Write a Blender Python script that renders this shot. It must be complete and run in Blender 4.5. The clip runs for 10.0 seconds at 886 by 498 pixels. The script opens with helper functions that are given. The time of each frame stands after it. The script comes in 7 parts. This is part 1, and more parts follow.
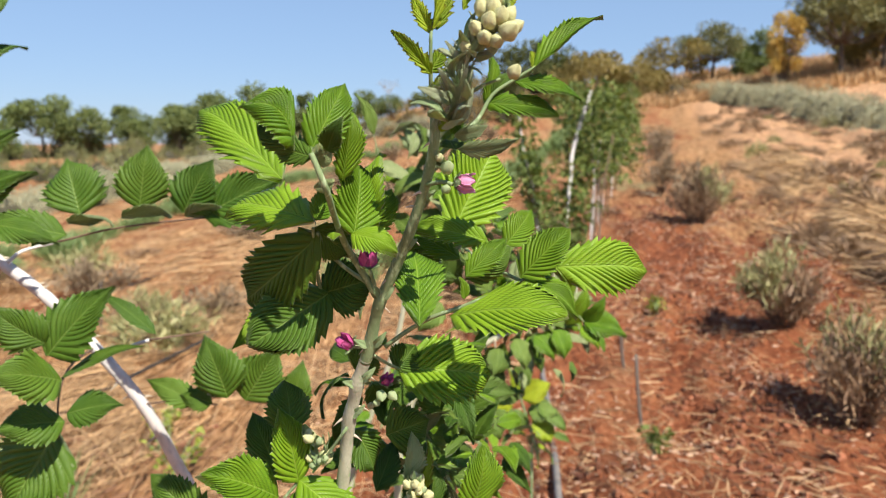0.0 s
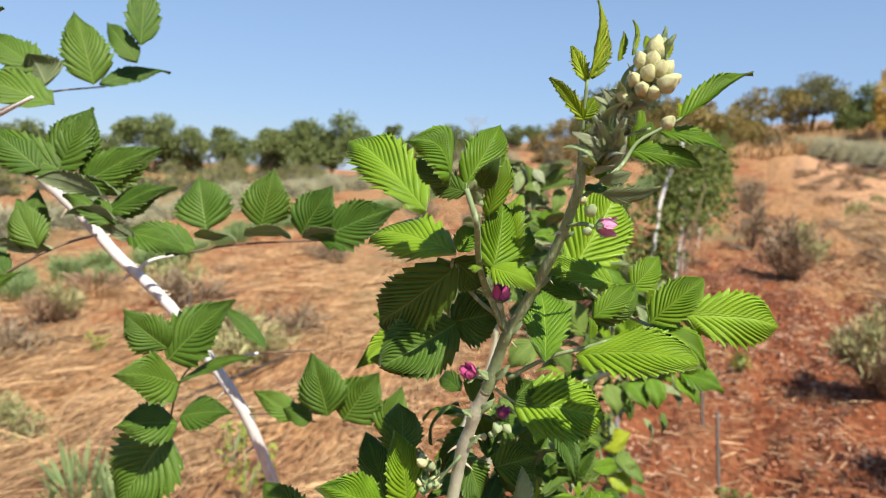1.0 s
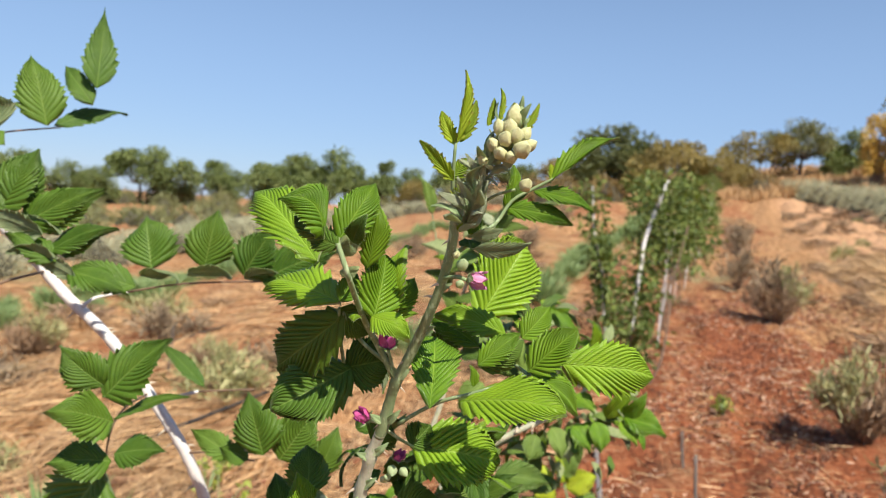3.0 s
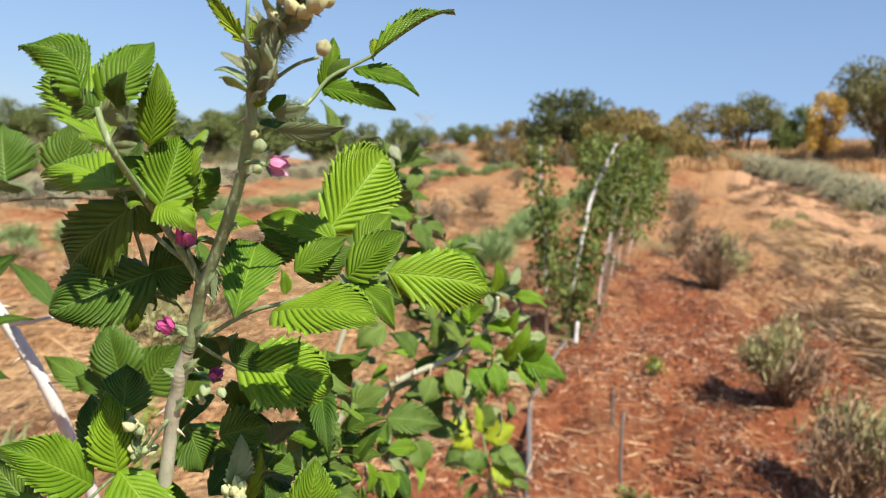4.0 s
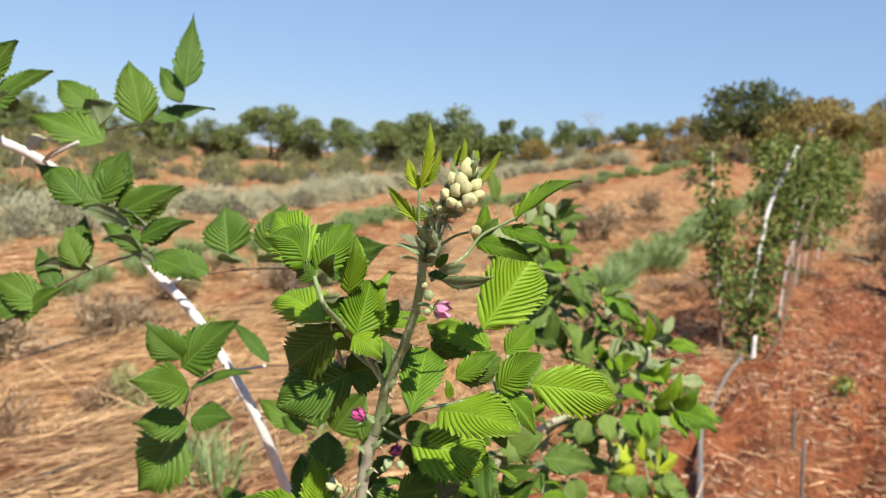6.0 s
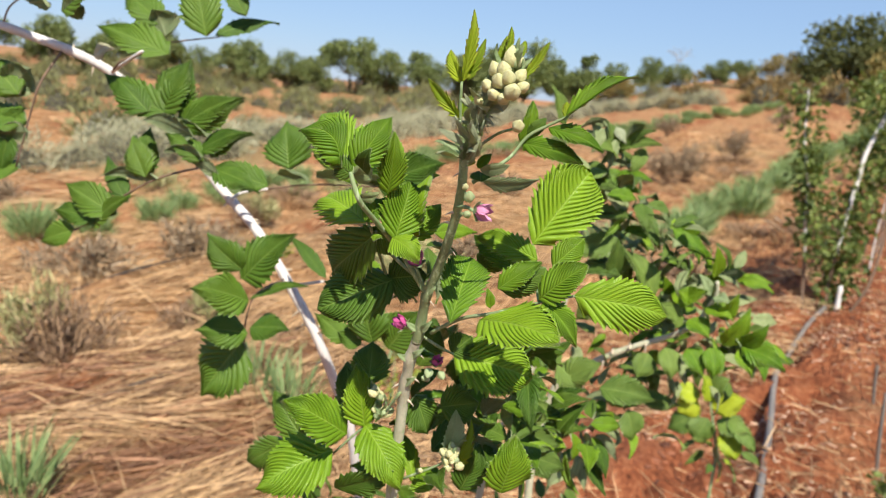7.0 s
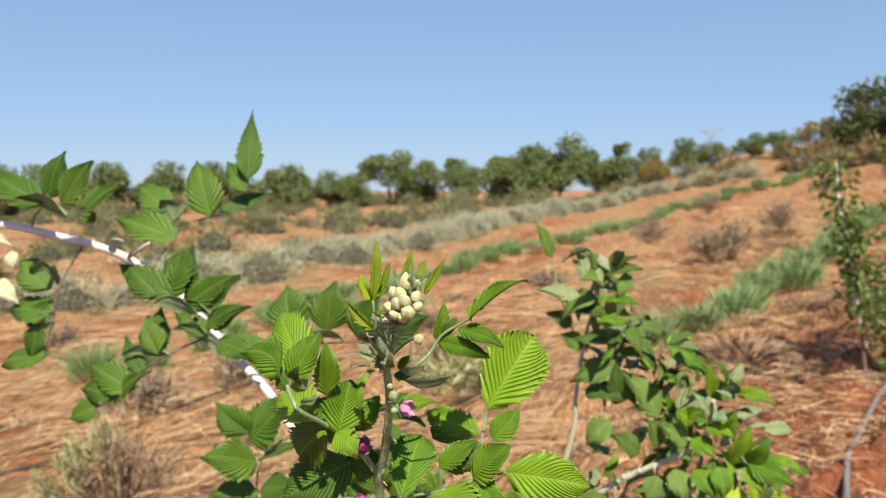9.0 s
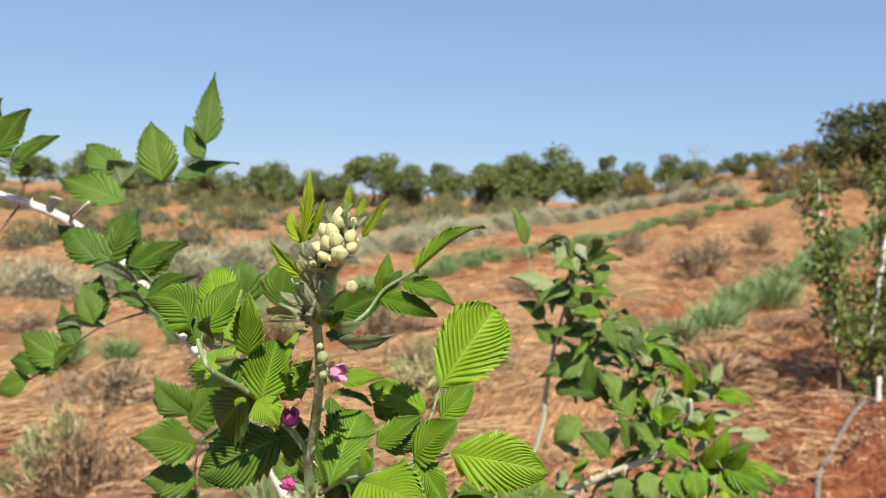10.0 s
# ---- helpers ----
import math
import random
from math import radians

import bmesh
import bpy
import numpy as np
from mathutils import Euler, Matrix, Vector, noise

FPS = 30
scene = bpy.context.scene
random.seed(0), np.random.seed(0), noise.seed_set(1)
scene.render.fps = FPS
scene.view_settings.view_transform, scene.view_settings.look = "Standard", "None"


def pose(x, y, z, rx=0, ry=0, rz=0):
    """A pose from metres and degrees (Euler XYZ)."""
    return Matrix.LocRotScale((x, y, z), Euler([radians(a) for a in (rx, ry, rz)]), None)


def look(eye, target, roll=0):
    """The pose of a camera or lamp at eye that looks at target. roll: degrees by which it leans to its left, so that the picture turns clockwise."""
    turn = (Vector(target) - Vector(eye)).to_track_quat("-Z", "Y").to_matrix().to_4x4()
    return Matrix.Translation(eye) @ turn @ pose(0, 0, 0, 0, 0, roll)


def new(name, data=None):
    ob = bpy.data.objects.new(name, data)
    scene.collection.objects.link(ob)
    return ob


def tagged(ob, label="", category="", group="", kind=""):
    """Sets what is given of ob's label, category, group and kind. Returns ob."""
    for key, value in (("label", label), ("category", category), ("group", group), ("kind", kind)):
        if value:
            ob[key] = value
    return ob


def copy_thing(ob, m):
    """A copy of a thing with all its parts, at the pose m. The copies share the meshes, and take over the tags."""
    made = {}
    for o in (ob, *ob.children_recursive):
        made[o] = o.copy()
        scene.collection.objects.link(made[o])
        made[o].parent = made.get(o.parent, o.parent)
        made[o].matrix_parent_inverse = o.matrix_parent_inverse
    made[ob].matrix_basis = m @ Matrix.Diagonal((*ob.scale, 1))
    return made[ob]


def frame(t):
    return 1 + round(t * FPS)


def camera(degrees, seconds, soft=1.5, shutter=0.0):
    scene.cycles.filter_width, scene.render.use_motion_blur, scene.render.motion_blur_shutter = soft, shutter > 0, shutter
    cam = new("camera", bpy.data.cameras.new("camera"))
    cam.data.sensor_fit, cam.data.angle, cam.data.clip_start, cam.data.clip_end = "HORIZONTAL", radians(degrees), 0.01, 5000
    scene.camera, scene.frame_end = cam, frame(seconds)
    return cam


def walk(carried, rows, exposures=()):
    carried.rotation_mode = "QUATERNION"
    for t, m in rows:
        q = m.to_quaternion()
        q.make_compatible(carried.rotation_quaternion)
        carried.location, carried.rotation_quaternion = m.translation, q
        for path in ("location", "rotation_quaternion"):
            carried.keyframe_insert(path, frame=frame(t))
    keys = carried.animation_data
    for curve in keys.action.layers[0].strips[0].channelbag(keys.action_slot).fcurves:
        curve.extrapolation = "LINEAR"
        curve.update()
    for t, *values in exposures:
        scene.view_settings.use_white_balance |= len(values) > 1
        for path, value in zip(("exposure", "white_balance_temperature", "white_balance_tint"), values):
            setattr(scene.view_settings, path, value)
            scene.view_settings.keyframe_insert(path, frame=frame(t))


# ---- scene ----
cam = camera(62.8, 10.0, 1.0)
PATH = [
    (0, (0.024, -0.005, 1.65), (-0.059, 1.576, 1.416), -0.4),
    (0.5, (0.006, -0.01, 1.648), (-0.182, 1.57, 1.469), 2.1),
    (1, (-0.006, -0.022, 1.651), (-0.259, 1.55, 1.49), 3.1),
    (1.5, (-0.001, -0.002, 1.63), (-0.198, 1.575, 1.445), 5.5),
    (2, (0.004, -0.034, 1.66), (-0.201, 1.546, 1.519), 2.6),
    (2.2, (0.014, -0.05, 1.656), (-0.206, 1.527, 1.499), 1.6),
    (3.3, (0.074, -0.022, 1.666), (-0.196, 1.553, 1.6), 5.6),
    (3.5, (0.09, -0.014, 1.646), (-0.194, 1.558, 1.56), 6.3),
    (4, (0.122, 0.025, 1.634), (-0.008, 1.611, 1.474), 6.6),
    (4.5, (0.125, 0.002, 1.633), (-0.026, 1.591, 1.519), 6.4),
    (5, (0.151, -0.01, 1.68), (0.056, 1.582, 1.558), 2.3),
    (5.5, (0.166, -0.028, 1.746), (-0.171, 1.533, 1.644), 1.5),
    (6, (0.142, -0.052, 1.716), (-0.343, 1.46, 1.525), 4.8),
    (6.2, (0.131, -0.034, 1.703), (-0.373, 1.456, 1.412), 4.9),
    (7.3, (0.169, -0.03, 1.694), (-0.505, 1.381, 1.358), 4.8),
    (7.5, (0.173, -0.036, 1.704), (-0.534, 1.362, 1.376), 4.0),
    (8, (0.173, -0.067, 1.712), (-0.553, 1.333, 1.442), 4.9),
    (8.5, (0.229, -0.078, 1.748), (-0.558, 1.304, 1.57), 0.1),
    (9, (0.244, -0.038, 1.766), (-0.493, 1.377, 1.639), -0.4),
    (9.5, (0.214, -0.013, 1.752), (-0.486, 1.419, 1.612), 2.4),
    (10, (0.234, 0.027, 1.726), (-0.469, 1.459, 1.612), 2.3),
]
walk(cam, [(t, look(eye, target, roll)) for t, eye, target, roll in PATH], [(0, 0.70), (5, 0.70), (7.3, 0.68), (8.5, 0.63), (10, 0.63)])
# a phone lens of about 2.3 mm opening, focused on the raspberry shoot
cam.data.dof.use_dof, cam.data.dof.focus_distance, cam.data.dof.aperture_fstop = True, 0.40, 12.5

# ---- world, sun ----
SUN_AZ, SUN_EL = 143.0, 50.0  # degrees clockwise from the y axis, and above the horizon
world = bpy.data.worlds.new("world")
scene.world = world
world.use_nodes = True
sky = world.node_tree.nodes.new("ShaderNodeTexSky")
sky.sky_type, sky.sun_disc = "NISHITA", False
sky.sun_elevation, sky.sun_rotation = radians(SUN_EL), radians(SUN_AZ)
sky.air_density, sky.dust_density, sky.ozone_density, sky.altitude = 1.0, 0.25, 4.0, 300
haze = world.node_tree.nodes.new("ShaderNodeMix")  # pale dry-season haze over the clear sky
haze.data_type = "RGBA"
haze.inputs[7].default_value = (3.0, 4.5, 7.25, 1)
aloft = world.node_tree.nodes.new("ShaderNodeSeparateXYZ")  # the haze thins out towards the zenith
thinning = world.node_tree.nodes.new("ShaderNodeMapRange")
thinning.interpolation_type = "SMOOTHSTEP"
for i, v in ((1, 0.07), (2, 0.52), (3, 0.64), (4, 0.12)):
    thinning.inputs[i].default_value = v
world.node_tree.links.new(world.node_tree.nodes.new("ShaderNodeTexCoord").outputs["Generated"], aloft.inputs[0])
world.node_tree.links.new(aloft.outputs[2], thinning.inputs[0])
world.node_tree.links.new(thinning.outputs[0], haze.inputs[0])
world.node_tree.links.new(sky.outputs[0], haze.inputs[6])
world.node_tree.links.new(haze.outputs[2], world.node_tree.nodes["Background"].inputs[0])
world.node_tree.nodes["Background"].inputs[1].default_value = 0.075
sun = new("sun", bpy.data.lights.new("sun", "SUN"))
sun.data.energy, sun.data.angle, sun.data.color = 4.8, radians(0.55), (1.0, 0.93, 0.80)
sun_way = Vector((math.sin(radians(SUN_AZ)) * math.cos(radians(SUN_EL)), math.cos(radians(SUN_AZ)) * math.cos(radians(SUN_EL)), math.sin(radians(SUN_EL))))
sun.matrix_world = look(sun_way * 50, (0, 0, 0))

# ---- materials ----


RAMP_SCALE = 0.86  # every ramp colour is scaled down, which deepens the shade


class Nodes:
    """A small shorthand for node materials."""

    def __init__(self, name):
        self.mat = bpy.data.materials.new(name)
        self.mat.use_nodes = True
        self.tree = self.mat.node_tree
        self.out = self.tree.nodes["Material Output"]
        self.bsdf = self.tree.nodes["Principled BSDF"]

    def add(self, kind, ins=(), **props):
        n = self.tree.nodes.new("ShaderNode" + kind)
        for key, value in props.items():
            setattr(n, key, value)
        for key, value in dict(ins).items():
            self.put(n.inputs[key], value)
        return n

    def put(self, socket, value):
        if isinstance(value, bpy.types.NodeSocket):
            self.tree.links.new(value, socket)
        else:
            socket.default_value = value

    def math(self, op, a, b=0.0, c=0.0):
        n = self.add("Math", operation=op)
        for i, v in enumerate((a, b, c)):
            self.put(n.inputs[i], v)
        return n.outputs[0]

    def noise(self, where, scale, detail=4.0, rough=0.55):
        return self.add("TexNoise", {"Vector": where, "Scale": scale, "Detail": detail, "Roughness": rough}).outputs["Fac"]

    def ramp(self, fac, *stops):
        n = self.add("ValToRGB", {"Fac": fac})
        e = n.color_ramp.elements
        while len(e) < len(stops):
            e.new(0.5)
        for el, (p, c) in zip(e, stops):
            el.position, el.color = p, (*(RAMP_SCALE * k for k in c), 1)
        return n.outputs[0]

    def step(self, fac, lo, hi):
        return self.add("MapRange", {"Value": fac, "From Min": lo, "From Max": hi}, interpolation_type="SMOOTHSTEP").outputs[0]

    def mix(self, fac, a, b, mode="MIX"):
        n = self.add("Mix", data_type="RGBA", blend_type=mode)
        self.put(n.inputs[0], fac)
        self.put(n.inputs[6], a if isinstance(a, bpy.types.NodeSocket) else (*a, 1))
        self.put(n.inputs[7], b if isinstance(b, bpy.types.NodeSocket) else (*b, 1))
        return n.outputs[2]

    def bump(self, height, strength, distance):
        return self.add("Bump", {"Height": height, "Strength": strength, "Distance": distance}).outputs[0]

    def where(self, turn=0.0, scale=(1, 1, 1)):
        pos = self.add("NewGeometry").outputs["Position"]
        return self.add("Mapping", {"Vector": pos, "Rotation": (0, 0, radians(turn)), "Scale": scale}).outputs[0]

    def local(self, scale=(1, 1, 1)):
        return self.add("Mapping", {"Vector": self.add("TexCoord").outputs["Object"], "Scale": scale}).outputs[0]

    def thin(self, colour, glow, share):
        """Light passes through the sheet: a share of it as translucence of colour glow."""
        t = self.add("BsdfTranslucent", {"Color": glow if isinstance(glow, bpy.types.NodeSocket) else (*glow, 1)})
        if "Normal" in self.bsdf.inputs and self.bsdf.inputs["Normal"].is_linked:
            self.put(t.inputs["Normal"], self.bsdf.inputs["Normal"].links[0].from_socket)
        m = self.add("MixShader", {0: share, 1: self.bsdf.outputs[0], 2: t.outputs[0]})
        self.put(self.bsdf.inputs["Base Color"], colour if isinstance(colour, bpy.types.NodeSocket) else (*colour, 1))
        self.put(self.out.inputs[0], m.outputs[0])


VEINS = 14.0  # side veins of a leaflet


def leaf_top(name, dark, light, rough=0.42, share=0.22, edge=0.0):
    """The upper face of a toothed, pleated leaflet: sunken veins, puckered and mottled blade between them."""
    n = Nodes(name)
    uv = n.add("SeparateXYZ", {0: n.add("UVMap").outputs[0]})
    s, v = uv.outputs[0], n.math("ABSOLUTE", n.math("MULTIPLY_ADD", uv.outputs[1], 2.0, -1.0))
    here = n.local()
    stray = n.noise(here, 130.0, 3.0)
    side = n.math("PINGPONG", n.math("MULTIPLY_ADD", stray, 0.22, n.math("MULTIPLY_ADD", s, VEINS, -0.11)), 0.5)
    vein = n.math("SUBTRACT", 1.0, n.step(side, 0.01, 0.10))
    rib = n.math("SUBTRACT", 1.0, n.step(v, 0.012, 0.05))
    rnd = n.add("ObjectInfo").outputs["Random"]
    fac = n.math("ADD", n.math("MULTIPLY", n.noise(here, 70.0), 0.6), n.math("MULTIPLY_ADD", rnd, 0.45, -0.03))
    blade = n.ramp(fac, (0.15, dark), (0.85, light))
    pale = n.mix(0.5, light, (0.40, 0.52, 0.16))
    # cross veins between the side veins, each row shifted against the next
    rungs = n.math("PINGPONG", n.math("MULTIPLY_ADD", v, 15.0, n.math("ADD", n.math("MULTIPLY", stray, 2.2), n.math("MULTIPLY", n.math("FLOOR", n.math("MULTIPLY", s, VEINS)), 0.37))), 0.5)
    net = n.math("SUBTRACT", 1.0, n.step(rungs, 0.02, 0.16))
    colour = n.mix(n.math("MAXIMUM", n.math("MULTIPLY", vein, 0.10), n.math("MAXIMUM", n.math("MULTIPLY", rib, 0.4), n.math("MULTIPLY", net, 0.12))), blade, pale)
    if edge:  # young leaves are bronzed along the teeth
        colour = n.mix(n.math("MULTIPLY", n.step(v, 0.78, 1.0), edge), colour, (0.17, 0.095, 0.03))
    pucker = n.math("MULTIPLY_ADD", n.noise(here, 700.0, 2.0), 0.35, n.math("MULTIPLY", rungs, 0.8))
    relief = n.math("SUBTRACT", pucker, n.math("MULTIPLY", n.math("MAXIMUM", vein, rib), 1.0))
    n.put(n.bsdf.inputs["Normal"], n.bump(relief, 0.65, 0.0008))
    n.put(n.bsdf.inputs["Roughness"], n.math("MULTIPLY_ADD", n.noise(here, 300.0, 2.0), 0.2, rough - 0.1))
    n.bsdf.inputs["Specular IOR Level"].default_value = 0.36
    n.thin(colour, n.mix(1.0, colour, (1.0, 1.35, 0.3), "MULTIPLY"), share)
    return n.mat


def leaf_under(name, dark, light):
    """The downy lower face of a leaflet with its raised veins."""
    n = Nodes(name)
    uv = n.add("SeparateXYZ", {0: n.add("UVMap").outputs[0]})
    s, v = uv.outputs[0], n.math("ABSOLUTE", n.math("MULTIPLY_ADD", uv.outputs[1], 2.0, -1.0))
    side = n.math("PINGPONG", n.math("MULTIPLY", s, VEINS), 0.5)
    lines = n.math("MAXIMUM", n.math("SUBTRACT", 1.0, n.step(side, 0.02, 0.12)), n.math("SUBTRACT", 1.0, n.step(v, 0.015, 0.06)))
    here = n.local()
    colour = n.mix(n.math("MULTIPLY", lines, 0.4), n.ramp(n.noise(here, 120.0), (0.3, dark), (0.7, light)), (0.46, 0.50, 0.30))
    n.bsdf.inputs["Roughness"].default_value = 0.8
    n.put(n.bsdf.inputs["Normal"], n.bump(n.math("ADD", lines, n.math("MULTIPLY", n.noise(here, 900.0, 2.0), 0.5)), 0.6, 0.0007))
    n.thin(colour, (0.62, 0.80, 0.34), 0.26)
    return n.mat


def plain_leaf(name, dark, light, share=0.3, scale=12.0, rough=0.6):
    """Leaves too small for veins; every leaf its own tone."""
    n = Nodes(name)
    isl = n.add("NewGeometry").outputs["Random Per Island"]
    fac = n.math("ADD", n.math("MULTIPLY", isl, 0.75), n.math("MULTIPLY", n.noise(n.where(), scale), 0.3))
    colour = n.ramp(fac, (0.1, dark), (0.9, light))
    n.bsdf.inputs["Roughness"].default_value = rough
    n.thin(colour, n.mix(1.0, colour, (1.1, 1.15, 0.6), "MULTIPLY"), share)
    return n.mat


def surface(name, dark, light, scale, rough=0.7, bump=0.4, depth=0.002, stretch=(1, 1, 1), spots=None):
    n = Nodes(name)
    here = n.local(stretch)
    a, b = n.noise(here, scale), n.noise(here, scale * 7, 3.0)
    fac = n.math("ADD", n.math("MULTIPLY", a, 0.65), n.math("MULTIPLY", b, 0.35))
    colour = n.ramp(fac, (0.3, dark), (0.7, light))
    if spots:
        colour = n.mix(n.step(n.noise(here, scale * 2.3, 2.0), 0.56, 0.66), colour, spots)
    n.put(n.bsdf.inputs["Base Color"], colour)
    n.put(n.bsdf.inputs["Roughness"], n.math("MULTIPLY_ADD", b, 0.25, rough - 0.1))
    n.put(n.bsdf.inputs["Normal"], n.bump(fac, bump, depth))
    return n.mat


ROW_AZ = 12.0  # the planting rows run this far clockwise from the y axis


def ground_material():
    n = Nodes("straw_on_red_soil")
    along = n.where(ROW_AZ, (1.0, 0.28, 1.0))
    flat = n.where(ROW_AZ)
    uv = n.add("SeparateXYZ", {0: flat})
    u, far = uv.outputs[0], n.step(uv.outputs[1], 6.0, 12.0)
    big, mid = n.noise(along, 0.55, 5.0), n.noise(along, 2.6, 6.0, 0.65)
    u = n.math("MULTIPLY_ADD", n.math("SUBTRACT", mid, 0.5), 1.8, u)  # the beds have ragged edges
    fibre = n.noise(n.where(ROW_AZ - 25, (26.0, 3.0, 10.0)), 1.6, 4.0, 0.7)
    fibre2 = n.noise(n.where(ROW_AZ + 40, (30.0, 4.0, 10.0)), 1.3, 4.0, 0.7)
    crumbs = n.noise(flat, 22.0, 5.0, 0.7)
    bed = n.math("MULTIPLY", n.step(u, -2.2, -0.5), n.math("SUBTRACT", n.math("SUBTRACT", 1.0, n.step(u, 0.7, 2.0)), n.math("MULTIPLY", far, 0.7)))
    cover = n.step(n.math("ADD", n.math("ADD", big, n.math("MULTIPLY", mid, 0.8)), n.math("ADD", n.math("MULTIPLY", bed, -0.34), n.math("MULTIPLY", n.step(u, 1.2, 2.4), 0.06))), 0.62, 0.98)
    # the dark ramp ends paint shade into gaps of straw and soil
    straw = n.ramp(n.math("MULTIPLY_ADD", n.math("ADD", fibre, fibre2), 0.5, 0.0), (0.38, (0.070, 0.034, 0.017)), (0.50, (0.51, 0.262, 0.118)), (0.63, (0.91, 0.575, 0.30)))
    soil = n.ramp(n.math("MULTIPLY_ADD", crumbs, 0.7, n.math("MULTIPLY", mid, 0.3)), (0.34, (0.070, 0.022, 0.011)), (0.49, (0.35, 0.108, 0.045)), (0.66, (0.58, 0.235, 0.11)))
    green = n.mix(n.step(n.noise(flat, 0.33, 3.0), 0.56, 0.7), straw, (0.28, 0.24, 0.12))
    bright = n.mix(n.step(u, 1.6, 3.2), straw, n.mix(0.38, straw, (1.0, 0.60, 0.37)))  # straw mixed paler and pinker on the right-hand slope
    dead = n.math("MULTIPLY", n.math("MULTIPLY", n.step(u, -4.4, -3.7), n.math("SUBTRACT", 1.0, n.step(u, -2.6, -1.9))), n.math("SUBTRACT", 1.0, n.step(uv.outputs[1], 2.4, 3.4)))
    green = n.mix(n.math("MULTIPLY", dead, n.step(mid, 0.35, 0.6)), green, n.mix(1.0, green, (0.62, 0.44, 0.40), "MULTIPLY"))  # a layer of browned older straw
    colour = n.mix(cover, soil, n.mix(n.step(u, 1.0, 2.2), green, bright))
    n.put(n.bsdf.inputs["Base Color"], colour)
    n.bsdf.inputs["Roughness"].default_value = 0.9
    n.bsdf.inputs["Specular IOR Level"].default_value = 0.2
    rise = n.math("ADD", n.math("MULTIPLY", n.math("ADD", fibre, fibre2), 0.35), n.math("ADD", n.math("MULTIPLY", crumbs, 0.5), mid))
    n.put(n.bsdf.inputs["Normal"], n.bump(rise, 1.0, 0.10))
    return n.mat


M_GROUND = ground_material()
M_STRAW = plain_leaf("dry_straw", (0.15, 0.072, 0.032), (0.96, 0.64, 0.345), 0.12, 3.0, 0.6)
M_BROWN_STRAW = plain_leaf("browned_straw", (0.10, 0.042, 0.022), (0.52, 0.27, 0.15), 0.08, 3.0, 0.7)
M_GRASS = plain_leaf("bleached_grass", (0.34, 0.19, 0.085), (0.80, 0.52, 0.27), 0.15, 1.0, 0.7)
M_CHIP = plain_leaf("wood_chip", (0.12, 0.045, 0.024), (0.86, 0.57, 0.39), 0.0, 8.0, 0.8)
M_CLOD = plain_leaf("soil_clod", (0.085, 0.029, 0.015), (0.44, 0.165, 0.082), 0.0, 9.0, 0.9)
M_FRESH = leaf_top("fresh_leaf", (0.085, 0.205, 0.008), (0.305, 0.485, 0.024), 0.41)
# older leaves; its dark green also paints shade on fresh shoot leaves
M_MATURE_AND_SHADED = leaf_top("mature_leaf", (0.042, 0.112, 0.007), (0.135, 0.235, 0.022), 0.5, 0.15)
M_BUSH = leaf_top("bush_leaf", (0.075, 0.15, 0.020), (0.24, 0.35, 0.07), 0.5, 0.24)
M_YOUNG = leaf_top("unfolding_leaf", (0.20, 0.35, 0.015), (0.56, 0.68, 0.04), 0.45, 0.3, 0.6)
M_YELLOW = leaf_top("yellowing_leaf", (0.30, 0.42, 0.02), (0.66, 0.72, 0.05), 0.45, 0.3)
M_UNDER = leaf_under("leaf_underside", (0.23, 0.30, 0.12), (0.38, 0.43, 0.21))
M_UNDER_OLD = leaf_under("mature_leaf_underside", (0.14, 0.19, 0.085), (0.24, 0.29, 0.15))
M_STEM = surface("downy_green_stem", (0.18, 0.26, 0.105), (0.32, 0.405, 0.20), 140.0, 0.7, 0.5, 0.0006, (1, 1, 0.25), (0.37, 0.46, 0.26))
M_STEM_OLD = surface("pale_corky_stem", (0.42, 0.41, 0.28), (0.66, 0.64, 0.48), 160.0, 0.75, 0.7, 0.0008, (1, 1, 0.3), (0.36, 0.43, 0.24))
M_DOWN = surface("glandular_down", (0.40, 0.40, 0.26), (0.60, 0.58, 0.42), 90.0, 0.7)
M_BLOOM = surface("white_bloomed_cane", (0.60, 0.57, 0.55), (0.88, 0.84, 0.81), 60.0, 0.65, 0.4, 0.0006, (1, 1, 0.4), (0.56, 0.55, 0.56))
M_TWIG = surface("brown_stalk", (0.14, 0.09, 0.06), (0.27, 0.17, 0.11), 120.0, 0.7)
M_THORN = surface("straw_coloured_thorn", (0.52, 0.42, 0.30), (0.72, 0.62, 0.48), 200.0, 0.5)
M_BUD = surface("downy_cream_bud", (0.48, 0.48, 0.22), (0.70, 0.68, 0.38), 500.0, 0.85, 0.8, 0.0009)
M_SEPAL = leaf_under("downy_sepal", (0.24, 0.35, 0.15), (0.43, 0.54, 0.28))
M_BRACT = leaf_under("grey_downy_bract", (0.30, 0.34, 0.20), (0.50, 0.53, 0.36))
M_PETAL = surface("magenta_petal", (0.46, 0.04, 0.20), (0.74, 0.17, 0.44), 200.0, 0.5)
M_PETAL_PALE = surface("pink_petal", (0.60, 0.16, 0.36), (0.82, 0.40, 0.60), 200.0, 0.5)
M_CREAM = surface("bleached_leaf", (0.44, 0.41, 0.25), (0.64, 0.60, 0.41), 120.0, 0.75)
M_SAGE = plain_leaf("grey_green_blades", (0.15, 0.25, 0.085), (0.41, 0.52, 0.235), 0.25)
M_SILVER = plain_leaf("silver_foliage", (0.32, 0.325, 0.195), (0.62, 0.59, 0.415), 0.15)
M_DRY = plain_leaf("dry_shrub", (0.15, 0.10, 0.06), (0.44, 0.33, 0.21), 0.1)
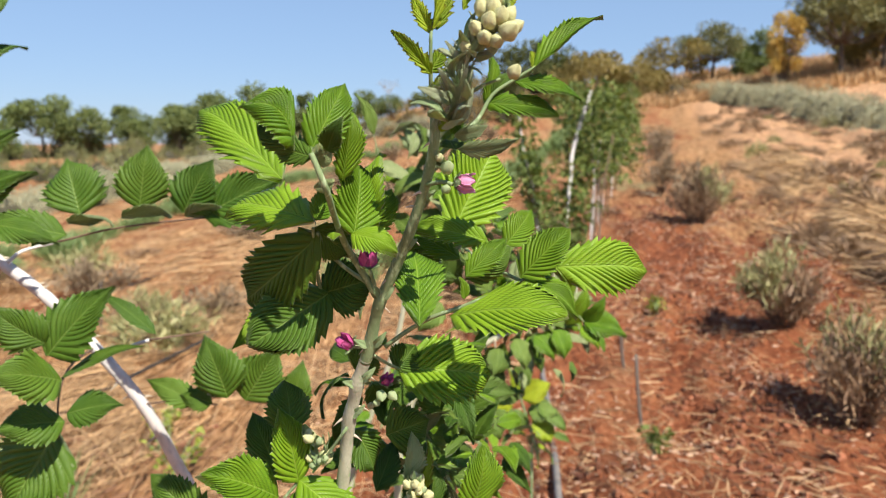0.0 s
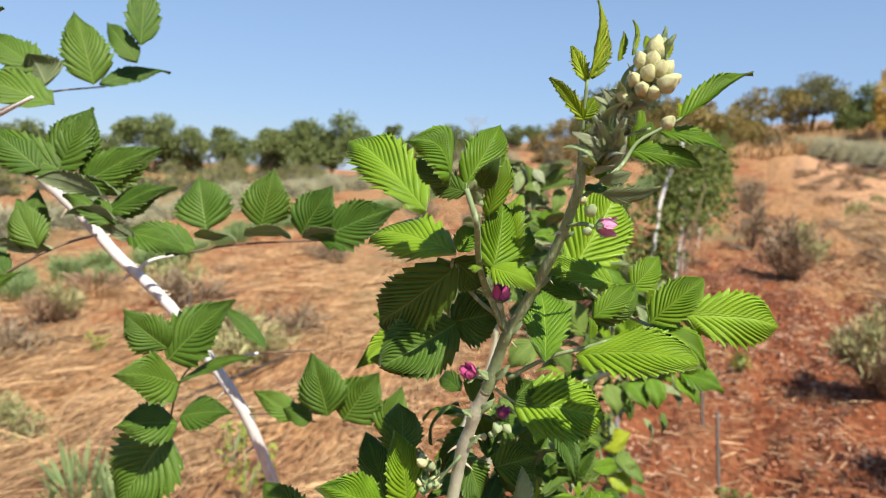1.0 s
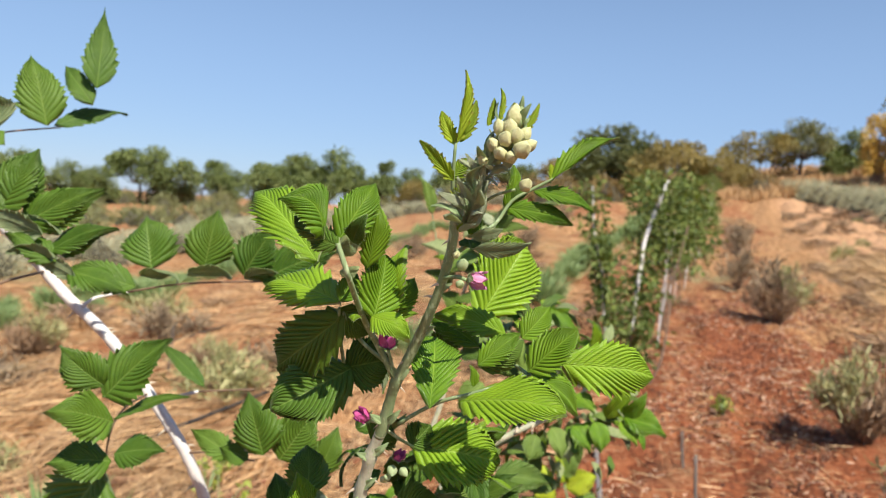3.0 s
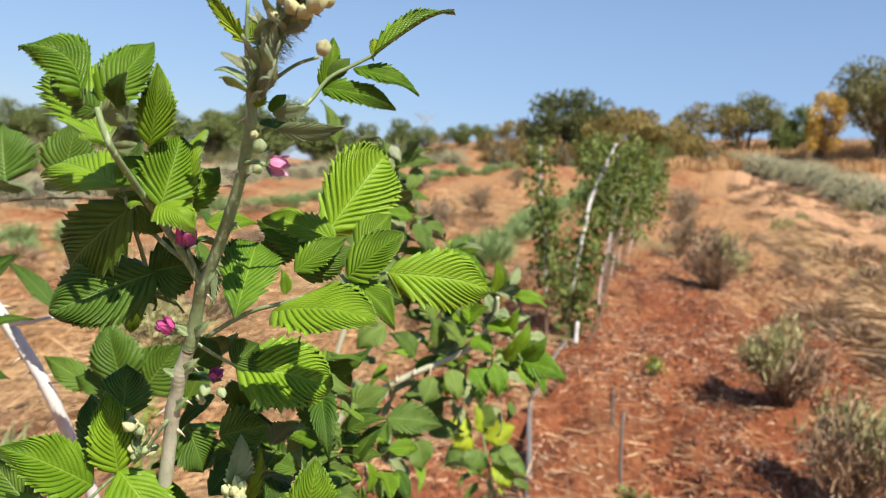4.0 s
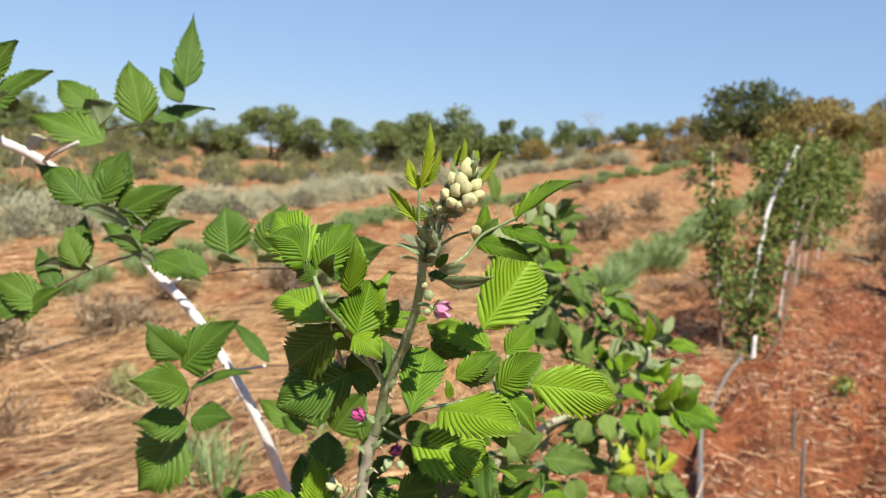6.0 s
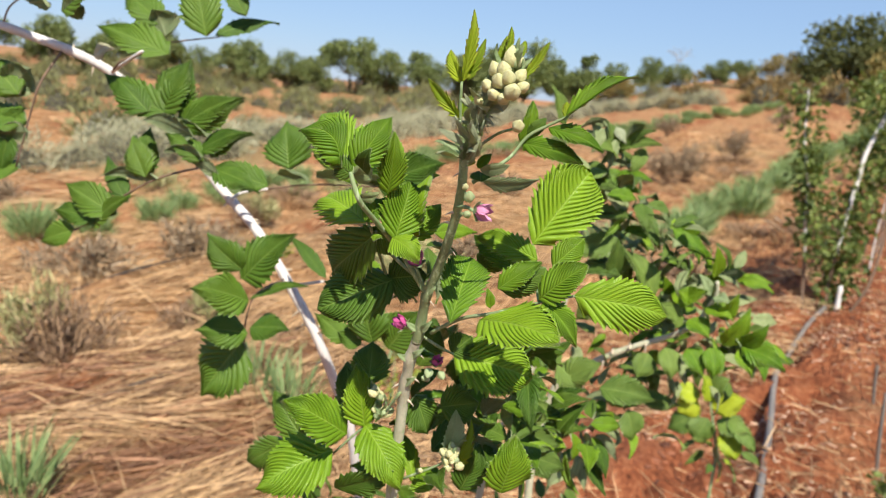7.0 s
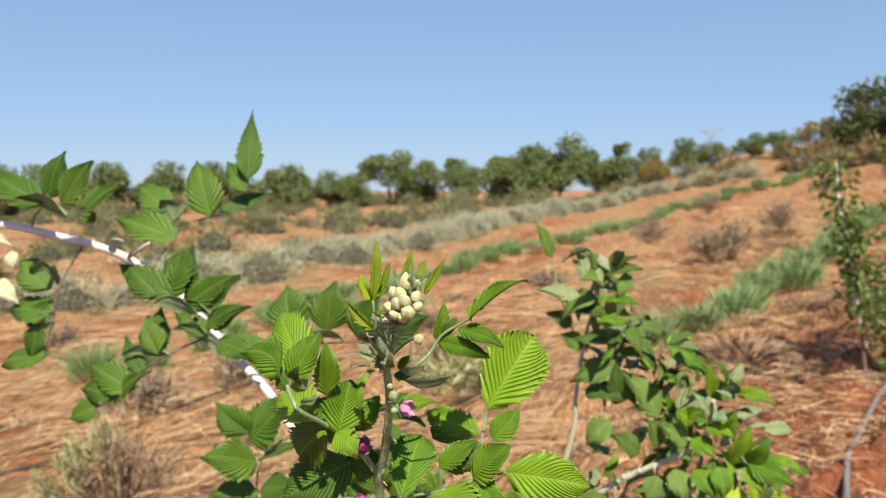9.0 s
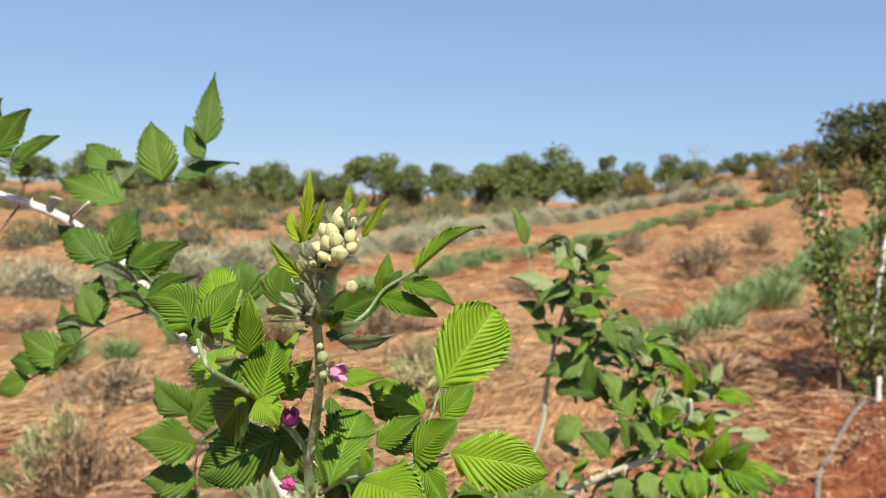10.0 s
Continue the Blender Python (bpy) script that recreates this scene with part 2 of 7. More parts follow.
M_WEED = plain_leaf("dead_weed_stems", (0.14, 0.08, 0.045), (0.50, 0.33, 0.20), 0.1)
M_DRYGREEN = plain_leaf("dusty_green_shrub", (0.21, 0.21, 0.075), (0.56, 0.53, 0.26), 0.15)
M_SCRUB = plain_leaf("olive_scrub_leaf", (0.10, 0.11, 0.04), (0.31, 0.31, 0.13), 0.15)
M_WEED_GREEN = plain_leaf("weed_leaf", (0.20, 0.26, 0.03), (0.42, 0.48, 0.08), 0.3)
M_TREE = plain_leaf("tree_leaf", (0.085, 0.125, 0.035), (0.27, 0.315, 0.10), 0.2, 0.6)
M_TREE_GOLD = plain_leaf("golden_tree_leaf", (0.44, 0.29, 0.065), (0.82, 0.59, 0.17), 0.2, 0.6)
M_TREE_BROWN = plain_leaf("browned_tree_leaf", (0.17, 0.135, 0.035), (0.44, 0.34, 0.11), 0.2, 0.6)
M_TREE_DARK = plain_leaf("dark_tree_leaf", (0.055, 0.07, 0.018), (0.17, 0.185, 0.05), 0.2, 0.6)
M_THICKET = plain_leaf("thicket_leaf", (0.11, 0.115, 0.04), (0.31, 0.30, 0.12), 0.2, 0.5)
M_HILLBUSH = plain_leaf("ochre_bush_leaf", (0.15, 0.11, 0.04), (0.40, 0.27, 0.10), 0.2, 0.5)
M_ROWLEAF = plain_leaf("row_leaf", (0.05, 0.095, 0.016), (0.25, 0.31, 0.07), 0.3)
M_BARK = surface("bark", (0.08, 0.06, 0.045), (0.20, 0.16, 0.12), 9.0, 0.9, 0.8, 0.02)
M_TWIG_PALE = surface("bleached_twigs", (0.30, 0.25, 0.20), (0.48, 0.41, 0.34), 12.0, 0.9)
# near-black colour that stands for the shade inside a bush
M_CORE_SHADE = surface("shaded_inner_twigs", (0.05, 0.045, 0.03), (0.11, 0.10, 0.065), 20.0, 0.95)
M_PIPE = surface("dusty_black_pipe", (0.018, 0.017, 0.017), (0.055, 0.05, 0.048), 30.0, 0.6, 0.2)
M_PIPE_GREY = surface("sun_greyed_pipe", (0.13, 0.12, 0.115), (0.31, 0.28, 0.26), 30.0, 0.6, 0.2)
M_STAKE = surface("weathered_stake", (0.10, 0.085, 0.075), (0.24, 0.20, 0.17), 40.0, 0.85, 0.6, 0.002, (1, 1, 0.15))

# ---- mesh helpers ----


def mesh_of(name, verts, faces, mats, parent=None, label="", uv=None, slots=None, smooth=True):
    me = bpy.data.meshes.new(name)
    me.from_pydata(np.asarray(verts, float).tolist(), [], faces if isinstance(faces, list) else faces.tolist())
    for m in mats if isinstance(mats, (list, tuple)) else [mats]:
        me.materials.append(m)
    if slots is not None:
        me.polygons.foreach_set("material_index", np.asarray(slots, np.int32))
    if smooth:
        me.polygons.foreach_set("use_smooth", np.ones(len(me.polygons), bool))
    if uv is not None:
        idx = np.empty(len(me.loops), np.int32)
        me.loops.foreach_get("vertex_index", idx)
        me.uv_layers.new(name="UVMap").data.foreach_set("uv", np.asarray(uv, float)[idx].ravel())
    ob = new(name, me)
    ob.parent = parent
    return tagged(ob, label)


def spline(points, per=6):
    """A smooth line through points (rows of numbers: place and radius together)."""
    p = np.asarray(points, float)
    p = np.vstack([2 * p[0] - p[1], p, 2 * p[-1] - p[-2]])
    out = []
    for i in range(1, len(p) - 2):
        for k in range(per):
            t = k / per
            out.append(0.5 * (2 * p[i] + (p[i + 1] - p[i - 1]) * t + (2 * p[i - 1] - 5 * p[i] + 4 * p[i + 1] - p[i + 2]) * t * t + (3 * p[i] - p[i - 1] - 3 * p[i + 1] + p[i + 2]) * t ** 3))
    out.append(p[-2])
    return np.array(out)


def tube_arrays(points, sides=8, per=6, wobble=0.0, first=0):
    """Vertices and quads of a round tube along rows of x, y, z, radius."""
    line = spline(points, per)
    c, r = line[:, :3], line[:, 3]
    d = np.gradient(c, axis=0)
    d /= np.linalg.norm(d, axis=1)[:, None] + 1e-12
    ref = np.array([0.31, 0.87, 0.38]) if abs(d[len(d) // 2, 2]) > 0.7 else np.array([0.12, 0.1, 0.98])
    a = np.cross(d, ref)
    a /= np.linalg.norm(a, axis=1)[:, None]
    b = np.cross(d, a)
    ang = np.arange(sides) * 2 * np.pi / sides
    rr = r[:, None] * (1 + wobble * np.sin(np.arange(len(c)) * 2.3)[:, None] * np.ones(sides))
    v = c[:, None] + rr[..., None] * (np.cos(ang)[None, :, None] * a[:, None] + np.sin(ang)[None, :, None] * b[:, None])
    v = np.vstack([v.reshape(-1, 3), c[:1], c[-1:]])
    n = len(c)
    f = [[first + i * sides + k, first + i * sides + (k + 1) % sides, first + (i + 1) * sides + (k + 1) % sides, first + (i + 1) * sides + k] for i in range(n - 1) for k in range(sides)]
    f += [[first + (k + 1) % sides, first + k, first + n * sides] for k in range(sides)]
    f += [[first + (n - 1) * sides + k, first + (n - 1) * sides + (k + 1) % sides, first + n * sides + 1] for k in range(sides)]
    return v, f


def tube(name, points, mat, parent=None, label="", sides=8, per=6, wobble=0.0):
    v, f = tube_arrays(points, sides, per, wobble)
    return mesh_of(name, v, f, mat, parent, label)


def tubes(name, lines, mat, parent=None, label="", sides=5, per=3):
    vs, fs, n = [], [], 0
    for line in lines:
        v, f = tube_arrays(line, sides, per, 0.0, n)
        vs.append(v)
        fs += f
        n += len(v)
    return mesh_of(name, np.vstack(vs), fs, mat, parent, label)


def unit(a):
    return a / (np.linalg.norm(a, axis=-1, keepdims=True) + 1e-12)


def leaf_cloud(base, way, length, width, rng, lift=0.25):
    """Many small folded leaves: base places, directions, lengths and widths. Six vertices and four triangles each."""
    n = len(base)
    way = unit(way)
    up = unit(rng.normal(size=(n, 3)) * 0.8 + np.array([0, 0, 0.7]))
    side = unit(np.cross(way, up))
    nor = np.cross(side, way)
    length, width = np.broadcast_to(length, (n,))[:, None], np.broadcast_to(width, (n,))[:, None]
    mid = base + way * length * 0.5
    v = np.stack([base, mid + side * width / 2 + nor * width * lift, mid - side * width / 2 + nor * width * lift, mid, base + way * length - nor * length * 0.12, base + way * length * 0.02], 1).reshape(-1, 3)
    k = (np.arange(n) * 6)[:, None]
    f = np.vstack([k + np.array([[0, 1, 3]]), k + np.array([[0, 3, 2]]), k + np.array([[1, 4, 3]]), k + np.array([[3, 4, 2]])])
    return v, f


def blades(base, way, length, width, rng, bend=0.3):
    """Narrow upright blades of three quads' worth of triangles, bending over."""
    n = len(base)
    way = unit(way)
    side = unit(np.cross(way, rng.normal(size=(n, 3))))
    length, width = np.broadcast_to(length, (n,))[:, None], np.broadcast_to(width, (n,))[:, None]
    drop = np.array([0, 0, -1.0]) * length * bend
    m = base + way * length * 0.55 + drop * 0.15
    tip = base + way * length + drop * 0.6
    v = np.stack([base - side * width * 0.35, base + side * width * 0.35, m - side * width / 2, m + side * width / 2, tip], 1).reshape(-1, 3)
    k = (np.arange(n) * 5)[:, None]
    f = np.vstack([k + np.array([[0, 1, 3]]), k + np.array([[0, 3, 2]]), k + np.array([[2, 3, 4]])])
    return v, f


def empty_at(name, place, label, category, group="", turn=0.0, size=1.0):
    ob = new(name)
    ob.empty_display_size = 0.05
    ob.matrix_world = pose(*place, 0, 0, turn) @ Matrix.Scale(size, 4)
    return tagged(ob, label, category, group)


# ---- ground ----


def value_noise(x, y, seed=0):
    xi, yi = np.floor(x).astype(np.int64), np.floor(y).astype(np.int64)
    fx, fy = x - xi, y - yi
    fx, fy = fx * fx * (3 - 2 * fx), fy * fy * (3 - 2 * fy)

    def h(a, b):
        n = (a * 374761393 + b * 668265263 + seed * 144665) & 0x7FFFFFFF
        n = ((n ^ (n >> 13)) * 1274126177) & 0x7FFFFFFF
        return ((n ^ (n >> 16)) & 0xFFFF) / 65535.0

    return (h(xi, yi) * (1 - fx) + h(xi + 1, yi) * fx) * (1 - fy) + (h(xi, yi + 1) * (1 - fx) + h(xi + 1, yi + 1) * fx) * fy


def smooth(e0, e1, v):
    t = np.clip((v - e0) / (e1 - e0), 0, 1)
    return t * t * (3 - 2 * t)


CA, SA = math.cos(radians(ROW_AZ)), math.sin(radians(ROW_AZ))


def slope(x, y):
    """The hillside without its small unevenness."""
    x, y = np.asarray(x, float), np.asarray(y, float)
    xx = np.where(x > 0, np.minimum(x, 30), 7 * np.tanh(x / 7))
    r, az = np.hypot(x, y), np.degrees(np.arctan2(x, y))
    d = np.clip(r - 8, 0, 48)
    return 0.0362 * np.clip(y, -40, 60) + 0.0994 * xx + 0.0012 * d * d * smooth(-17, -3, az) * smooth(100, 60, az)


def height(x, y):
    x, y = np.asarray(x, float), np.asarray(y, float)
    u, v = x * CA - y * SA, x * SA + y * CA
    r = np.hypot(x, y)
    near = 1 - smooth(30, 70, r)
    bumps = 0.13 * (value_noise(u / 0.7, v / 2.2, 3) - 0.5) + 0.10 * (value_noise(u / 0.30, v / 0.75, 5) - 0.5) + 0.06 * (value_noise(u / 0.11, v / 0.22, 8) - 0.5)
    ridge = 0.13 * np.exp(-((u - 3.1 - 0.5 * (value_noise(v / 2.5, v * 0 + 1, 9) - 0.5)) / 0.38) ** 2) * (0.4 + value_noise(v / 0.9, u, 12))
    ridge += 0.05 * np.sin(u * 5.2 + 0.8 * np.sin(v * 0.7)) * smooth(1.4, 2.4, u) * (1 - smooth(9, 12, u))
    ridge += 0.10 * np.exp(-((u - 5.0) / 0.5) ** 2) * (0.4 + value_noise(v / 1.1, u, 17))
    ridge += 0.12 * np.exp(-((u + 5.4) / 0.7) ** 2) * (0.4 + value_noise(v / 1.4, u, 19))
    lip = u - 0.25 * (value_noise(v / 1.1, v * 0 + 3, 21) - 0.5)  # a straw bank with a steep face along the bed
    ridge += 0.30 * smooth(1.95, 2.2, lip) * (1 - smooth(2.4, 3.6, lip)) * smooth(4.5, 6.0, v) * (1 - smooth(12, 18, v)) * smooth(0.12, 0.4, value_noise(v / 1.5, v * 0 + 7, 22))
    ridge -= 0.10 * np.exp(-((u + 3.36) / 0.13) ** 2) * smooth(0.4, 1.0, v) * (1 - smooth(2.9, 3.6, v))  # the furrow of the left-hand pipe
    return slope(x, y) + near * (bumps * np.where(u > 1.6, 1.8, 1.8) + ridge)


def on_ground(x, y, sink=0.0):
    return (float(x), float(y), float(height(x, y)) - sink)


az = np.radians(np.concatenate([np.arange(-80, 50, 0.4), np.arange(50, 280, 2.0)]))
rad = np.concatenate([np.geomspace(0.2, 1.5, 26, endpoint=False), np.geomspace(1.5, 30, 215, endpoint=False), np.geomspace(30, 3000, 95)])
ax, rx = np.meshgrid(az, rad)
gx, gy = rx * np.sin(ax), rx * np.cos(ax)
na, nr = len(az), len(rad)
gv = np.vstack([np.stack([gx.ravel(), gy.ravel(), height(gx.ravel(), gy.ravel())], 1), [[0, 0, float(height(0.0, 0.0))]]])
gi = (np.arange(nr - 1)[:, None] * na + np.arange(na)[None, :]).ravel()
gj = (np.arange(nr - 1)[:, None] * na + (np.arange(na)[None, :] + 1) % na).ravel()
gf = np.stack([gi, gi + na, gj + na, gj], 1).tolist() + [[k, (k + 1) % na, nr * na] for k in range(na)]
tagged(mesh_of("ground", gv, gf, M_GROUND), "gently rising field of red soil under orange straw mulch", "ground", kind="structure")


def scatter_straw():
    """Thatching straw laid along the rows, matted in sheaves, shorter and rarer on the bare bed."""
    rng = np.random.default_rng(5)
    n = 230000
    front = rng.random(n) < 0.8
    r = np.where(front, 1.0 * np.exp(rng.random(n) * math.log(26)), 7.5 * np.sqrt(rng.random(n)))
    a = np.where(front, np.radians(rng.uniform(-75, 52, n)), rng.uniform(-3.142, 3.142, n))
    x, y = r * np.sin(a), r * np.cos(a)
    u, v = x * CA - y * SA, x * SA + y * CA
    ragged = u + 1.1 * (value_noise(u / 0.5, v / 0.8, 71) - 0.5)
    bed = (ragged > -0.62) & (ragged < 1.55)
    sheaf = value_noise(u / 0.45, v / 1.6, 31)
    keep = rng.random(n) < np.where(bed, 0.18, np.where(u > -1.9, 0.7, 1.0)) * smooth(0.22, 0.5, sheaf)
    x, y, u, v, bed, sheaf = x[keep], y[keep], u[keep], v[keep], bed[keep], sheaf[keep]
    n = len(x)
    base = np.stack([x, y, height(x, y) + rng.random(n) ** 2 * 0.19 * sheaf], 1)
    turn = (value_noise(u / 0.9, v / 1.4, 41) - 0.5) * 1.7
    t = radians(ROW_AZ) + turn + rng.normal(0, np.where(u > -1.9, 0.85, 0.36), n) + np.where(rng.random(n) < 0.15, rng.normal(0, 1.2, n), 0)
    way = np.stack([np.sin(t), np.cos(t), rng.normal(0.03, 0.09, n)], 1)
    grow = 0.7 + 0.10 * np.hypot(x, y)
    long = rng.uniform(0.12, 0.75, n) * np.where(bed, 0.3, np.where(u > -1.9, 0.5, 1.0))
    w, f = blades(base, way, long, rng.uniform(0.0020, 0.0065, n) * grow, rng, 0.10)
    tagged(mesh_of("loose_straw", w, f, M_STRAW, smooth=False), "loose dry orange straw strewn over the soil", "straw", kind="stuff")


def scatter_chips(name, seed, n, sizes, mat, label, category):
    """Chips or clods strewn over the bed; sizes: least and most half length, half width and half thickness."""
    rng = np.random.default_rng(seed)
    u, v = rng.normal(0.65, 1.2, n), rng.uniform(-4, 12, n)
    x, y = u * CA + v * SA, v * CA - u * SA
    k = (np.abs(u - 0.65) < 3) & (rng.random(n) < smooth(0.25, 0.6, value_noise(u / 0.35, v / 0.6, seed)))
    x, y = x[k], y[k]
    n = len(x)
    c = np.stack([x, y, height(x, y) + 0.008], 1)
    t = rng.uniform(0, 6.28, n)
    e1 = np.stack([np.cos(t), np.sin(t), rng.normal(0, 0.25, n)], 1) * rng.uniform(*sizes[0], n)[:, None]
    e2 = np.stack([-np.sin(t), np.cos(t), rng.normal(0, 0.25, n)], 1) * rng.uniform(*sizes[1], n)[:, None]
    e3 = np.cross(unit(e1), unit(e2)) * rng.uniform(*sizes[2], n)[:, None]
    corners = [(-1, -1, -1), (1, -0.8, -1), (0.9, 1, -1), (-0.8, 0.9, -1), (-0.8, -0.8, 1), (0.8, -0.9, 1), (0.7, 0.8, 1), (-0.9, 0.7, 1)]
    v = np.stack([c + a * e1 + b * e2 + d * e3 for a, b, d in corners], 1).reshape(-1, 3)
    quads = np.array([[0, 1, 5, 4], [1, 2, 6, 5], [2, 3, 7, 6], [3, 0, 4, 7], [4, 5, 6, 7]])
    f = ((np.arange(n) * 8)[:, None, None] + quads[None]).reshape(-1, 4)
    tagged(mesh_of(name, v, f, mat, smooth=False), label, category, kind="stuff")


def straw_bank():
    """Thatching straw drooping over the lip of the bank, and dead brown weeds on its face."""
    rng = np.random.default_rng(8)
    for name, n, reach, mat, label in (("bank_straw", 12000, (2.1, 2.9), M_STRAW, "pale straw drooping over the lip of a bank"), ("bank_weeds", 3000, (1.92, 2.15), M_WEED, "dead brown weeds on the shaded face of a bank")):
        u, v = rng.uniform(*reach, n), rng.uniform(5.0, 16.0, n)
        k = rng.random(n) < smooth(0.3, 0.6, value_noise(u / 0.5, v / 0.7, 51))
        u, v = u[k], v[k]
        n = len(u)
        x, y = u * CA + v * SA, v * CA - u * SA
        base = np.stack([x, y, height(x, y) + rng.random(n) * 0.05], 1)
        t = radians(ROW_AZ) + rng.normal(0, 0.6, n)
        way = np.stack([-np.cos(t), np.sin(t), rng.normal(0.25 if mat is M_STRAW else 0.5, 0.25, n)], 1)
        w, f = blades(base, way, rng.uniform(0.15, 0.5, n), rng.uniform(0.006, 0.014, n), rng, 0.55)
        tagged(mesh_of(name, w, f, mat, smooth=False), label, "straw" if mat is M_STRAW else "weed", kind="stuff")


def dry_grass():
    """A stand of tall bleached grass on the crest behind the hedge row."""
    rng = np.random.default_rng(9)
    n = 42000
    a, r = np.radians(rng.uniform(7, 40, n)), rng.uniform(37, 54, n)
    x, y = r * np.sin(a), r * np.cos(a)
    k = rng.random(n) < smooth(0.2, 0.5, value_noise(x / 1.6, y / 1.6, 61))
    x, y = x[k], y[k]
    n = len(x)
    base = np.stack([x, y, height(x, y) - 0.03], 1)
    w, f = blades(base, np.stack([rng.normal(0, 0.25, n), rng.normal(0, 0.25, n), np.ones(n)], 1), rng.uniform(0.35, 0.95, n), rng.uniform(0.03, 0.07, n), rng, 0.2)
    tagged(mesh_of("dry_grass", w, f, M_GRASS, smooth=False), "tall bleached orange grass on the crest", "grass", kind="stuff")


def brown_straw():
    """A matted layer of browned older straw beside the left-hand pipe."""
    rng = np.random.default_rng(12)
    n = 9000
    u, v = rng.normal(-3.2, 0.55, n), rng.uniform(-0.5, 3.2, n)
    x, y = u * CA + v * SA, v * CA - u * SA
    base = np.stack([x, y, height(x, y) + rng.random(n) ** 2 * 0.07], 1)
    t = radians(ROW_AZ + 10) + rng.normal(0, 0.45, n)
    w, f = blades(base, np.stack([np.sin(t), np.cos(t), rng.normal(0.04, 0.12, n)], 1), rng.uniform(0.12, 0.5, n), rng.uniform(0.003, 0.009, n), rng, 0.12)
    tagged(mesh_of("brown_straw", w, f, M_BROWN_STRAW, smooth=False), "matted browned straw beside a pipe", "straw", kind="stuff")


scatter_straw()
brown_straw()
straw_bank()
dry_grass()
scatter_chips("mulch_chips", 6, 17000, ((0.006, 0.026), (0.002, 0.007), (0.001, 0.004)), M_CHIP, "brown and pale wood chips on red soil", "mulch")
scatter_chips("soil_clods", 7, 17000, ((0.003, 0.022), (0.003, 0.016), (0.003, 0.013)), M_CLOD, "crumbled red-brown clods of dry soil", "soil")

# ---- field plants ----


def tuft(name, rng, tall, wide, count, mat, label, category, group, bend=0.25):
    ob = empty_at(name, (0, 0, 0), label, category, group)
    a, q = rng.uniform(0, 6.28, count), np.sqrt(rng.random(count))
    base = np.stack([np.cos(a) * q * wide * 0.35, np.sin(a) * q * wide * 0.35, rng.uniform(0.08 * tall, tall * 0.5, count)], 1)
    way = np.stack([np.cos(a) * q * wide * 0.7, np.sin(a) * q * wide * 0.7, np.full(count, tall)], 1) + rng.normal(0, 0.16 * tall, (count, 3))
    v, f = blades(base, way, rng.uniform(0.35, 0.7, count) * tall, rng.uniform(0.006, 0.015, count), rng, bend)
    mesh_of("foliage", v, f, mat, ob, smooth=False)
    k = count // 2
    for part, mat, reach, spread, label in (("woody_base", M_WEED, 0.48, 0.5, "dark brown woody base"), ("dry_base", M_GRASS, 0.6, 0.9, "bleached dry stalks")):
        a, q = rng.uniform(0, 6.28, k), rng.uniform(0.2, 1, k)
        base = np.stack([np.cos(a) * q * wide * 0.36, np.sin(a) * q * wide * 0.36, np.full(k, -0.03)], 1)
        way = np.stack([np.cos(a) * q * spread, np.sin(a) * q * spread, np.ones(k)], 1)
        v, f = blades(base, way, rng.uniform(0.3, 1.0, k) * reach * tall, rng.uniform(0.005, 0.012, k), rng, bend)
        tagged(mesh_of(part, v, f, mat, ob, smooth=False), label, kind="stuff")
    return ob


def mound(name, rng, tall, wide, count, mat, label, category, group, leaf=0.07, core=True):
    """A rounded bush: many short sprigs over a loose inner dome, coloured dark as the shade within."""
    ob = empty_at(name, (0, 0, 0), label, category, group)
    d = rng.normal(size=(count, 3))
    d[:, 2] = np.abs(d[:, 2])
    d = unit(d)
    lump = 0.72 + 0.5 * value_noise(d[:, 0] * 2.2 + 9, d[:, 1] * 2.2 + d[:, 2] * 2 + 4, int(rng.integers(99)))
    base = d * np.array([wide / 2, wide / 2, tall]) * (lump * rng.uniform(0.62, 1.0, count))[:, None]
    way = d + rng.normal(0, 0.45, (count, 3)) + np.array([0, 0, 0.5])
    v, f = blades(base, way, rng.uniform(0.7, 1.6, count) * leaf, rng.uniform(0.16, 0.34, count) * leaf, rng, 0.1)
    mesh_of("foliage", v, f, mat, ob, smooth=False)
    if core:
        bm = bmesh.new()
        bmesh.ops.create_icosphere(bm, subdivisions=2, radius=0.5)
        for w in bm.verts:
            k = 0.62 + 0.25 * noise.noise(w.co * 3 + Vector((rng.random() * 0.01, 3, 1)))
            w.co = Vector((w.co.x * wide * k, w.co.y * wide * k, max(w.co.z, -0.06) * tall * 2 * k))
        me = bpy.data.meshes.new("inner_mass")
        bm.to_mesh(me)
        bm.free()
        me.materials.append(M_CORE_SHADE)
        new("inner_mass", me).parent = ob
    return ob


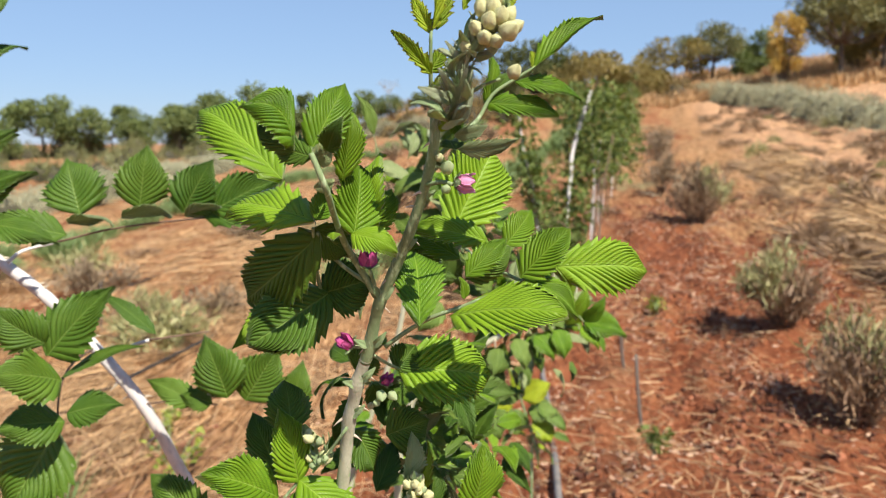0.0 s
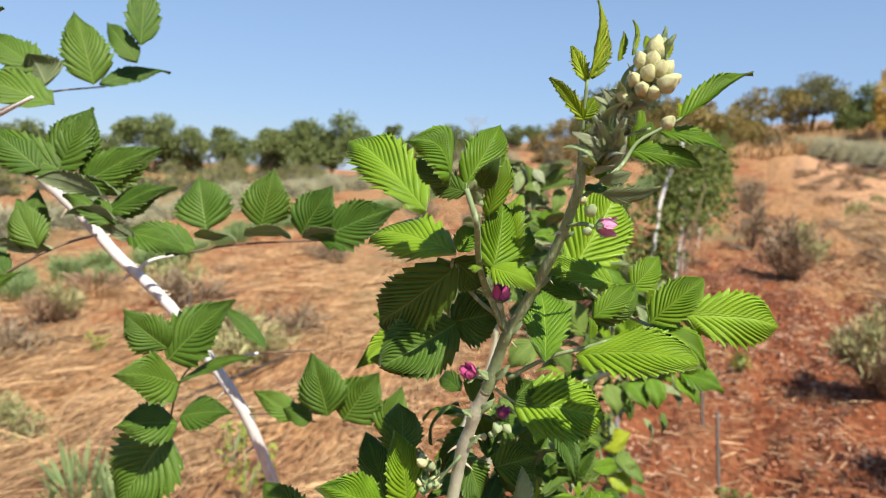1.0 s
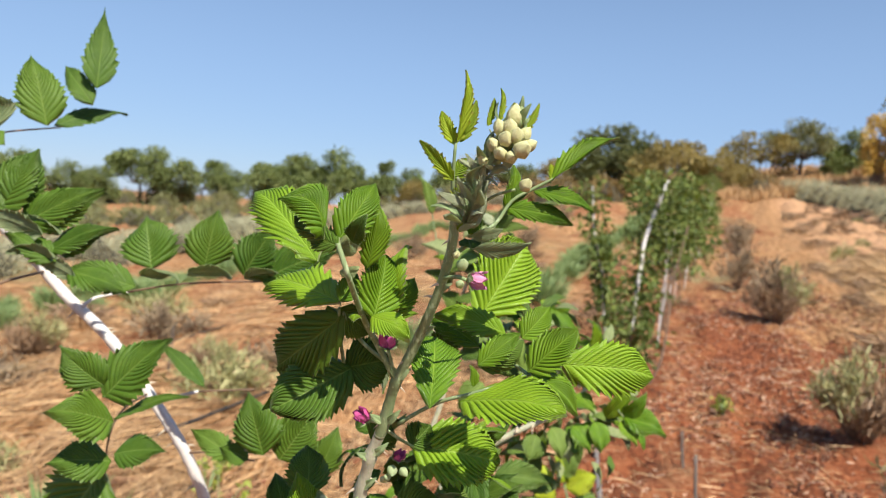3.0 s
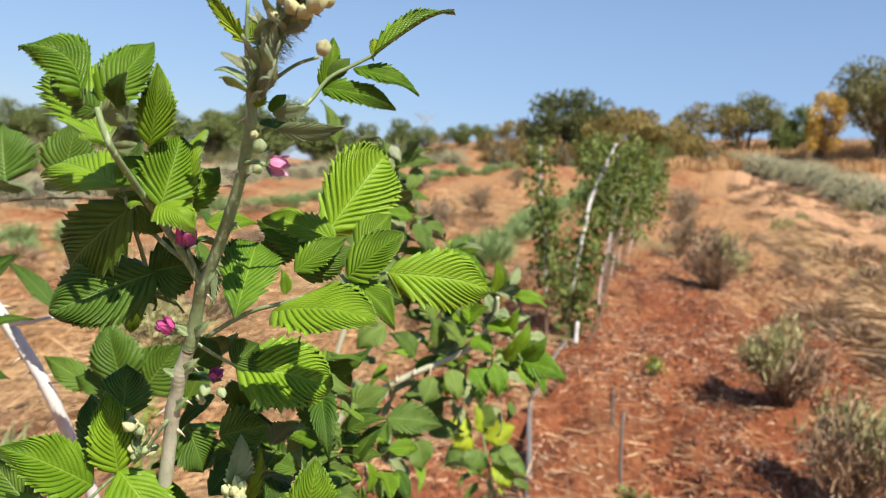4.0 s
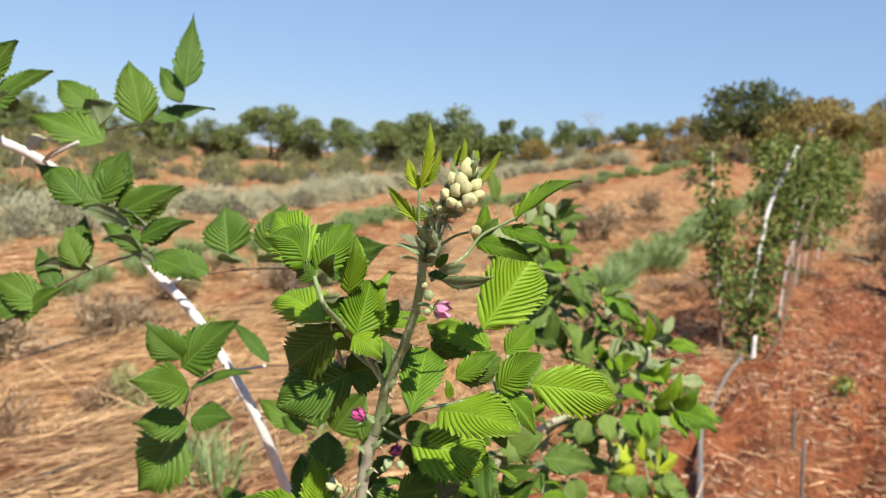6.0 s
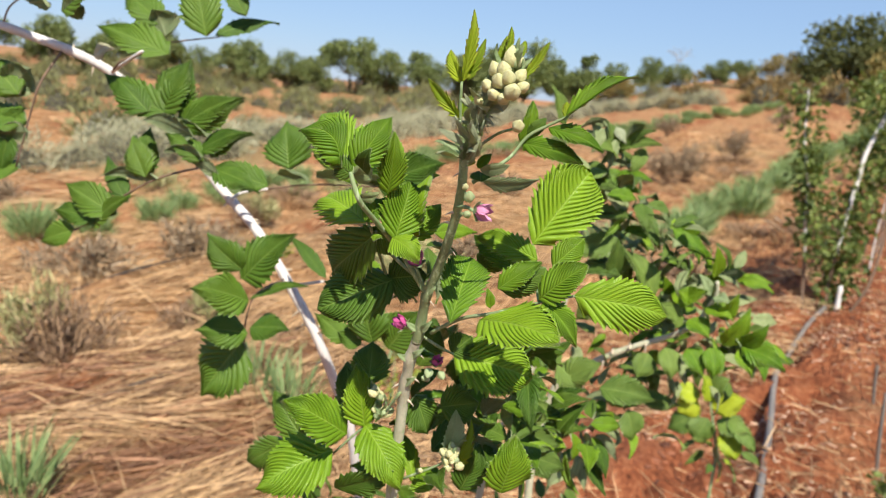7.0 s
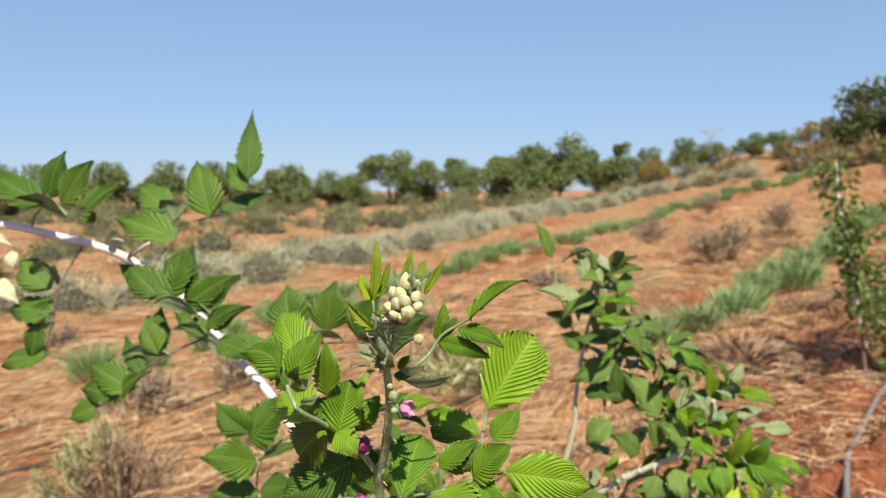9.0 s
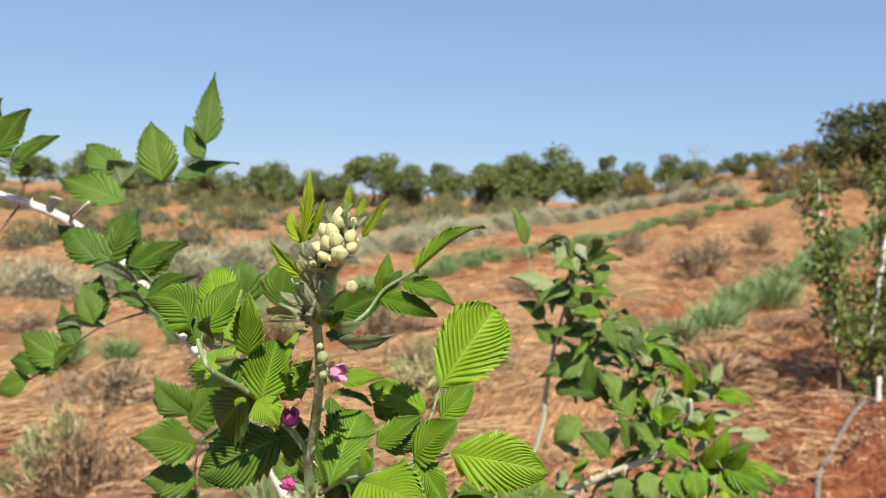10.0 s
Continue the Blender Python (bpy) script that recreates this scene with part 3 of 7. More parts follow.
def twiggy(name, rng, tall, wide, mat, label, category, group, leaves=900):
    ob = empty_at(name, (0, 0, 0), label, category, group)
    lines = []
    for _ in range(34):
        a, q = rng.uniform(0, 6.28), rng.uniform(0.2, 1)
        end = np.array([math.cos(a) * q * wide / 2, math.sin(a) * q * wide / 2, tall * rng.uniform(0.6, 1.0) * (1.1 - 0.45 * q)])
        midp = end * np.array([0.35, 0.35, 0.55])
        lines.append([(math.cos(a) * 0.03, math.sin(a) * 0.03, -0.04, 0.006), (*midp, 0.004), (*end, 0.0015)])
    tagged(tubes("twig_work", lines, M_TWIG, ob, "", 3, 2), "thin dry brown twigs", kind="stuff")
    ends = np.array([l[2][:3] for l in lines])
    i = rng.integers(0, len(ends), leaves)
    base = ends[i] * rng.uniform(0.45, 1.05, leaves)[:, None] + rng.normal(0, 0.035, (leaves, 3))
    way = ends[i] + rng.normal(0, 0.25, (leaves, 3))
    v, f = blades(base, way, rng.uniform(0.05, 0.11, leaves), rng.uniform(0.010, 0.020, leaves), rng, 0.0)
    mesh_of("foliage", v, f, mat, ob, smooth=False)
    return ob


def half_dead(name, rng, tall, wide, label, category, group, side=0.0, green=0.5):
    """A dense brown twiggy shrub, dead at the heart, with green sprigs on its crown and on one side."""
    ob = empty_at(name, (0, 0, 0), label, category, group)
    lines, ends = [], []
    for _ in range(60):
        a, q = rng.uniform(0, 6.28), math.sqrt(rng.uniform(0.02, 1))
        end = np.array([math.cos(a) * q * wide / 2, math.sin(a) * q * wide / 2, tall * rng.uniform(0.65, 1.0) * (1.05 - 0.4 * q * q)])
        lines.append([(math.cos(a) * 0.04, math.sin(a) * 0.04, -0.04, 0.006), (*(end * np.array([0.5, 0.5, 0.5]) + rng.normal(0, 0.02, 3)), 0.004), (*end, 0.0015)])
        ends.append(end)
    tagged(tubes("twig_work", lines, M_TWIG, ob, "", 3, 2), "thin dry brown twigs", kind="stuff")
    ends = np.array(ends)
    lean = (ends[:, 0] * math.cos(side) + ends[:, 1] * math.sin(side)) / wide + 0.35 * (ends[:, 2] / tall - 0.8)
    alive = ends[np.argsort(-lean)[: int(len(ends) * green)]]
    for part, mat, pts, n, reach in (("dead_foliage", M_WEED, ends, 1500, (0.25, 0.95)), ("green_foliage", M_DRYGREEN, alive, 900, (0.72, 1.06))):
        i = rng.integers(0, len(pts), n)
        base = pts[i] * rng.uniform(*reach, n)[:, None] + rng.normal(0, 0.028, (n, 3))
        way = pts[i] * np.array([0.6, 0.6, 1]) + rng.normal(0, 0.22, (n, 3))
        v, f = blades(base, way, rng.uniform(0.04, 0.10, n), rng.uniform(0.006, 0.014, n), rng, 0.0)
        tagged(mesh_of(part, v, f, mat, ob, smooth=False), kind="stuff")
    return ob


def plant_out(kinds, places, rng, low=0.85, high=1.15, sink=0.02):
    """Sets copies of the template things at places; each template itself takes the first."""
    for i, (x, y) in enumerate(places):
        k = kinds[i % len(kinds)]
        m = pose(*on_ground(x, y, sink), 0, 0, rng.uniform(0, 360)) @ Matrix.Scale(rng.uniform(low, high), 4)
        if i < len(kinds):
            k.matrix_world = m
        else:
            c = copy_thing(k, Matrix.Identity(4))
            c.matrix_basis = m


def along(p, q, step, rng, jitter=0.12):
    n = max(2, int(math.dist(p, q) / step))
    return [(p[0] + (q[0] - p[0]) * i / n + rng.normal(0, jitter), p[1] + (q[1] - p[1]) * i / n + rng.normal(0, jitter)) for i in range(n + 1)]


rng = np.random.default_rng(11)
G_A, G_B, G_C, G_D = "green tufts in the planted rows", "silver bushes in the field", "dry shrubs between the rows", "bushes of the right-hand hedge row"
green_tufts = [tuft("sage_tuft", rng, 0.46, 0.5, 430, M_SAGE, "upright grey-green herb tuft growing in straw mulch", "herb", G_A) for _ in range(4)]
row_a = along((-1.15, 7.9), (-0.34, 10.25), 0.55, rng, 0.12) + along((-0.2, 10.9), (0.45, 14.7), 0.75, rng, 0.12) + along((0.6, 15.5), (5.5, 37), 0.8, rng, 0.1)
row_b = along((-7.4, 8.2), (-6.9, 13.7), 0.7, rng, 0.15) + along((-6.9, 14.2), (-5.2, 26.9), 0.42, rng, 0.16) + along((-4.9, 27.6), (0.04, 36.7), 0.42, rng, 0.16)
left_tufts = [(-6.9, 8.3), (-6.4, 9.4), (-6.4, 10.7), (-6.6, 11.7), (-6.7, 6.75), (-6.9, 5.2), (-6.8, 5.9), (-7.0, 7.5)]
plant_out(green_tufts, row_a, rng, 0.95, 1.3)
plant_out([copy_thing(k, Matrix.Identity(4)) for k in green_tufts], row_b + left_tufts, rng, 0.75, 1.2)
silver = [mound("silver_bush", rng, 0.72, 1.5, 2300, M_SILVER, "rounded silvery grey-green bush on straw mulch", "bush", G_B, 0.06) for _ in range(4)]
row_c = [p for q in (((-12.6, 6.0), (-11.6, 9.2)), ((-11.4, 10.0), (-10.9, 15.4)), ((-10.8, 16.2), (-10.3, 19.5)), ((-10.4, 20.3), (-11.5, 28.0)), ((-11.5, 29.0), (-11.0, 34.0)), ((-10.7, 35.0), (-9.0, 41.0)), ((-8.2, 41.2), (-3.6, 40.2))) for p in along(*q, 0.8, rng, 0.2)]
plant_out(silver, row_c, rng, 0.85, 1.3, 0.05)
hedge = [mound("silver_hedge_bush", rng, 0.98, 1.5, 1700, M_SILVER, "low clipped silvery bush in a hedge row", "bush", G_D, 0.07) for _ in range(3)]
plant_out(hedge, along((9.2, 13.0), (9.6, 18.0), 0.8, rng, 0.1) + along((9.7, 18.8), (10.7, 25.0), 0.8, rng, 0.1) + along((10.8, 25.8), (11.5, 31.0), 0.8, rng, 0.1) + along((11.5, 31.8), (11.1, 38.0), 0.85, rng, 0.1), rng, 0.8, 1.05, 0.05)
shrubs = [twiggy("dry_shrub", rng, 0.66, 0.85, M_DRY, "dry brown-grey twiggy shrub on mulch", "shrub", G_C) for _ in range(3)]
brush = [twiggy("dry_brush", rng, 0.36, 0.85, m, "low brown twiggy brush with a few dusty green sprigs", "shrub", G_C, 800) for m in (M_DRY, M_DRYGREEN, M_DRY)]
plant_out(brush, [(-5.2, 4.4), (-2.7, 5.8), (-4.6, 5.2), (-6.2, 3.6), (-5.0, 2.6), (-2.6, 6.9), (-4.4, 8.0), (-5.4, 9.5), (-3.4, 10.5), (-9.2, 6.4), (-8.6, 8.6), (-11.5, 5.5)], rng, 0.8, 1.2, 0.03)
plant_out(shrubs, [(2.75, 9.4), (3.0, 12.2), (-1.5, 13.8), (4.07, 16.9), (-0.63, 18.1), (4.73, 19.8), (0.34, 25.5), (-3.6, 18.5), (-3.0, 25.0), (-1.2, 14.1)], rng, 0.95, 1.2)
for x, y, tall, wide, side, green, label in (
    (1.87, 3.52, 0.58, 0.62, 0.6, 0.55, "half-dead grey-green twiggy shrub on red mulch"),
    (2.10, 4.95, 0.52, 0.58, 2.6, 0.5, "half-dead brown shrub with olive green crown"),
    (2.74, 9.2, 0.70, 0.8, 0.3, 0.4, "dusty grey-green shrub on straw"),
    (-3.72, 3.02, 0.60, 0.90, 3.5, 0.48, "brown dead-hearted shrub with green sprigs at its edge"),
    (-3.35, 3.80, 0.36, 0.5, 0.8, 0.5, "low brown shrub with a few green sprigs"),
    (-5.6, 7.2, 0.5, 0.7, 1.0, 0.6, "dusty green twiggy shrub with dry stems"),
    (-3.2, 6.6, 0.42, 0.6, 1.0, 0.6, "dusty green twiggy shrub with dry stems"),
):
    half_dead("half_dead_shrub", rng, tall, wide, label, "shrub", G_C, side, green).matrix_world = pose(*on_ground(x, y, 0.02))
tuft("sage_stalks", rng, 0.44, 0.34, 75, M_SAGE, "sparse pale sage stalks in straw mulch", "herb", G_A, 0.1).matrix_world = pose(*on_ground(-1.97, 3.05, 0.02))
tuft("sage_stalks", rng, 0.36, 0.36, 130, M_SAGE, "pale sage tuft beside browned straw", "herb", G_A, 0.1).matrix_world = pose(*on_ground(-2.42, 1.80, 0.02))
tuft("sage_stalks", rng, 0.40, 0.40, 80, M_SAGE, "sparse pale sage stalks in straw mulch", "herb", G_A, 0.1).matrix_world = pose(*on_ground(-2.25, 3.12, 0.02))


def green_weed(rng, tall, mat, label):
    """A small broad-leaved weed: a few stalks with paired leaves."""
    ob = empty_at("green_weed", (0, 0, 0), label, "weed", "green weeds in the mulch")
    for _ in range(6):
        a = rng.uniform(0, 6.28)
        top = np.array([math.cos(a) * tall * 0.4, math.sin(a) * tall * 0.4, tall * rng.uniform(0.6, 1.0)])
        tube("stalk", [(0, 0, -0.02, 0.003), (*(top * np.array([0.3, 0.3, 0.55])), 0.0025), (*top, 0.0015)], M_STEM, ob, "", 5, 3)
        n = 9
        base = top * rng.uniform(0.35, 1.0, n)[:, None] + rng.normal(0, 0.01, (n, 3))
        v, f = leaf_cloud(base, rng.normal(size=(n, 3)) + np.array([0, 0, 0.3]), rng.uniform(0.03, 0.06, n), rng.uniform(0.02, 0.035, n), rng)
        tagged(mesh_of("foliage", v, f, mat, ob, smooth=False), kind="stuff")
    return ob


for x, y, tall, mat, label in ((-1.48, 3.3, 0.34, M_WEED_GREEN, "yellow-green broad-leaved weed in straw"), (-1.7, 3.6, 0.30, M_WEED_GREEN, "yellow-green broad-leaved weed in straw"), (-3.9, 5.6, 0.2, M_WEED_GREEN, "small yellow-green weed in straw"), (0.84, 3.28, 0.16, M_ROWLEAF, "small dark green weed on red soil"), (1.35, 5.4, 0.15, M_WEED_GREEN, "small light green weed on red soil")):
    green_weed(rng, tall, mat, label).matrix_world = pose(*on_ground(x, y, 0.01))
weeds = [tuft("dead_weed", rng, 0.26, 0.7, 260, M_WEED, "dead brown weed clump in straw", "weed", "dead weeds in the mulch", 0.5) for _ in range(3)]
weed_spots = [(x, y) for x, y in ((q * math.sin(w), q * math.cos(w)) for q, w in zip(rng.uniform(4, 30, 300), np.radians(rng.uniform(-45, 38, 300)))) if (x * CA - y * SA > 1.9 and y > 4.8) or (rng.random() < 0.12 and y > 7)]
plant_out(weeds, weed_spots, rng, 0.5, 1.5, 0.04)
stubble = [mound("weed_mound", rng, 0.30, 0.62, 300, m, "low mound of dry grey-brown weeds on the straw slope", "weed", "weed mounds on the slope", 0.09, False) for m in (M_DRY, M_WEED, M_DRYGREEN)]
slope_spots = [(u * CA + v * SA, v * CA - u * SA) for u, v in ((rng.uniform(2.3, 9.5), rng.uniform(5, 30)) for _ in range(120))]
plant_out(stubble, slope_spots, rng, 0.4, 1.05, 0.03)
rows_far = [mound("scrub_bush", rng, 0.6, 1.3, 420, M_SCRUB, "low olive scrub bush in dry grass", "bush", "scrub on the far slope", 0.11) for _ in range(3)]
far_spots = [(rng.uniform(-48, -12), rng.uniform(24, 46)) for _ in range(95)] + [(rng.uniform(-30, -13), rng.uniform(6, 24)) for _ in range(32)]
plant_out(rows_far, far_spots, rng, 0.7, 1.6, 0.06)
thicket = [mound("thicket_bush", rng, 1.5, 2.4, 620, M_THICKET, "dark olive bush in the thicket under the trees", "bush", "thicket along the tree line", 0.2) for _ in range(3)]
edge = [(52 * math.sin(a) + rng.normal(0, 1.5), 50 * math.cos(a) + rng.normal(0, 1.5)) for a in np.radians(np.arange(-72, -10, 0.95))]
edge += [(44 * math.sin(a) + rng.normal(0, 2), 44 * math.cos(a) + rng.normal(0, 2)) for a in np.radians(np.arange(-70, -22, 3.6))]
plant_out(thicket, edge, rng, 0.4, 1.0, 0.1)
hill = [mound("hill_bush", rng, 1.3, 2.2, 520, M_HILLBUSH, "dry ochre bush on the hill crest", "bush", "bushes on the hill crest", 0.2) for _ in range(3)]
crest = [(r * math.sin(a) + rng.normal(0, 1), r * math.cos(a)) for a, r in [(radians(d), 44 + 5 * math.sin(d * 1.7)) for d in np.arange(-8, 16, 1.3)]]
plant_out(hill, crest, rng, 0.5, 1.35, 0.1)

# ---- row of canes ----


def cane_plant(rng, label):
    """A few white canes in a ragged, leafy column: leaves hang in clumps with gaps between."""
    ob = empty_at("raspberry_bush", (0, 0, 0), label, "raspberry", "raspberry bushes in the row")
    all_pts = []
    for k in range(3):
        a = rng.uniform(0, 6.28)
        tall, lean = rng.uniform(1.1, 1.8), rng.uniform(0.05, 0.35)
        pts = [(math.cos(a) * 0.05, math.sin(a) * 0.05, -0.05, 0.010)]
        for s in (0.3, 0.6, 0.85, 1.0):
            pts.append((math.cos(a) * (0.05 + lean * s * s) + rng.normal(0, 0.02), math.sin(a) * (0.05 + lean * s * s), tall * (s - 0.06 * s * s), 0.010 - 0.006 * s))
        tube("cane", pts, M_BLOOM if k < 1 else M_TWIG, ob, "white-bloomed bare cane" if k < 1 else "brown old cane", 6, 4)
        all_pts.append(spline(pts, 12)[6:, :3])
    p = np.vstack(all_pts)
    for kind, mat, clumps in (("foliage", M_ROWLEAF, 15), ("browned_foliage", M_TREE_BROWN, 5)):
        vs, fs, m = [], [], 0
        for _ in range(clumps):
            n = int(rng.integers(8, 60) if mat is M_ROWLEAF else rng.integers(6, 22))
            c = p[rng.integers(0, len(p))]
            if c[2] < 1.05 and rng.random() < 0.95:
                c = p[np.argsort(-p[:, 2])[rng.integers(0, len(p) * 2 // 5)]]
            c = c + rng.normal(0, 0.15, 3)
            d = unit(rng.normal(size=(n, 3)))
            base = c + d * rng.uniform(0.02, 0.06 + 0.0016 * n, n)[:, None]
            v, f = leaf_cloud(base, d + np.array([0, 0, -0.3]), rng.uniform(0.045, 0.085, n), rng.uniform(0.03, 0.055, n), rng)
            vs.append(v)
            fs.append(f + m)
            m += len(v)
        tagged(mesh_of(kind, np.vstack(vs), np.vstack(fs), mat, ob, smooth=False), kind="stuff")
    return ob


bushes = [cane_plant(rng, "tall raspberry bush with white canes and small green leaves") for _ in range(4)]
spots = [(1.12, 7.35), (1.32, 8.5), (1.6, 9.7), (1.9, 11.0), (2.2, 12.4), (2.55, 13.9), (2.9, 15.5), (3.3, 17.3), (3.8, 19.4), (4.3, 21.8), (4.9, 24.5), (5.6, 27.5), (6.3, 31.0), (7.2, 35.0)]
plant_out(bushes, spots, rng, 0.65, 1.15, 0.02)
front = empty_at("raspberry_bush", (0, 0, 0), "raspberry bush with one thick arching white cane", "raspberry", "raspberry bushes in the row")
tube("cane", [(0.75, 6.17, 0.78, 0.010), (0.77, 6.25, 1.1, 0.014), (0.80, 6.33, 1.35, 0.015), (0.82, 6.4, 1.55, 0.016), (0.93, 6.52, 1.9, 0.017), (1.0, 6.6, 2.08, 0.012)], M_BLOOM, front, "thick white arching cane", 8, 6, 0.09)
tube("cane_base", [(0.77, 6.12, 0.2, 0.016), (0.735, 6.14, 0.5, 0.012), (0.75, 6.17, 0.79, 0.010)], M_TWIG, front, "grey-brown weathered cane base", 7, 6, 0.09)
tube("cane_foot", [(0.83, 6.05, 0.15, 0.022), (0.82, 6.06, 0.35, 0.021), (0.815, 6.08, 0.56, 0.017)], M_BLOOM, front, "stout white cane foot", 8, 5, 0.06)
tube("cane", [(0.53, 6.03, 0.74, 0.011), (0.47, 6.0, 1.1, 0.011), (0.45, 6.0, 1.3, 0.012), (0.37, 6.05, 1.6, 0.009), (0.33, 6.15, 1.98, 0.005)], M_BLOOM, front, "patchy white-bloomed cane", 7, 6, 0.09)
tube("cane_base", [(0.60, 6.0, 0.2, 0.014), (0.56, 6.05, 0.5, 0.012), (0.53, 6.03, 0.75, 0.011)], M_TWIG, front, "grey-brown weathered cane base", 7, 6, 0.09)
tube("cane", [(0.80, 6.0, 0.2, 0.012), (0.98, 6.02, 0.6, 0.010), (1.05, 6.2, 1.2, 0.008), (1.15, 6.3, 1.7, 0.006)], M_TWIG, front, "white-bloomed bare cane", 6, 6, 0.05)
vs, fs, m = [], [], 0
white_line = spline([(0.76, 6.12, 0.2), (0.74, 6.15, 0.6), (0.77, 6.25, 1.1), (0.82, 6.4, 1.55), (0.93, 6.52, 1.9), (1.02, 6.62, 2.12)], 10)
brown_line = spline([(0.66, 6.0, 0.2), (0.54, 6.05, 0.75), (0.50, 6.0, 1.1), (0.43, 6.0, 1.45), (0.33, 6.15, 1.98)], 10)
front_rng = np.random.default_rng(23)
for k in range(186):
    if k < 54:
        c = brown_line[front_rng.integers(14, 41)] + front_rng.normal(0, 0.045, 3)
    elif k < 96:
        c = white_line[front_rng.integers(6, 26)] + np.array([front_rng.uniform(-0.10, 0.16), front_rng.uniform(-0.1, 0.2), front_rng.normal(0, 0.05)])
    elif k < 114:
        c = np.array([front_rng.uniform(0.72, 0.98), front_rng.uniform(6.1, 6.5), front_rng.uniform(0.7, 1.3)])
    else:  # the denser top
        c = np.array([front_rng.uniform(0.70, 1.3), front_rng.uniform(6.25, 6.9), front_rng.uniform(1.35, 2.1)])
    n = int(front_rng.integers(10, 26))
    d = unit(front_rng.normal(size=(n, 3)))
    v, f = leaf_cloud(c + d * front_rng.uniform(0.02, 0.10, n)[:, None], d + np.array([0, 0, -0.3]), front_rng.uniform(0.04, 0.075, n), front_rng.uniform(0.025, 0.05, n), front_rng)
    vs.append(v)
    fs.append(f + m)
    m += len(v)
tagged(mesh_of("foliage", np.vstack(vs), np.vstack(fs), M_ROWLEAF, front, smooth=False), kind="stuff")

pipe_pts = [(0.74, 6.1), (0.62, 5.75), (0.50, 5.2), (0.42, 4.6), (0.40, 3.8), (0.36, 3.0), (0.30, 2.2), (0.22, 1.4)]
tagged(tube("irrigation_pipe", [(*on_ground(x, y, -0.05), 0.017) for x, y in pipe_pts], M_PIPE_GREY, None, "", 8, 8), "sun-greyed black irrigation pipe lying on red soil", "pipe")
left_pipe = [(-3.35, 0.9), (-3.14, 1.83), (-2.9, 2.4), (-2.77, 2.9), (-2.72, 3.57), (-2.6, 4.4), (-2.3, 6.0)]
far_pipe = [(-5.0, 2.9), (-4.8, 3.6), (-4.64, 4.43), (-4.44, 5.48), (-4.2, 6.6), (-3.7, 8.6)]
tagged(tube("irrigation_pipe", [(*on_ground(x, y, -0.03), 0.011) for x, y in far_pipe], M_PIPE, None, "", 8, 8), "thin black irrigation pipe half buried in straw", "pipe")
tagged(tube("irrigation_pipe", [(*on_ground(x, y, -0.05), 0.014) for x, y in left_pipe], M_PIPE, None, "", 8, 8), "black irrigation pipe among thatching straw", "pipe")
for i, (x, y, h, lean) in enumerate([(0.875, 3.68, 0.40, -0.03), (0.92, 4.40, 0.22, -0.02), (-3.4, 6.2, 0.45, 0.02)]):
    g = on_ground(x, y, 0.05)
    tagged(tube("stake", [(*g, 0.009), (g[0] + lean, g[1], g[2] + h * 0.6, 0.009), (g[0] + lean * 1.5, g[1] + 0.01, g[2] + h + 0.05, 0.008)], M_STAKE, None, "", 6, 4), "short weathered stake stuck in the soil", "stake", "stakes in the bed")

# ---- trees ----


def tree(name, rng, tall, wide, trunk, mat, label, clumps=13, flat=0.55, leaf=0.24, count=230):
    """A tapered trunk, limbs to every clump, and a ragged crown of small leaf sprays."""
    ob = empty_at(name, (0, 0, 0), label, "tree", "trees on the skyline")
    fork = np.array([rng.normal(0, 0.1), rng.normal(0, 0.1), trunk])
    tr = 0.024 * tall
    tube("trunk", [(0, 0, -0.3, tr * 1.4), (0.05, 0, trunk * 0.5, tr), (*fork, tr * 0.75)], M_BARK, ob, "", 7, 4, 0.06)
    lines, vs, fs, n = [], [], [], 0
    for k in range(clumps):
        a, q = rng.uniform(0, 6.28), math.sqrt(rng.uniform(0.02, 1))
        c = np.array([math.cos(a) * q * wide / 2, math.sin(a) * q * wide / 2, trunk + (tall - trunk) * rng.uniform(0.2, 0.92) * (1 - 0.4 * q * q)])
        mid = fork * 0.5 + c * 0.5 + np.array([0, 0, -0.06 * tall])
        lines.append([(*fork, tr * 0.5), (*mid, tr * 0.3), (*c, tr * 0.1)])
        size = np.array([1, 1, flat]) * wide * rng.uniform(0.13, 0.24)
        d = unit(rng.normal(size=(count, 3)))
        base = c + d * size * (rng.random(count) ** 0.45)[:, None]
        v, f = leaf_cloud(base, d + rng.normal(0, 0.6, (count, 3)), rng.uniform(0.6, 1.3, count) * leaf, rng.uniform(0.4, 0.9, count) * leaf, rng)
        vs.append(v)
        fs.append(f + n)
        n += len(v)
    tubes("branching", lines, M_BARK, ob, "", 5, 3)
    tagged(mesh_of("crown", np.vstack(vs), np.vstack(fs), mat, ob, smooth=False), kind="stuff")
    return ob


rng = np.random.default_rng(23)


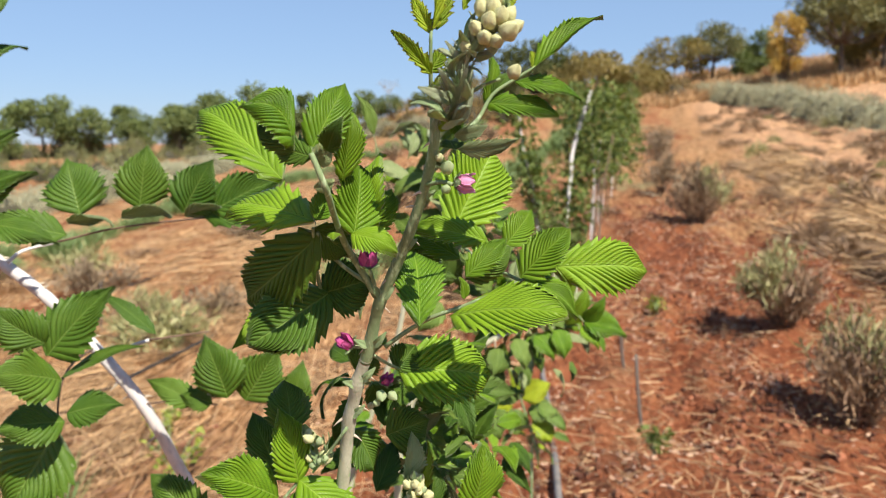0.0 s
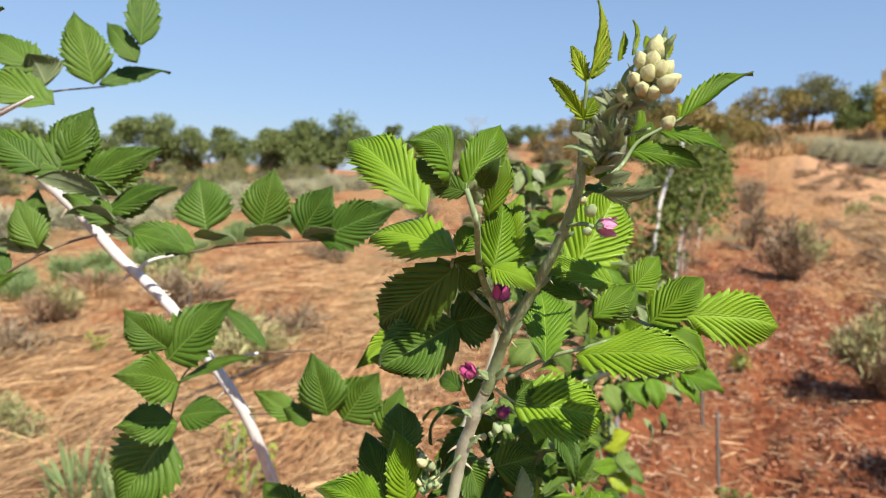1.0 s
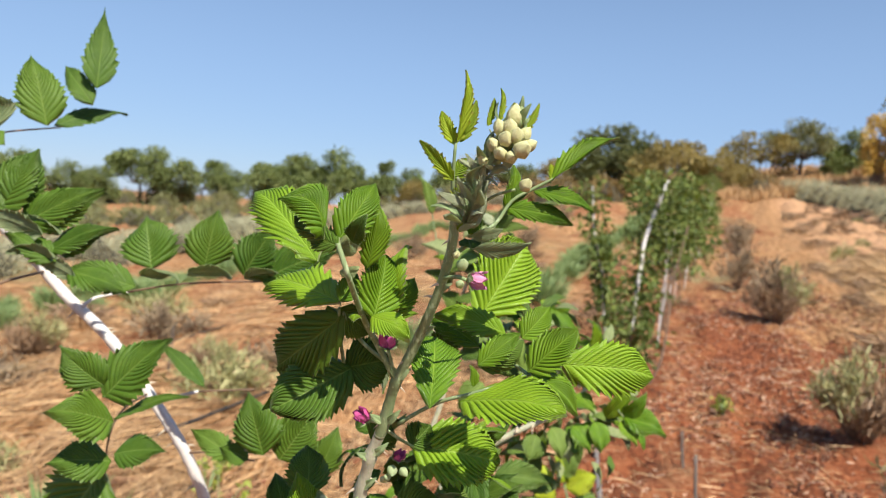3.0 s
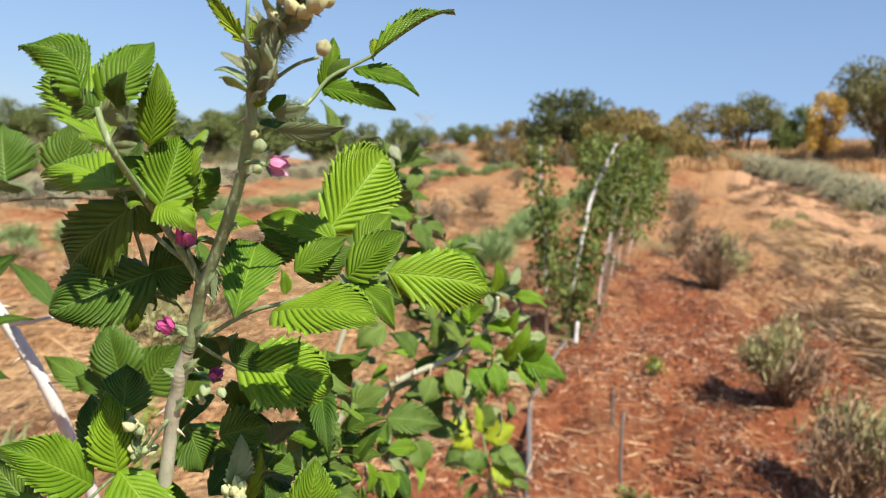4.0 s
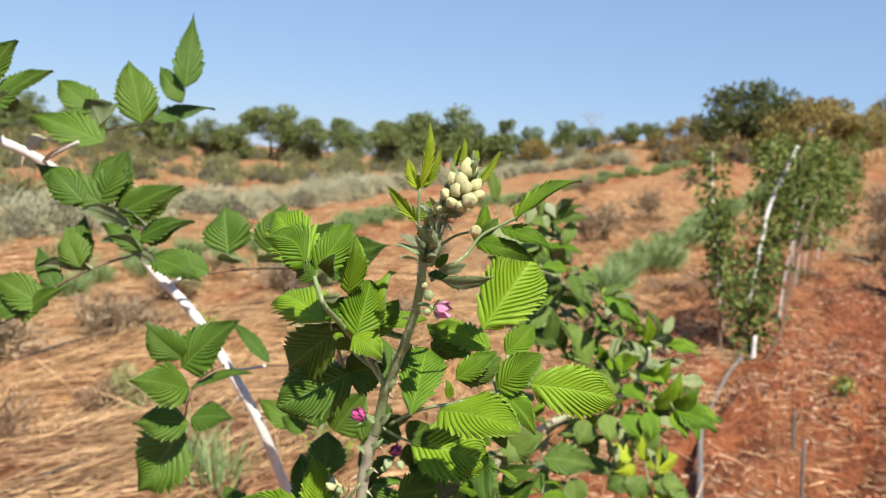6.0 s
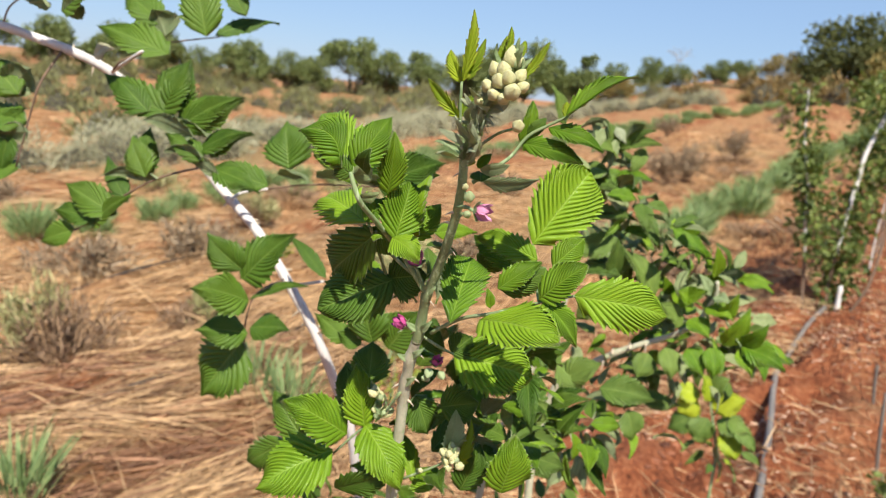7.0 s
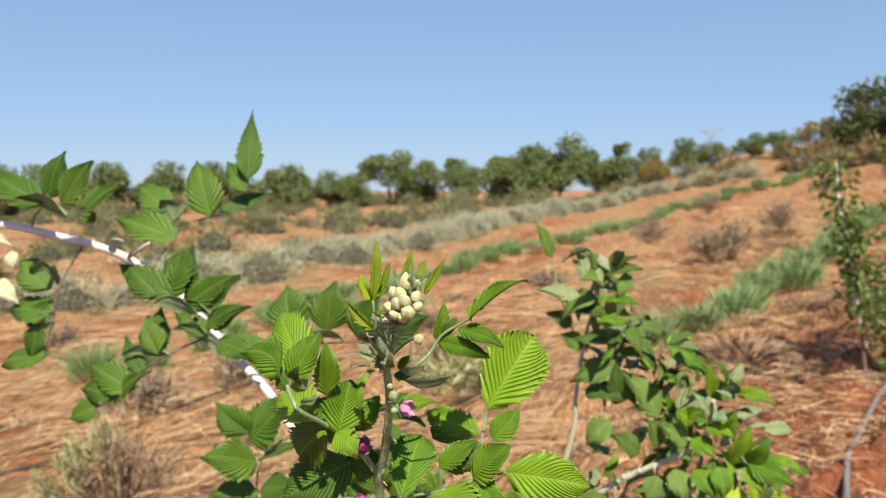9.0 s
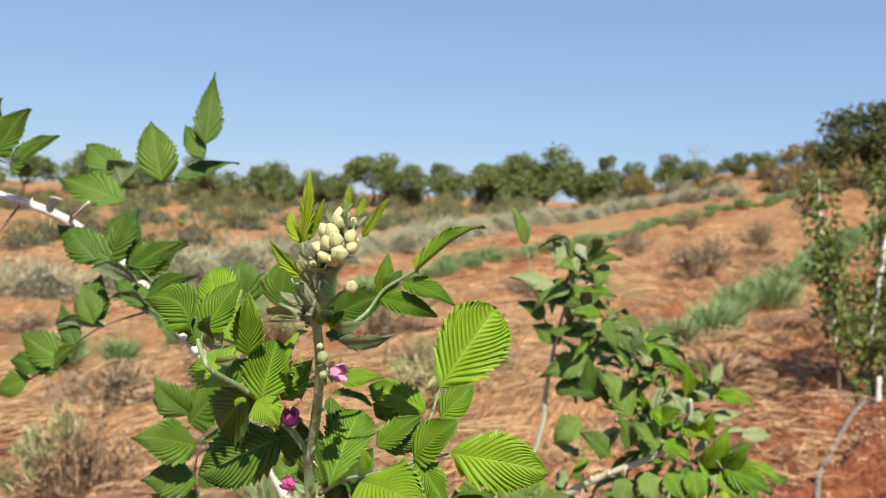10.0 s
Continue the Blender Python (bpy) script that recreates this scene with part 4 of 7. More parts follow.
def bare_tree_of(rng, tall, label):
    """A leafless pale tree: a trunk that forks four times into fine twigs."""
    ob = empty_at("bare_tree", (0, 0, 0), label, "tree", "trees on the skyline")
    tube("trunk", [(0, 0, -0.3, 0.07), (0.03, 0, tall * 0.15, 0.055), (0.0, 0.02, tall * 0.3, 0.045)], M_TWIG_PALE, ob, "", 6, 3)
    lines, tips = [], [(np.array([0.0, 0.02, tall * 0.3]), np.array([0, 0, 1.0]), tall * 0.24, 0.035)]
    for level in range(4):
        nxt = []
        for p, d, n, r in tips:
            for _ in range(3):
                way = unit(d + rng.normal(0, 0.62, 3))
                end = p + way * n * rng.uniform(0.7, 1.1)
                lines.append([(*p, r), (*((p + end) / 2 + rng.normal(0, 0.02 * n, 3)), r * 0.8), (*end, r * 0.6)])
                nxt.append((end, way, n * 0.66, r * 0.6))
        tips = nxt
    tubes("branching", lines, M_TWIG_PALE, ob, "", 4, 2)
    return ob


def tree_at(template, x, y, size, used=set()):
    m = pose(*on_ground(x, y, 0.1), 0, 0, (x * 57 + y * 13) % 360) @ Matrix.Scale(size, 4)
    if template.name not in used:
        used.add(template.name)
        template.matrix_world = m
    else:
        copy_thing(template, Matrix.Identity(4)).matrix_basis = m


round_trees = [tree("broadleaf_tree", rng, 4.2, 3.9, 0.6, M_TREE, "dark green rounded savanna tree on the skyline", 19, 0.8) for _ in range(3)]
open_trees = [tree("open_tree", rng, 4.6, 4.4, 1.5, M_TREE, "open-crowned green tree with sky showing through", 15, 0.6) for _ in range(2)]
brown_tree = tree("brown_tree", rng, 3.4, 3.8, 0.4, M_TREE_BROWN, "olive-brown dry-season tree on the slope", 17, 0.65, 0.18, 190)
gold_tree = tree("golden_tree", rng, 6.3, 2.1, 0.9, M_TREE_GOLD, "slender golden-leaved tree on the hill", 18, 1.5, 0.18)
umbrella_tree = tree("umbrella_tree", rng, 5.8, 5.2, 2.2, M_THICKET, "tall flat-crowned olive-brown tree with a bare trunk", 22, 0.55, 0.2)
tower_tree = tree("slender_tree", rng, 5.0, 1.35, 0.7, M_TREE, "slender tree with a small round top", 14, 1.4, 0.17)
bare_tree = bare_tree_of(rng, 4.2, "leafless pale grey tree on the skyline")
dark_tree = tree("dense_dark_tree", rng, 3.2, 3.9, 0.2, M_TREE_DARK, "dense dark green bushy tree behind the canes", 34, 0.85, 0.2, 230)
tree_at(round_trees[0], -39.3, 30.6, 0.84)
tree_at(round_trees[1], -38.8, 34.4, 0.8)
tree_at(round_trees[1], -31.6, 38.6, 0.72)
tree_at(open_trees[0], -27.1, 44.2, 0.86)
tree_at(round_trees[1], -29.2, 40.4, 0.61)
tree_at(round_trees[2], -26.9, 39.6, 0.57)
tree_at(open_trees[1], -24.6, 47.9, 0.76)
tree_at(round_trees[0], -18.4, 44.2, 0.76)
tree_at(round_trees[2], -17.9, 48.8, 0.93)
tree_at(round_trees[1], -16.2, 49.3, 1.11)
tree_at(round_trees[1], -13.6, 50.2, 0.78)
tree_at(tower_tree, -12.3, 50.5, 0.94)
tree_at(brown_tree, -9.7, 49, 0.63)
tree_at(round_trees[2], -8.2, 53.3, 0.61)
tree_at(bare_tree, -7.0, 54.5, 0.95)
tree_at(brown_tree, -5.5, 55.7, 0.30)
tree_at(round_trees[0], -2.3, 49.9, 0.42)
tree_at(brown_tree, 0.2, 47.5, 0.72)
tree_at(dark_tree, 3.5, 45.9, 1.28)
tree_at(brown_tree, 6.9, 44, 0.95)
tree_at(brown_tree, 5.7, 38.5, 1.0)
tree_at(brown_tree, 8.1, 39.2, 0.75)
tree_at(brown_tree, 11.2, 43.3, 1.06)
tree_at(umbrella_tree, 13.5, 44, 0.70)
tree_at(round_trees[1], 16.0, 44.5, 0.72)
tree_at(gold_tree, 14.2, 35.4, 0.72)
tree_at(umbrella_tree, 16.9, 35.9, 0.92)
tree_at(gold_tree, 21.1, 40.9, 1.02)
tree_at(brown_tree, 19.5, 39.5, 1.05)
tree_at(round_trees[2], 15.1, 43.5, 0.40)
tree_at(open_trees[0], -46.3, 31.1, 0.77)
tree_at(round_trees[1], -42.8, 25.4, 0.80)
tree_at(open_trees[1], -37.9, 38.3, 0.57)
tree_at(round_trees[0], -42.8, 21.3, 0.98)
tree_at(round_trees[1], -34.9, 38.4, 0.57)
tree_at(umbrella_tree, 19.3, 36.6, 1.0)
tree_at(brown_tree, 21.4, 33.9, 1.00)
tree_at(open_trees[0], -33.5, 41, 0.64)
tree_at(round_trees[0], -22, 46.5, 0.67)
tree_at(open_trees[1], -20.5, 50, 0.79)
tree_at(round_trees[0], -13.5, 52, 0.62)
tree_at(round_trees[2], -11, 53, 0.66)
tree_at(round_trees[2], -36, 36, 0.79)
tree_at(round_trees[1], -24.5, 43, 0.82)
tree_at(round_trees[1], -6.3, 52, 0.42)
tree_at(round_trees[2], -3.9, 52, 0.42)

# ---- foreground raspberries ----


def leaf(parent, base, tip, width, face, fold=18.0, curl=20.0, mat=M_FRESH, under=M_UNDER, name="leaf", label="", fine=1.0, sway=0.0, blunt=0.98, heel=0.6):
    """One toothed, pleated leaflet from its base to its tip. face: the way its upper side looks; fold: how far each half is raised; curl: how far it arches; blunt, heel: the less, the rounder its tip and its base."""
    base, tip, face = np.array(base, float), np.array(tip, float), np.array(face, float)
    veins = VEINS if mat is not M_YOUNG else 9
    ns, nv = int(veins * max(4, round(10 * fine))), max(3, int(8 * fine))
    x = tip - base
    length = np.linalg.norm(x)
    x /= length
    z = unit(face - x * (face @ x))
    y = np.cross(z, x)
    seed = float(abs(base[0] * 913.7 + tip[2] * 377.1) % 1.0)
    seed2 = float(abs(base[2] * 511.3 + tip[0] * 743.9) % 1.0)
    s = np.linspace(0, 1, ns + 1)
    phi = radians(curl) * (0.5 - s)
    cx, cz = np.concatenate([[0], np.cumsum((np.cos(phi[1:]) + np.cos(phi[:-1])) / 2)]), np.concatenate([[0], np.cumsum((np.sin(phi[1:]) + np.sin(phi[:-1])) / 2)])
    cx, cz = cx / cx[-1] * length, cz / cx[-1] * length
    v = np.linspace(-1, 1, 2 * nv + 1)
    R, V = np.meshgrid(s, v, indexing="ij")  # rows follow the side veins, which run outwards and forwards
    A = np.abs(V)
    S = np.minimum(R + 1.12 * A * R ** 0.55 * (1 - R), 0.9995 + 0.0005 * R)
    half = np.power(S, heel) * np.power(1 - S, blunt) / (heel / (heel + blunt)) ** heel / (blunt / (heel + blunt)) ** blunt * width * 0.47 + 0.0004
    ph = R * veins + 0.5 * np.sign(V) * (seed2 - 0.5)  # the two halves are not quite opposite
    jag = 0.95 + 0.25 * np.sin(37.0 * seed + 5.1 * np.floor(ph * 2) + 2.0 * np.sign(V))
    teeth = (0.16 * (ph * 2 % 1.0 - 0.45) + 0.12 * (ph % 1.0 - 0.45)) * jag * (3.2 if mat is M_YOUNG else 1.9 if width < 0.5 * length and fine >= 1 else 1.25)
    H = half * (1 + teeth * A ** 5)
    ridge = 1 - np.abs(2 * (ph % 1.0) - 1) ** 1.8
    rung = np.sin(2 * np.pi * (A * 7.5 + 0.35 * np.sin(ph * 2.1 + 6 * seed)))
    lift = H * A * math.sin(radians(fold)) * (1 + (0.9 * seed - 0.45) * np.sign(V)) - 0.12 * width * A ** 3 * (0.4 + seed)
    deep = 0.85 + 0.3 * np.sin(3.0 * S + 7 * seed2)
    lift = lift + (0.09 if mat is M_YOUNG else 0.036 if fine >= 1 else 0.026) * width * deep * (ridge - 0.65) * np.minimum(1, A * 4) * np.minimum(1, S * 6)
    lift = lift + (0.0018 * width * rung * ridge * np.minimum(1, A * 5) * min(1.0, max(0.0, fine * 4 - 2.6)))
    lift = lift + 0.060 * width * np.sin((5.0 + 4.0 * seed) * S + 9.0 * seed + 1.4 * np.sign(V)) * A ** 2
    lift = lift + 0.030 * width * np.sin(13.0 * S + 20.0 * seed2 + 2.2 * np.sign(V)) * A ** 3
    lift = lift - 0.020 * width * np.exp(-(A / 0.05) ** 2)
    across = V * H * math.cos(radians(fold))
    turn = radians(curl) * (0.5 - S)
    cosp, sinp = np.cos(turn), np.sin(turn)
    twist = (seed2 - 0.5) * 0.7 * S  # blades twist a little along the midrib
    lift, across = lift + across * np.sin(twist), across * np.cos(twist)
    lx = np.interp(S, s, cx) - lift * sinp + 0.12 * H * A ** 4 * np.minimum(1, 4 * (1 - S))
    lz = np.interp(S, s, cz) + lift * cosp - 0.12 * length * (0.3 + seed) * np.maximum(0, S - 0.62) ** 2 / 0.144
    ly = across + (sway + 0.10 * (seed - 0.5)) * length * (S ** 2 - S)
    top = base + lx[..., None] * x + ly[..., None] * y + lz[..., None] * z
    down = -0.0004 * (cosp[..., None] * z + np.zeros_like(top))
    verts = np.vstack([top.reshape(-1, 3), (top + down).reshape(-1, 3)]) - base
    w = 2 * nv + 1
    i = (np.arange(ns)[:, None] * w + np.arange(2 * nv)[None]).ravel()
    q = np.stack([i, i + w, i + w + 1, i + 1], 1)
    faces = np.vstack([q, q[:, ::-1] + (ns + 1) * w])
    uv = np.stack([(ph / VEINS).ravel(), 0.5 + 0.5 * V.ravel()], 1)
    ob = mesh_of(name, verts, faces, [mat, under], parent, label, np.vstack([uv, uv]), np.repeat([0, 1], len(q)))
    ob.location = base
    return ob


def thorn(parent, place, way, size=0.006):
    """A flattened, slightly hooked prickle, its foot sunk in the cane."""
    p, d = np.array(place, float), unit(np.array(way, float))
    hook = np.array([0, 0, -0.35]) * size
    return tube("thorn", [(*p, size * 0.22), (*(p + d * size * 0.45), size * 0.15), (*(p + d * size * 0.85 + hook * 0.4), size * 0.07), (*(p + d * size * 1.15 + hook), size * 0.008)], M_THORN, parent, "", 6, 3)


def down(parent, line, count, radius, seed, size=0.0022):
    """Fine glandular hairs standing off a stem along line."""
    r = np.random.default_rng(seed)
    p = spline(line, 30)
    c = p[r.integers(0, len(p), count)]
    d = unit(r.normal(size=(count, 3)))
    lines = [[(*(q + e * radius * 0.6), 0.00010), (*(q + e * (radius + size * k * 0.5)), 0.00009), (*(q + e * (radius + size * k)), 0.00005)] for q, e, k in zip(c, d, r.uniform(0.4, 1.0, count))]
    return tagged(tubes("down", lines, M_DOWN, parent, "", 3, 1), kind="stuff")


def lathe(name, place, way, length, radius, profile, mat, parent, label="", sides=10, ribs=0.0):
    """A turned body from place along way; profile: rows of (share of length, share of radius)."""
    d = unit(np.array(way, float))
    a = unit(np.cross(d, [0.3, 0.5, 0.81]))
    b = np.cross(d, a)
    prof = spline(profile, 3)
    ang = np.arange(sides) * 2 * np.pi / sides
    rr = 1 + ribs * np.cos(5 * ang)
    v = [np.array(place) * 0 + d * length * h + radius * max(r, 0.01) * q * (math.cos(t) * a + math.sin(t) * b) for h, r in prof for t, q in zip(ang, rr)]
    n = len(prof)
    f = [[i * sides + k, i * sides + (k + 1) % sides, (i + 1) * sides + (k + 1) % sides, (i + 1) * sides + k] for i in range(n - 1) for k in range(sides)]
    f += [list(range(sides))[::-1], list(range((n - 1) * sides, n * sides))]
    ob = mesh_of(name, v, f, mat, parent, label)
    ob.location = place
    return ob


BUD_SHAPE = [(0.0, 0.3), (0.10, 0.75), (0.35, 1.0), (0.6, 0.90), (0.80, 0.58), (0.93, 0.25), (1.0, 0.06)]


def bud_head(parent, place, axis, size, count, seed, length=0.009):
    """A crowded head of buds of many ages round one shoot tip."""
    r = np.random.default_rng(seed)
    c, x = np.array(place, float), unit(np.array(axis, float))
    for _ in range(count):
        d = unit(r.normal(size=3) + np.array([0, -0.7, 0.1]))
        h = r.uniform(-1, 1)
        flower_bud(parent, c + x * h * size * 1.3 + d * size * r.uniform(0.3, 0.8) * (1.1 - 0.4 * abs(h)), d + x * 0.9, length * r.uniform(0.6, 1.05), M_BUD if r.random() < 0.75 else M_SEPAL)
        if r.random() < 0.8:
            p = c + x * h * size * 1.2 + d * size * 0.35
            n = length * r.uniform(1.1, 2.0)
            leaf(parent, p, p + unit(d * 0.8 + x * 1.3 + r.normal(0, 0.3, 3)) * n, n * r.uniform(0.16, 0.3), d + r.normal(0, 0.4, 3), 24, 30, M_SEPAL, M_SEPAL, "bract", "", 0.4)


def flower_bud(parent, place, way, length=0.009, mat=None, label=""):
    return lathe("flower_bud", place, way, length, length * 0.385, BUD_SHAPE, mat or M_BUD, parent, label, 15, 0.09)


def flower(parent, place, way, size, petals, label):
    """A half-open blossom: a cup of five petals in five downy pointed sepals."""
    d = unit(np.array(way, float))
    a = unit(np.cross(d, [0.2, 0.4, 0.89]))
    b = np.cross(d, a)
    ob = lathe("flower", place, d, size * 0.5, size * 0.30, BUD_SHAPE, M_SEPAL, parent, label, 10, 0.05)
    for k in range(5):
        t = 2 * math.pi * k / 5
        out = math.cos(t) * a + math.sin(t) * b
        p = out * size * 0.16
        leaf(ob, p, p + out * size * 0.12 + d * size * 0.95, size * 0.62, -out, 14, -70, petals, petals, "petal", "", 0.4)
    for k in range(5):
        t = 2 * math.pi * k / 5 + 0.4
        out = math.cos(t) * a + math.sin(t) * b
        p = -d * size * 0.12
        s = leaf(ob, p, p + out * size * 0.62 + d * size * 0.42, size * 0.36, d - out * 0.6, 10, -30, M_SEPAL, M_SEPAL, "sepal", "", 0.3)
    return ob


def stalk(parent, points, r0=0.0014, r1=0.0009, mat=None, name="petiole", label=""):
    n = len(points)
    return tube(name, [(*p, r0 + (r1 - r0) * i / max(1, n - 1)) for i, p in enumerate(points)], mat or M_STEM, parent, label, 7, 4)


def leaf_cluster(parent, centre, size, count, length, seed, mats, out=(0, -0.4, 0.6), fine=0.42):
    """Loose leaves round a stretch of cane, each turned its own way but mostly up to the light."""
    r = np.random.default_rng(seed)
    c, size = np.array(centre, float), np.array(size, float)
    for _ in range(count):
        d = unit(r.normal(size=3))
        base = c + d * size * r.uniform(0.2, 1.0)
        way = unit(d * np.array([1, 1, 0.5]) + r.normal(0, 0.45, 3) + np.array([0, 0, -0.15]))
        n = r.uniform(0.75, 1.25) * length
        face = np.array(out) + r.normal(0, 0.55, 3) + np.array([0.3, 0, 0.3])
        leaf(parent, base, base + way * n, n * r.uniform(0.36, 0.5), face, r.uniform(8, 40), r.uniform(0, 55), mats[int(r.integers(len(mats)))], M_UNDER_OLD, fine=fine, blunt=1.2)

# the flowering shoot
bract_rng = np.random.default_rng(77)
shoot = empty_at("raspberry_shoot", (0, 0, 0), "fresh green flowering raspberry shoot with thorny downy stem", "raspberry")
shoot_cane = tube("cane", [(0.0136, 0.3430, 1.6963, 0.0012), (0.0073, 0.3430, 1.6802, 0.0021), (0.0027, 0.3450, 1.6643, 0.0024), (0.0016, 0.3490, 1.6500, 0.0026), (-0.0010, 0.3550, 1.6381, 0.0027), (-0.0068, 0.3640, 1.6192, 0.0027), (-0.0188, 0.3780, 1.5900, 0.0031), (-0.0287, 0.3880, 1.5694, 0.0031), (-0.0323, 0.3910, 1.5618, 0.0037), (-0.0362, 0.3970, 1.5500, 0.0033), (-0.0414, 0.4050, 1.5303, 0.0040), (-0.0444, 0.4080, 1.5214, 0.0035)], M_STEM, shoot, "downy grey-green flowering stem", 12, 8, 0.04)
shoot_base = tube("cane", [(-0.0433, 0.4070, 1.5246, 0.0036), (-0.0476, 0.4110, 1.5137, 0.0037), (-0.0507, 0.4140, 1.5052, 0.0046), (-0.0533, 0.4180, 1.4946, 0.0038), (-0.0577, 0.4240, 1.4792, 0.0045), (-0.0627, 0.4340, 1.4503, 0.0041), (-0.075, 0.455, 1.360, 0.0048), (-0.090, 0.490, 1.150, 0.0060), (-0.100, 0.520, 0.700, 0.0070), (-0.090, 0.520, -0.030, 0.0080)], M_STEM_OLD, shoot, "pale corky lower stem", 12, 8, 0.04)
leaf(shoot, (-0.0326, 0.3900, 1.5612), (-0.0238, 0.3850, 1.5706), 0.0040, (0.25, -0.93, 0.26), 24, 30, M_SEPAL, M_SEPAL, fine=0.5)
leaf(shoot, (-0.0312, 0.3890, 1.5636), (-0.0353, 0.3840, 1.5724), 0.0040, (0.25, -0.93, 0.26), 24, 30, M_SEPAL, M_SEPAL, fine=0.5)
leaf(shoot, (-0.0399, 0.4025, 1.5311), (-0.0308, 0.3975, 1.5412), 0.0049, (0.25, -0.93, 0.26), 24, 30, M_SEPAL, M_SEPAL, fine=0.5)
leaf(shoot, (-0.0413, 0.4022, 1.5317), (-0.0480, 0.3972, 1.5373), 0.0042, (0.25, -0.93, 0.26), 24, 30, M_SEPAL, M_SEPAL, fine=0.5)
leaf(shoot, (-0.0493, 0.4118, 1.5068), (-0.0391, 0.4068, 1.5169), 0.0051, (0.25, -0.93, 0.26), 24, 30, M_SEPAL, M_SEPAL, fine=0.5)
leaf(shoot, (-0.0508, 0.4124, 1.5050), (-0.0575, 0.4074, 1.5088), 0.0044, (0.25, -0.93, 0.26), 24, 30, M_SEPAL, M_SEPAL, fine=0.5)
leaf(shoot, (-0.0062, 0.3634, 1.6205), (0.0007, 0.3584, 1.6257), 0.0030, (0.25, -0.93, 0.26), 24, 30, M_SEPAL, M_SEPAL, fine=0.5)
leaf(shoot, (-0.0171, 0.3766, 1.5926), (-0.0098, 0.3716, 1.5991), 0.0035, (0.25, -0.93, 0.26), 24, 30, M_SEPAL, M_SEPAL, fine=0.5)
leaf(shoot, (-0.0568, 0.4210, 1.4817), (-0.0469, 0.4160, 1.4908), 0.0049, (0.25, -0.93, 0.26), 24, 30, M_SEPAL, M_SEPAL, fine=0.5)
down(shoot_cane, [(0.0136, 0.3430, 1.6963), (0.0073, 0.3430, 1.6802), (0.0027, 0.3450, 1.6643), (0.0016, 0.3490, 1.6500), (-0.0010, 0.3550, 1.6381), (-0.0068, 0.3640, 1.6192), (-0.0188, 0.3780, 1.5900)], 420, 0.0024, 2)
down(shoot, [(0.0040, 0.3400, 1.6641), (0.0119, 0.3350, 1.6756), (0.0195, 0.3320, 1.6882), (0.0280, 0.3300, 1.7021)], 900, 0.006, 3, 0.0042)
stalk(shoot, [(-0.0344, 0.3900, 1.5650), (-0.0416, 0.3780, 1.5838), (-0.0464, 0.3640, 1.5988), (-0.0466, 0.3420, 1.6138), (-0.0451, 0.3180, 1.6286), (-0.0483, 0.3140, 1.6394), (-0.0506, 0.3140, 1.6454)], 0.002, 0.0013, name="side_shoot")
leaf(shoot, (-0.0800, 0.3720, 1.6315), (-0.1385, 0.4100, 1.6750), 0.0336, (0.30, -0.80, 0.52), 16, 22, M_FRESH, blunt=0.8)
leaf(shoot, (-0.0590, 0.3160, 1.6486), (-0.0748, 0.3000, 1.6666), 0.0237, (0.11, -0.76, 0.64), 12, 40, M_FRESH, sway=1.1)
leaf(shoot, (-0.0597, 0.3180, 1.6462), (-0.0763, 0.3220, 1.6621), 0.0157, (-0.04, -0.92, -0.39), 12, 20, M_MATURE_AND_SHADED)
leaf(shoot, (-0.0442, 0.3180, 1.6462), (-0.0359, 0.3050, 1.6595), 0.0098, (-0.08, -0.99, -0.14), 20, 40, M_MATURE_AND_SHADED)
leaf(shoot, (-0.0509, 0.3150, 1.6440), (-0.0735, 0.3300, 1.6494), 0.0132, (0.20, -0.98, 0.02), 10, 20, M_MATURE_AND_SHADED)
leaf(shoot, (-0.0516, 0.3180, 1.6466), (-0.0370, 0.3295, 1.6775), 0.0214, (0.45, -0.77, 0.46), 20, 15, M_FRESH)
leaf(shoot, (-0.0428, 0.3450, 1.6316), (-0.0356, 0.3350, 1.6672), 0.0176, (0.59, -0.72, 0.36), 22, 12, M_FRESH)
leaf(shoot, (-0.0590, 0.3500, 1.6117), (-0.1163, 0.3825, 1.6192), 0.0314, (0.24, -0.74, 0.63), 12, 22, M_FRESH, blunt=0.75)
leaf(shoot, (-0.0570, 0.3450, 1.6125), (-0.0498, 0.3520, 1.6281), 0.0128, (0.41, -0.77, 0.49), 15, 20, M_FRESH)
leaf(shoot, (-0.0512, 0.3180, 1.6428), (-0.0428, 0.3250, 1.6472), 0.0141, (0.21, -0.79, -0.58), 10, 30, M_UNDER, M_UNDER)
leaf(shoot, (-0.0392, 0.3520, 1.6031), (-0.0360, 0.3620, 1.6390), 0.0290, (0.55, -0.74, 0.38), 16, 18, M_FRESH, blunt=0.75)
leaf(shoot, (-0.0345, 0.3660, 1.6033), (-0.0318, 0.3680, 1.6450), 0.0250, (-0.62, -0.74, -0.20), 14, 15, M_FRESH)
leaf(shoot, (-0.0338, 0.3640, 1.6029), (-0.0222, 0.3760, 1.6264), 0.0176, (0.43, -0.80, 0.42), 10, 15, M_FRESH)
leaf(shoot, (-0.0403, 0.3500, 1.6052), (-0.0163, 0.3380, 1.6001), 0.0183, (0.20, -0.63, 0.75), 5, 25, M_FRESH)
leaf(shoot, (-0.0475, 0.3480, 1.6060), (-0.0473, 0.3400, 1.6050), 0.0060, (0.20, -0.63, 0.75), 5, 25, M_FRESH)
leaf(shoot, (-0.0534, 0.3300, 1.6293), (-0.0447, 0.3380, 1.6317), 0.0076, (0.30, -0.84, -0.45), 15, 60, M_UNDER, M_UNDER)
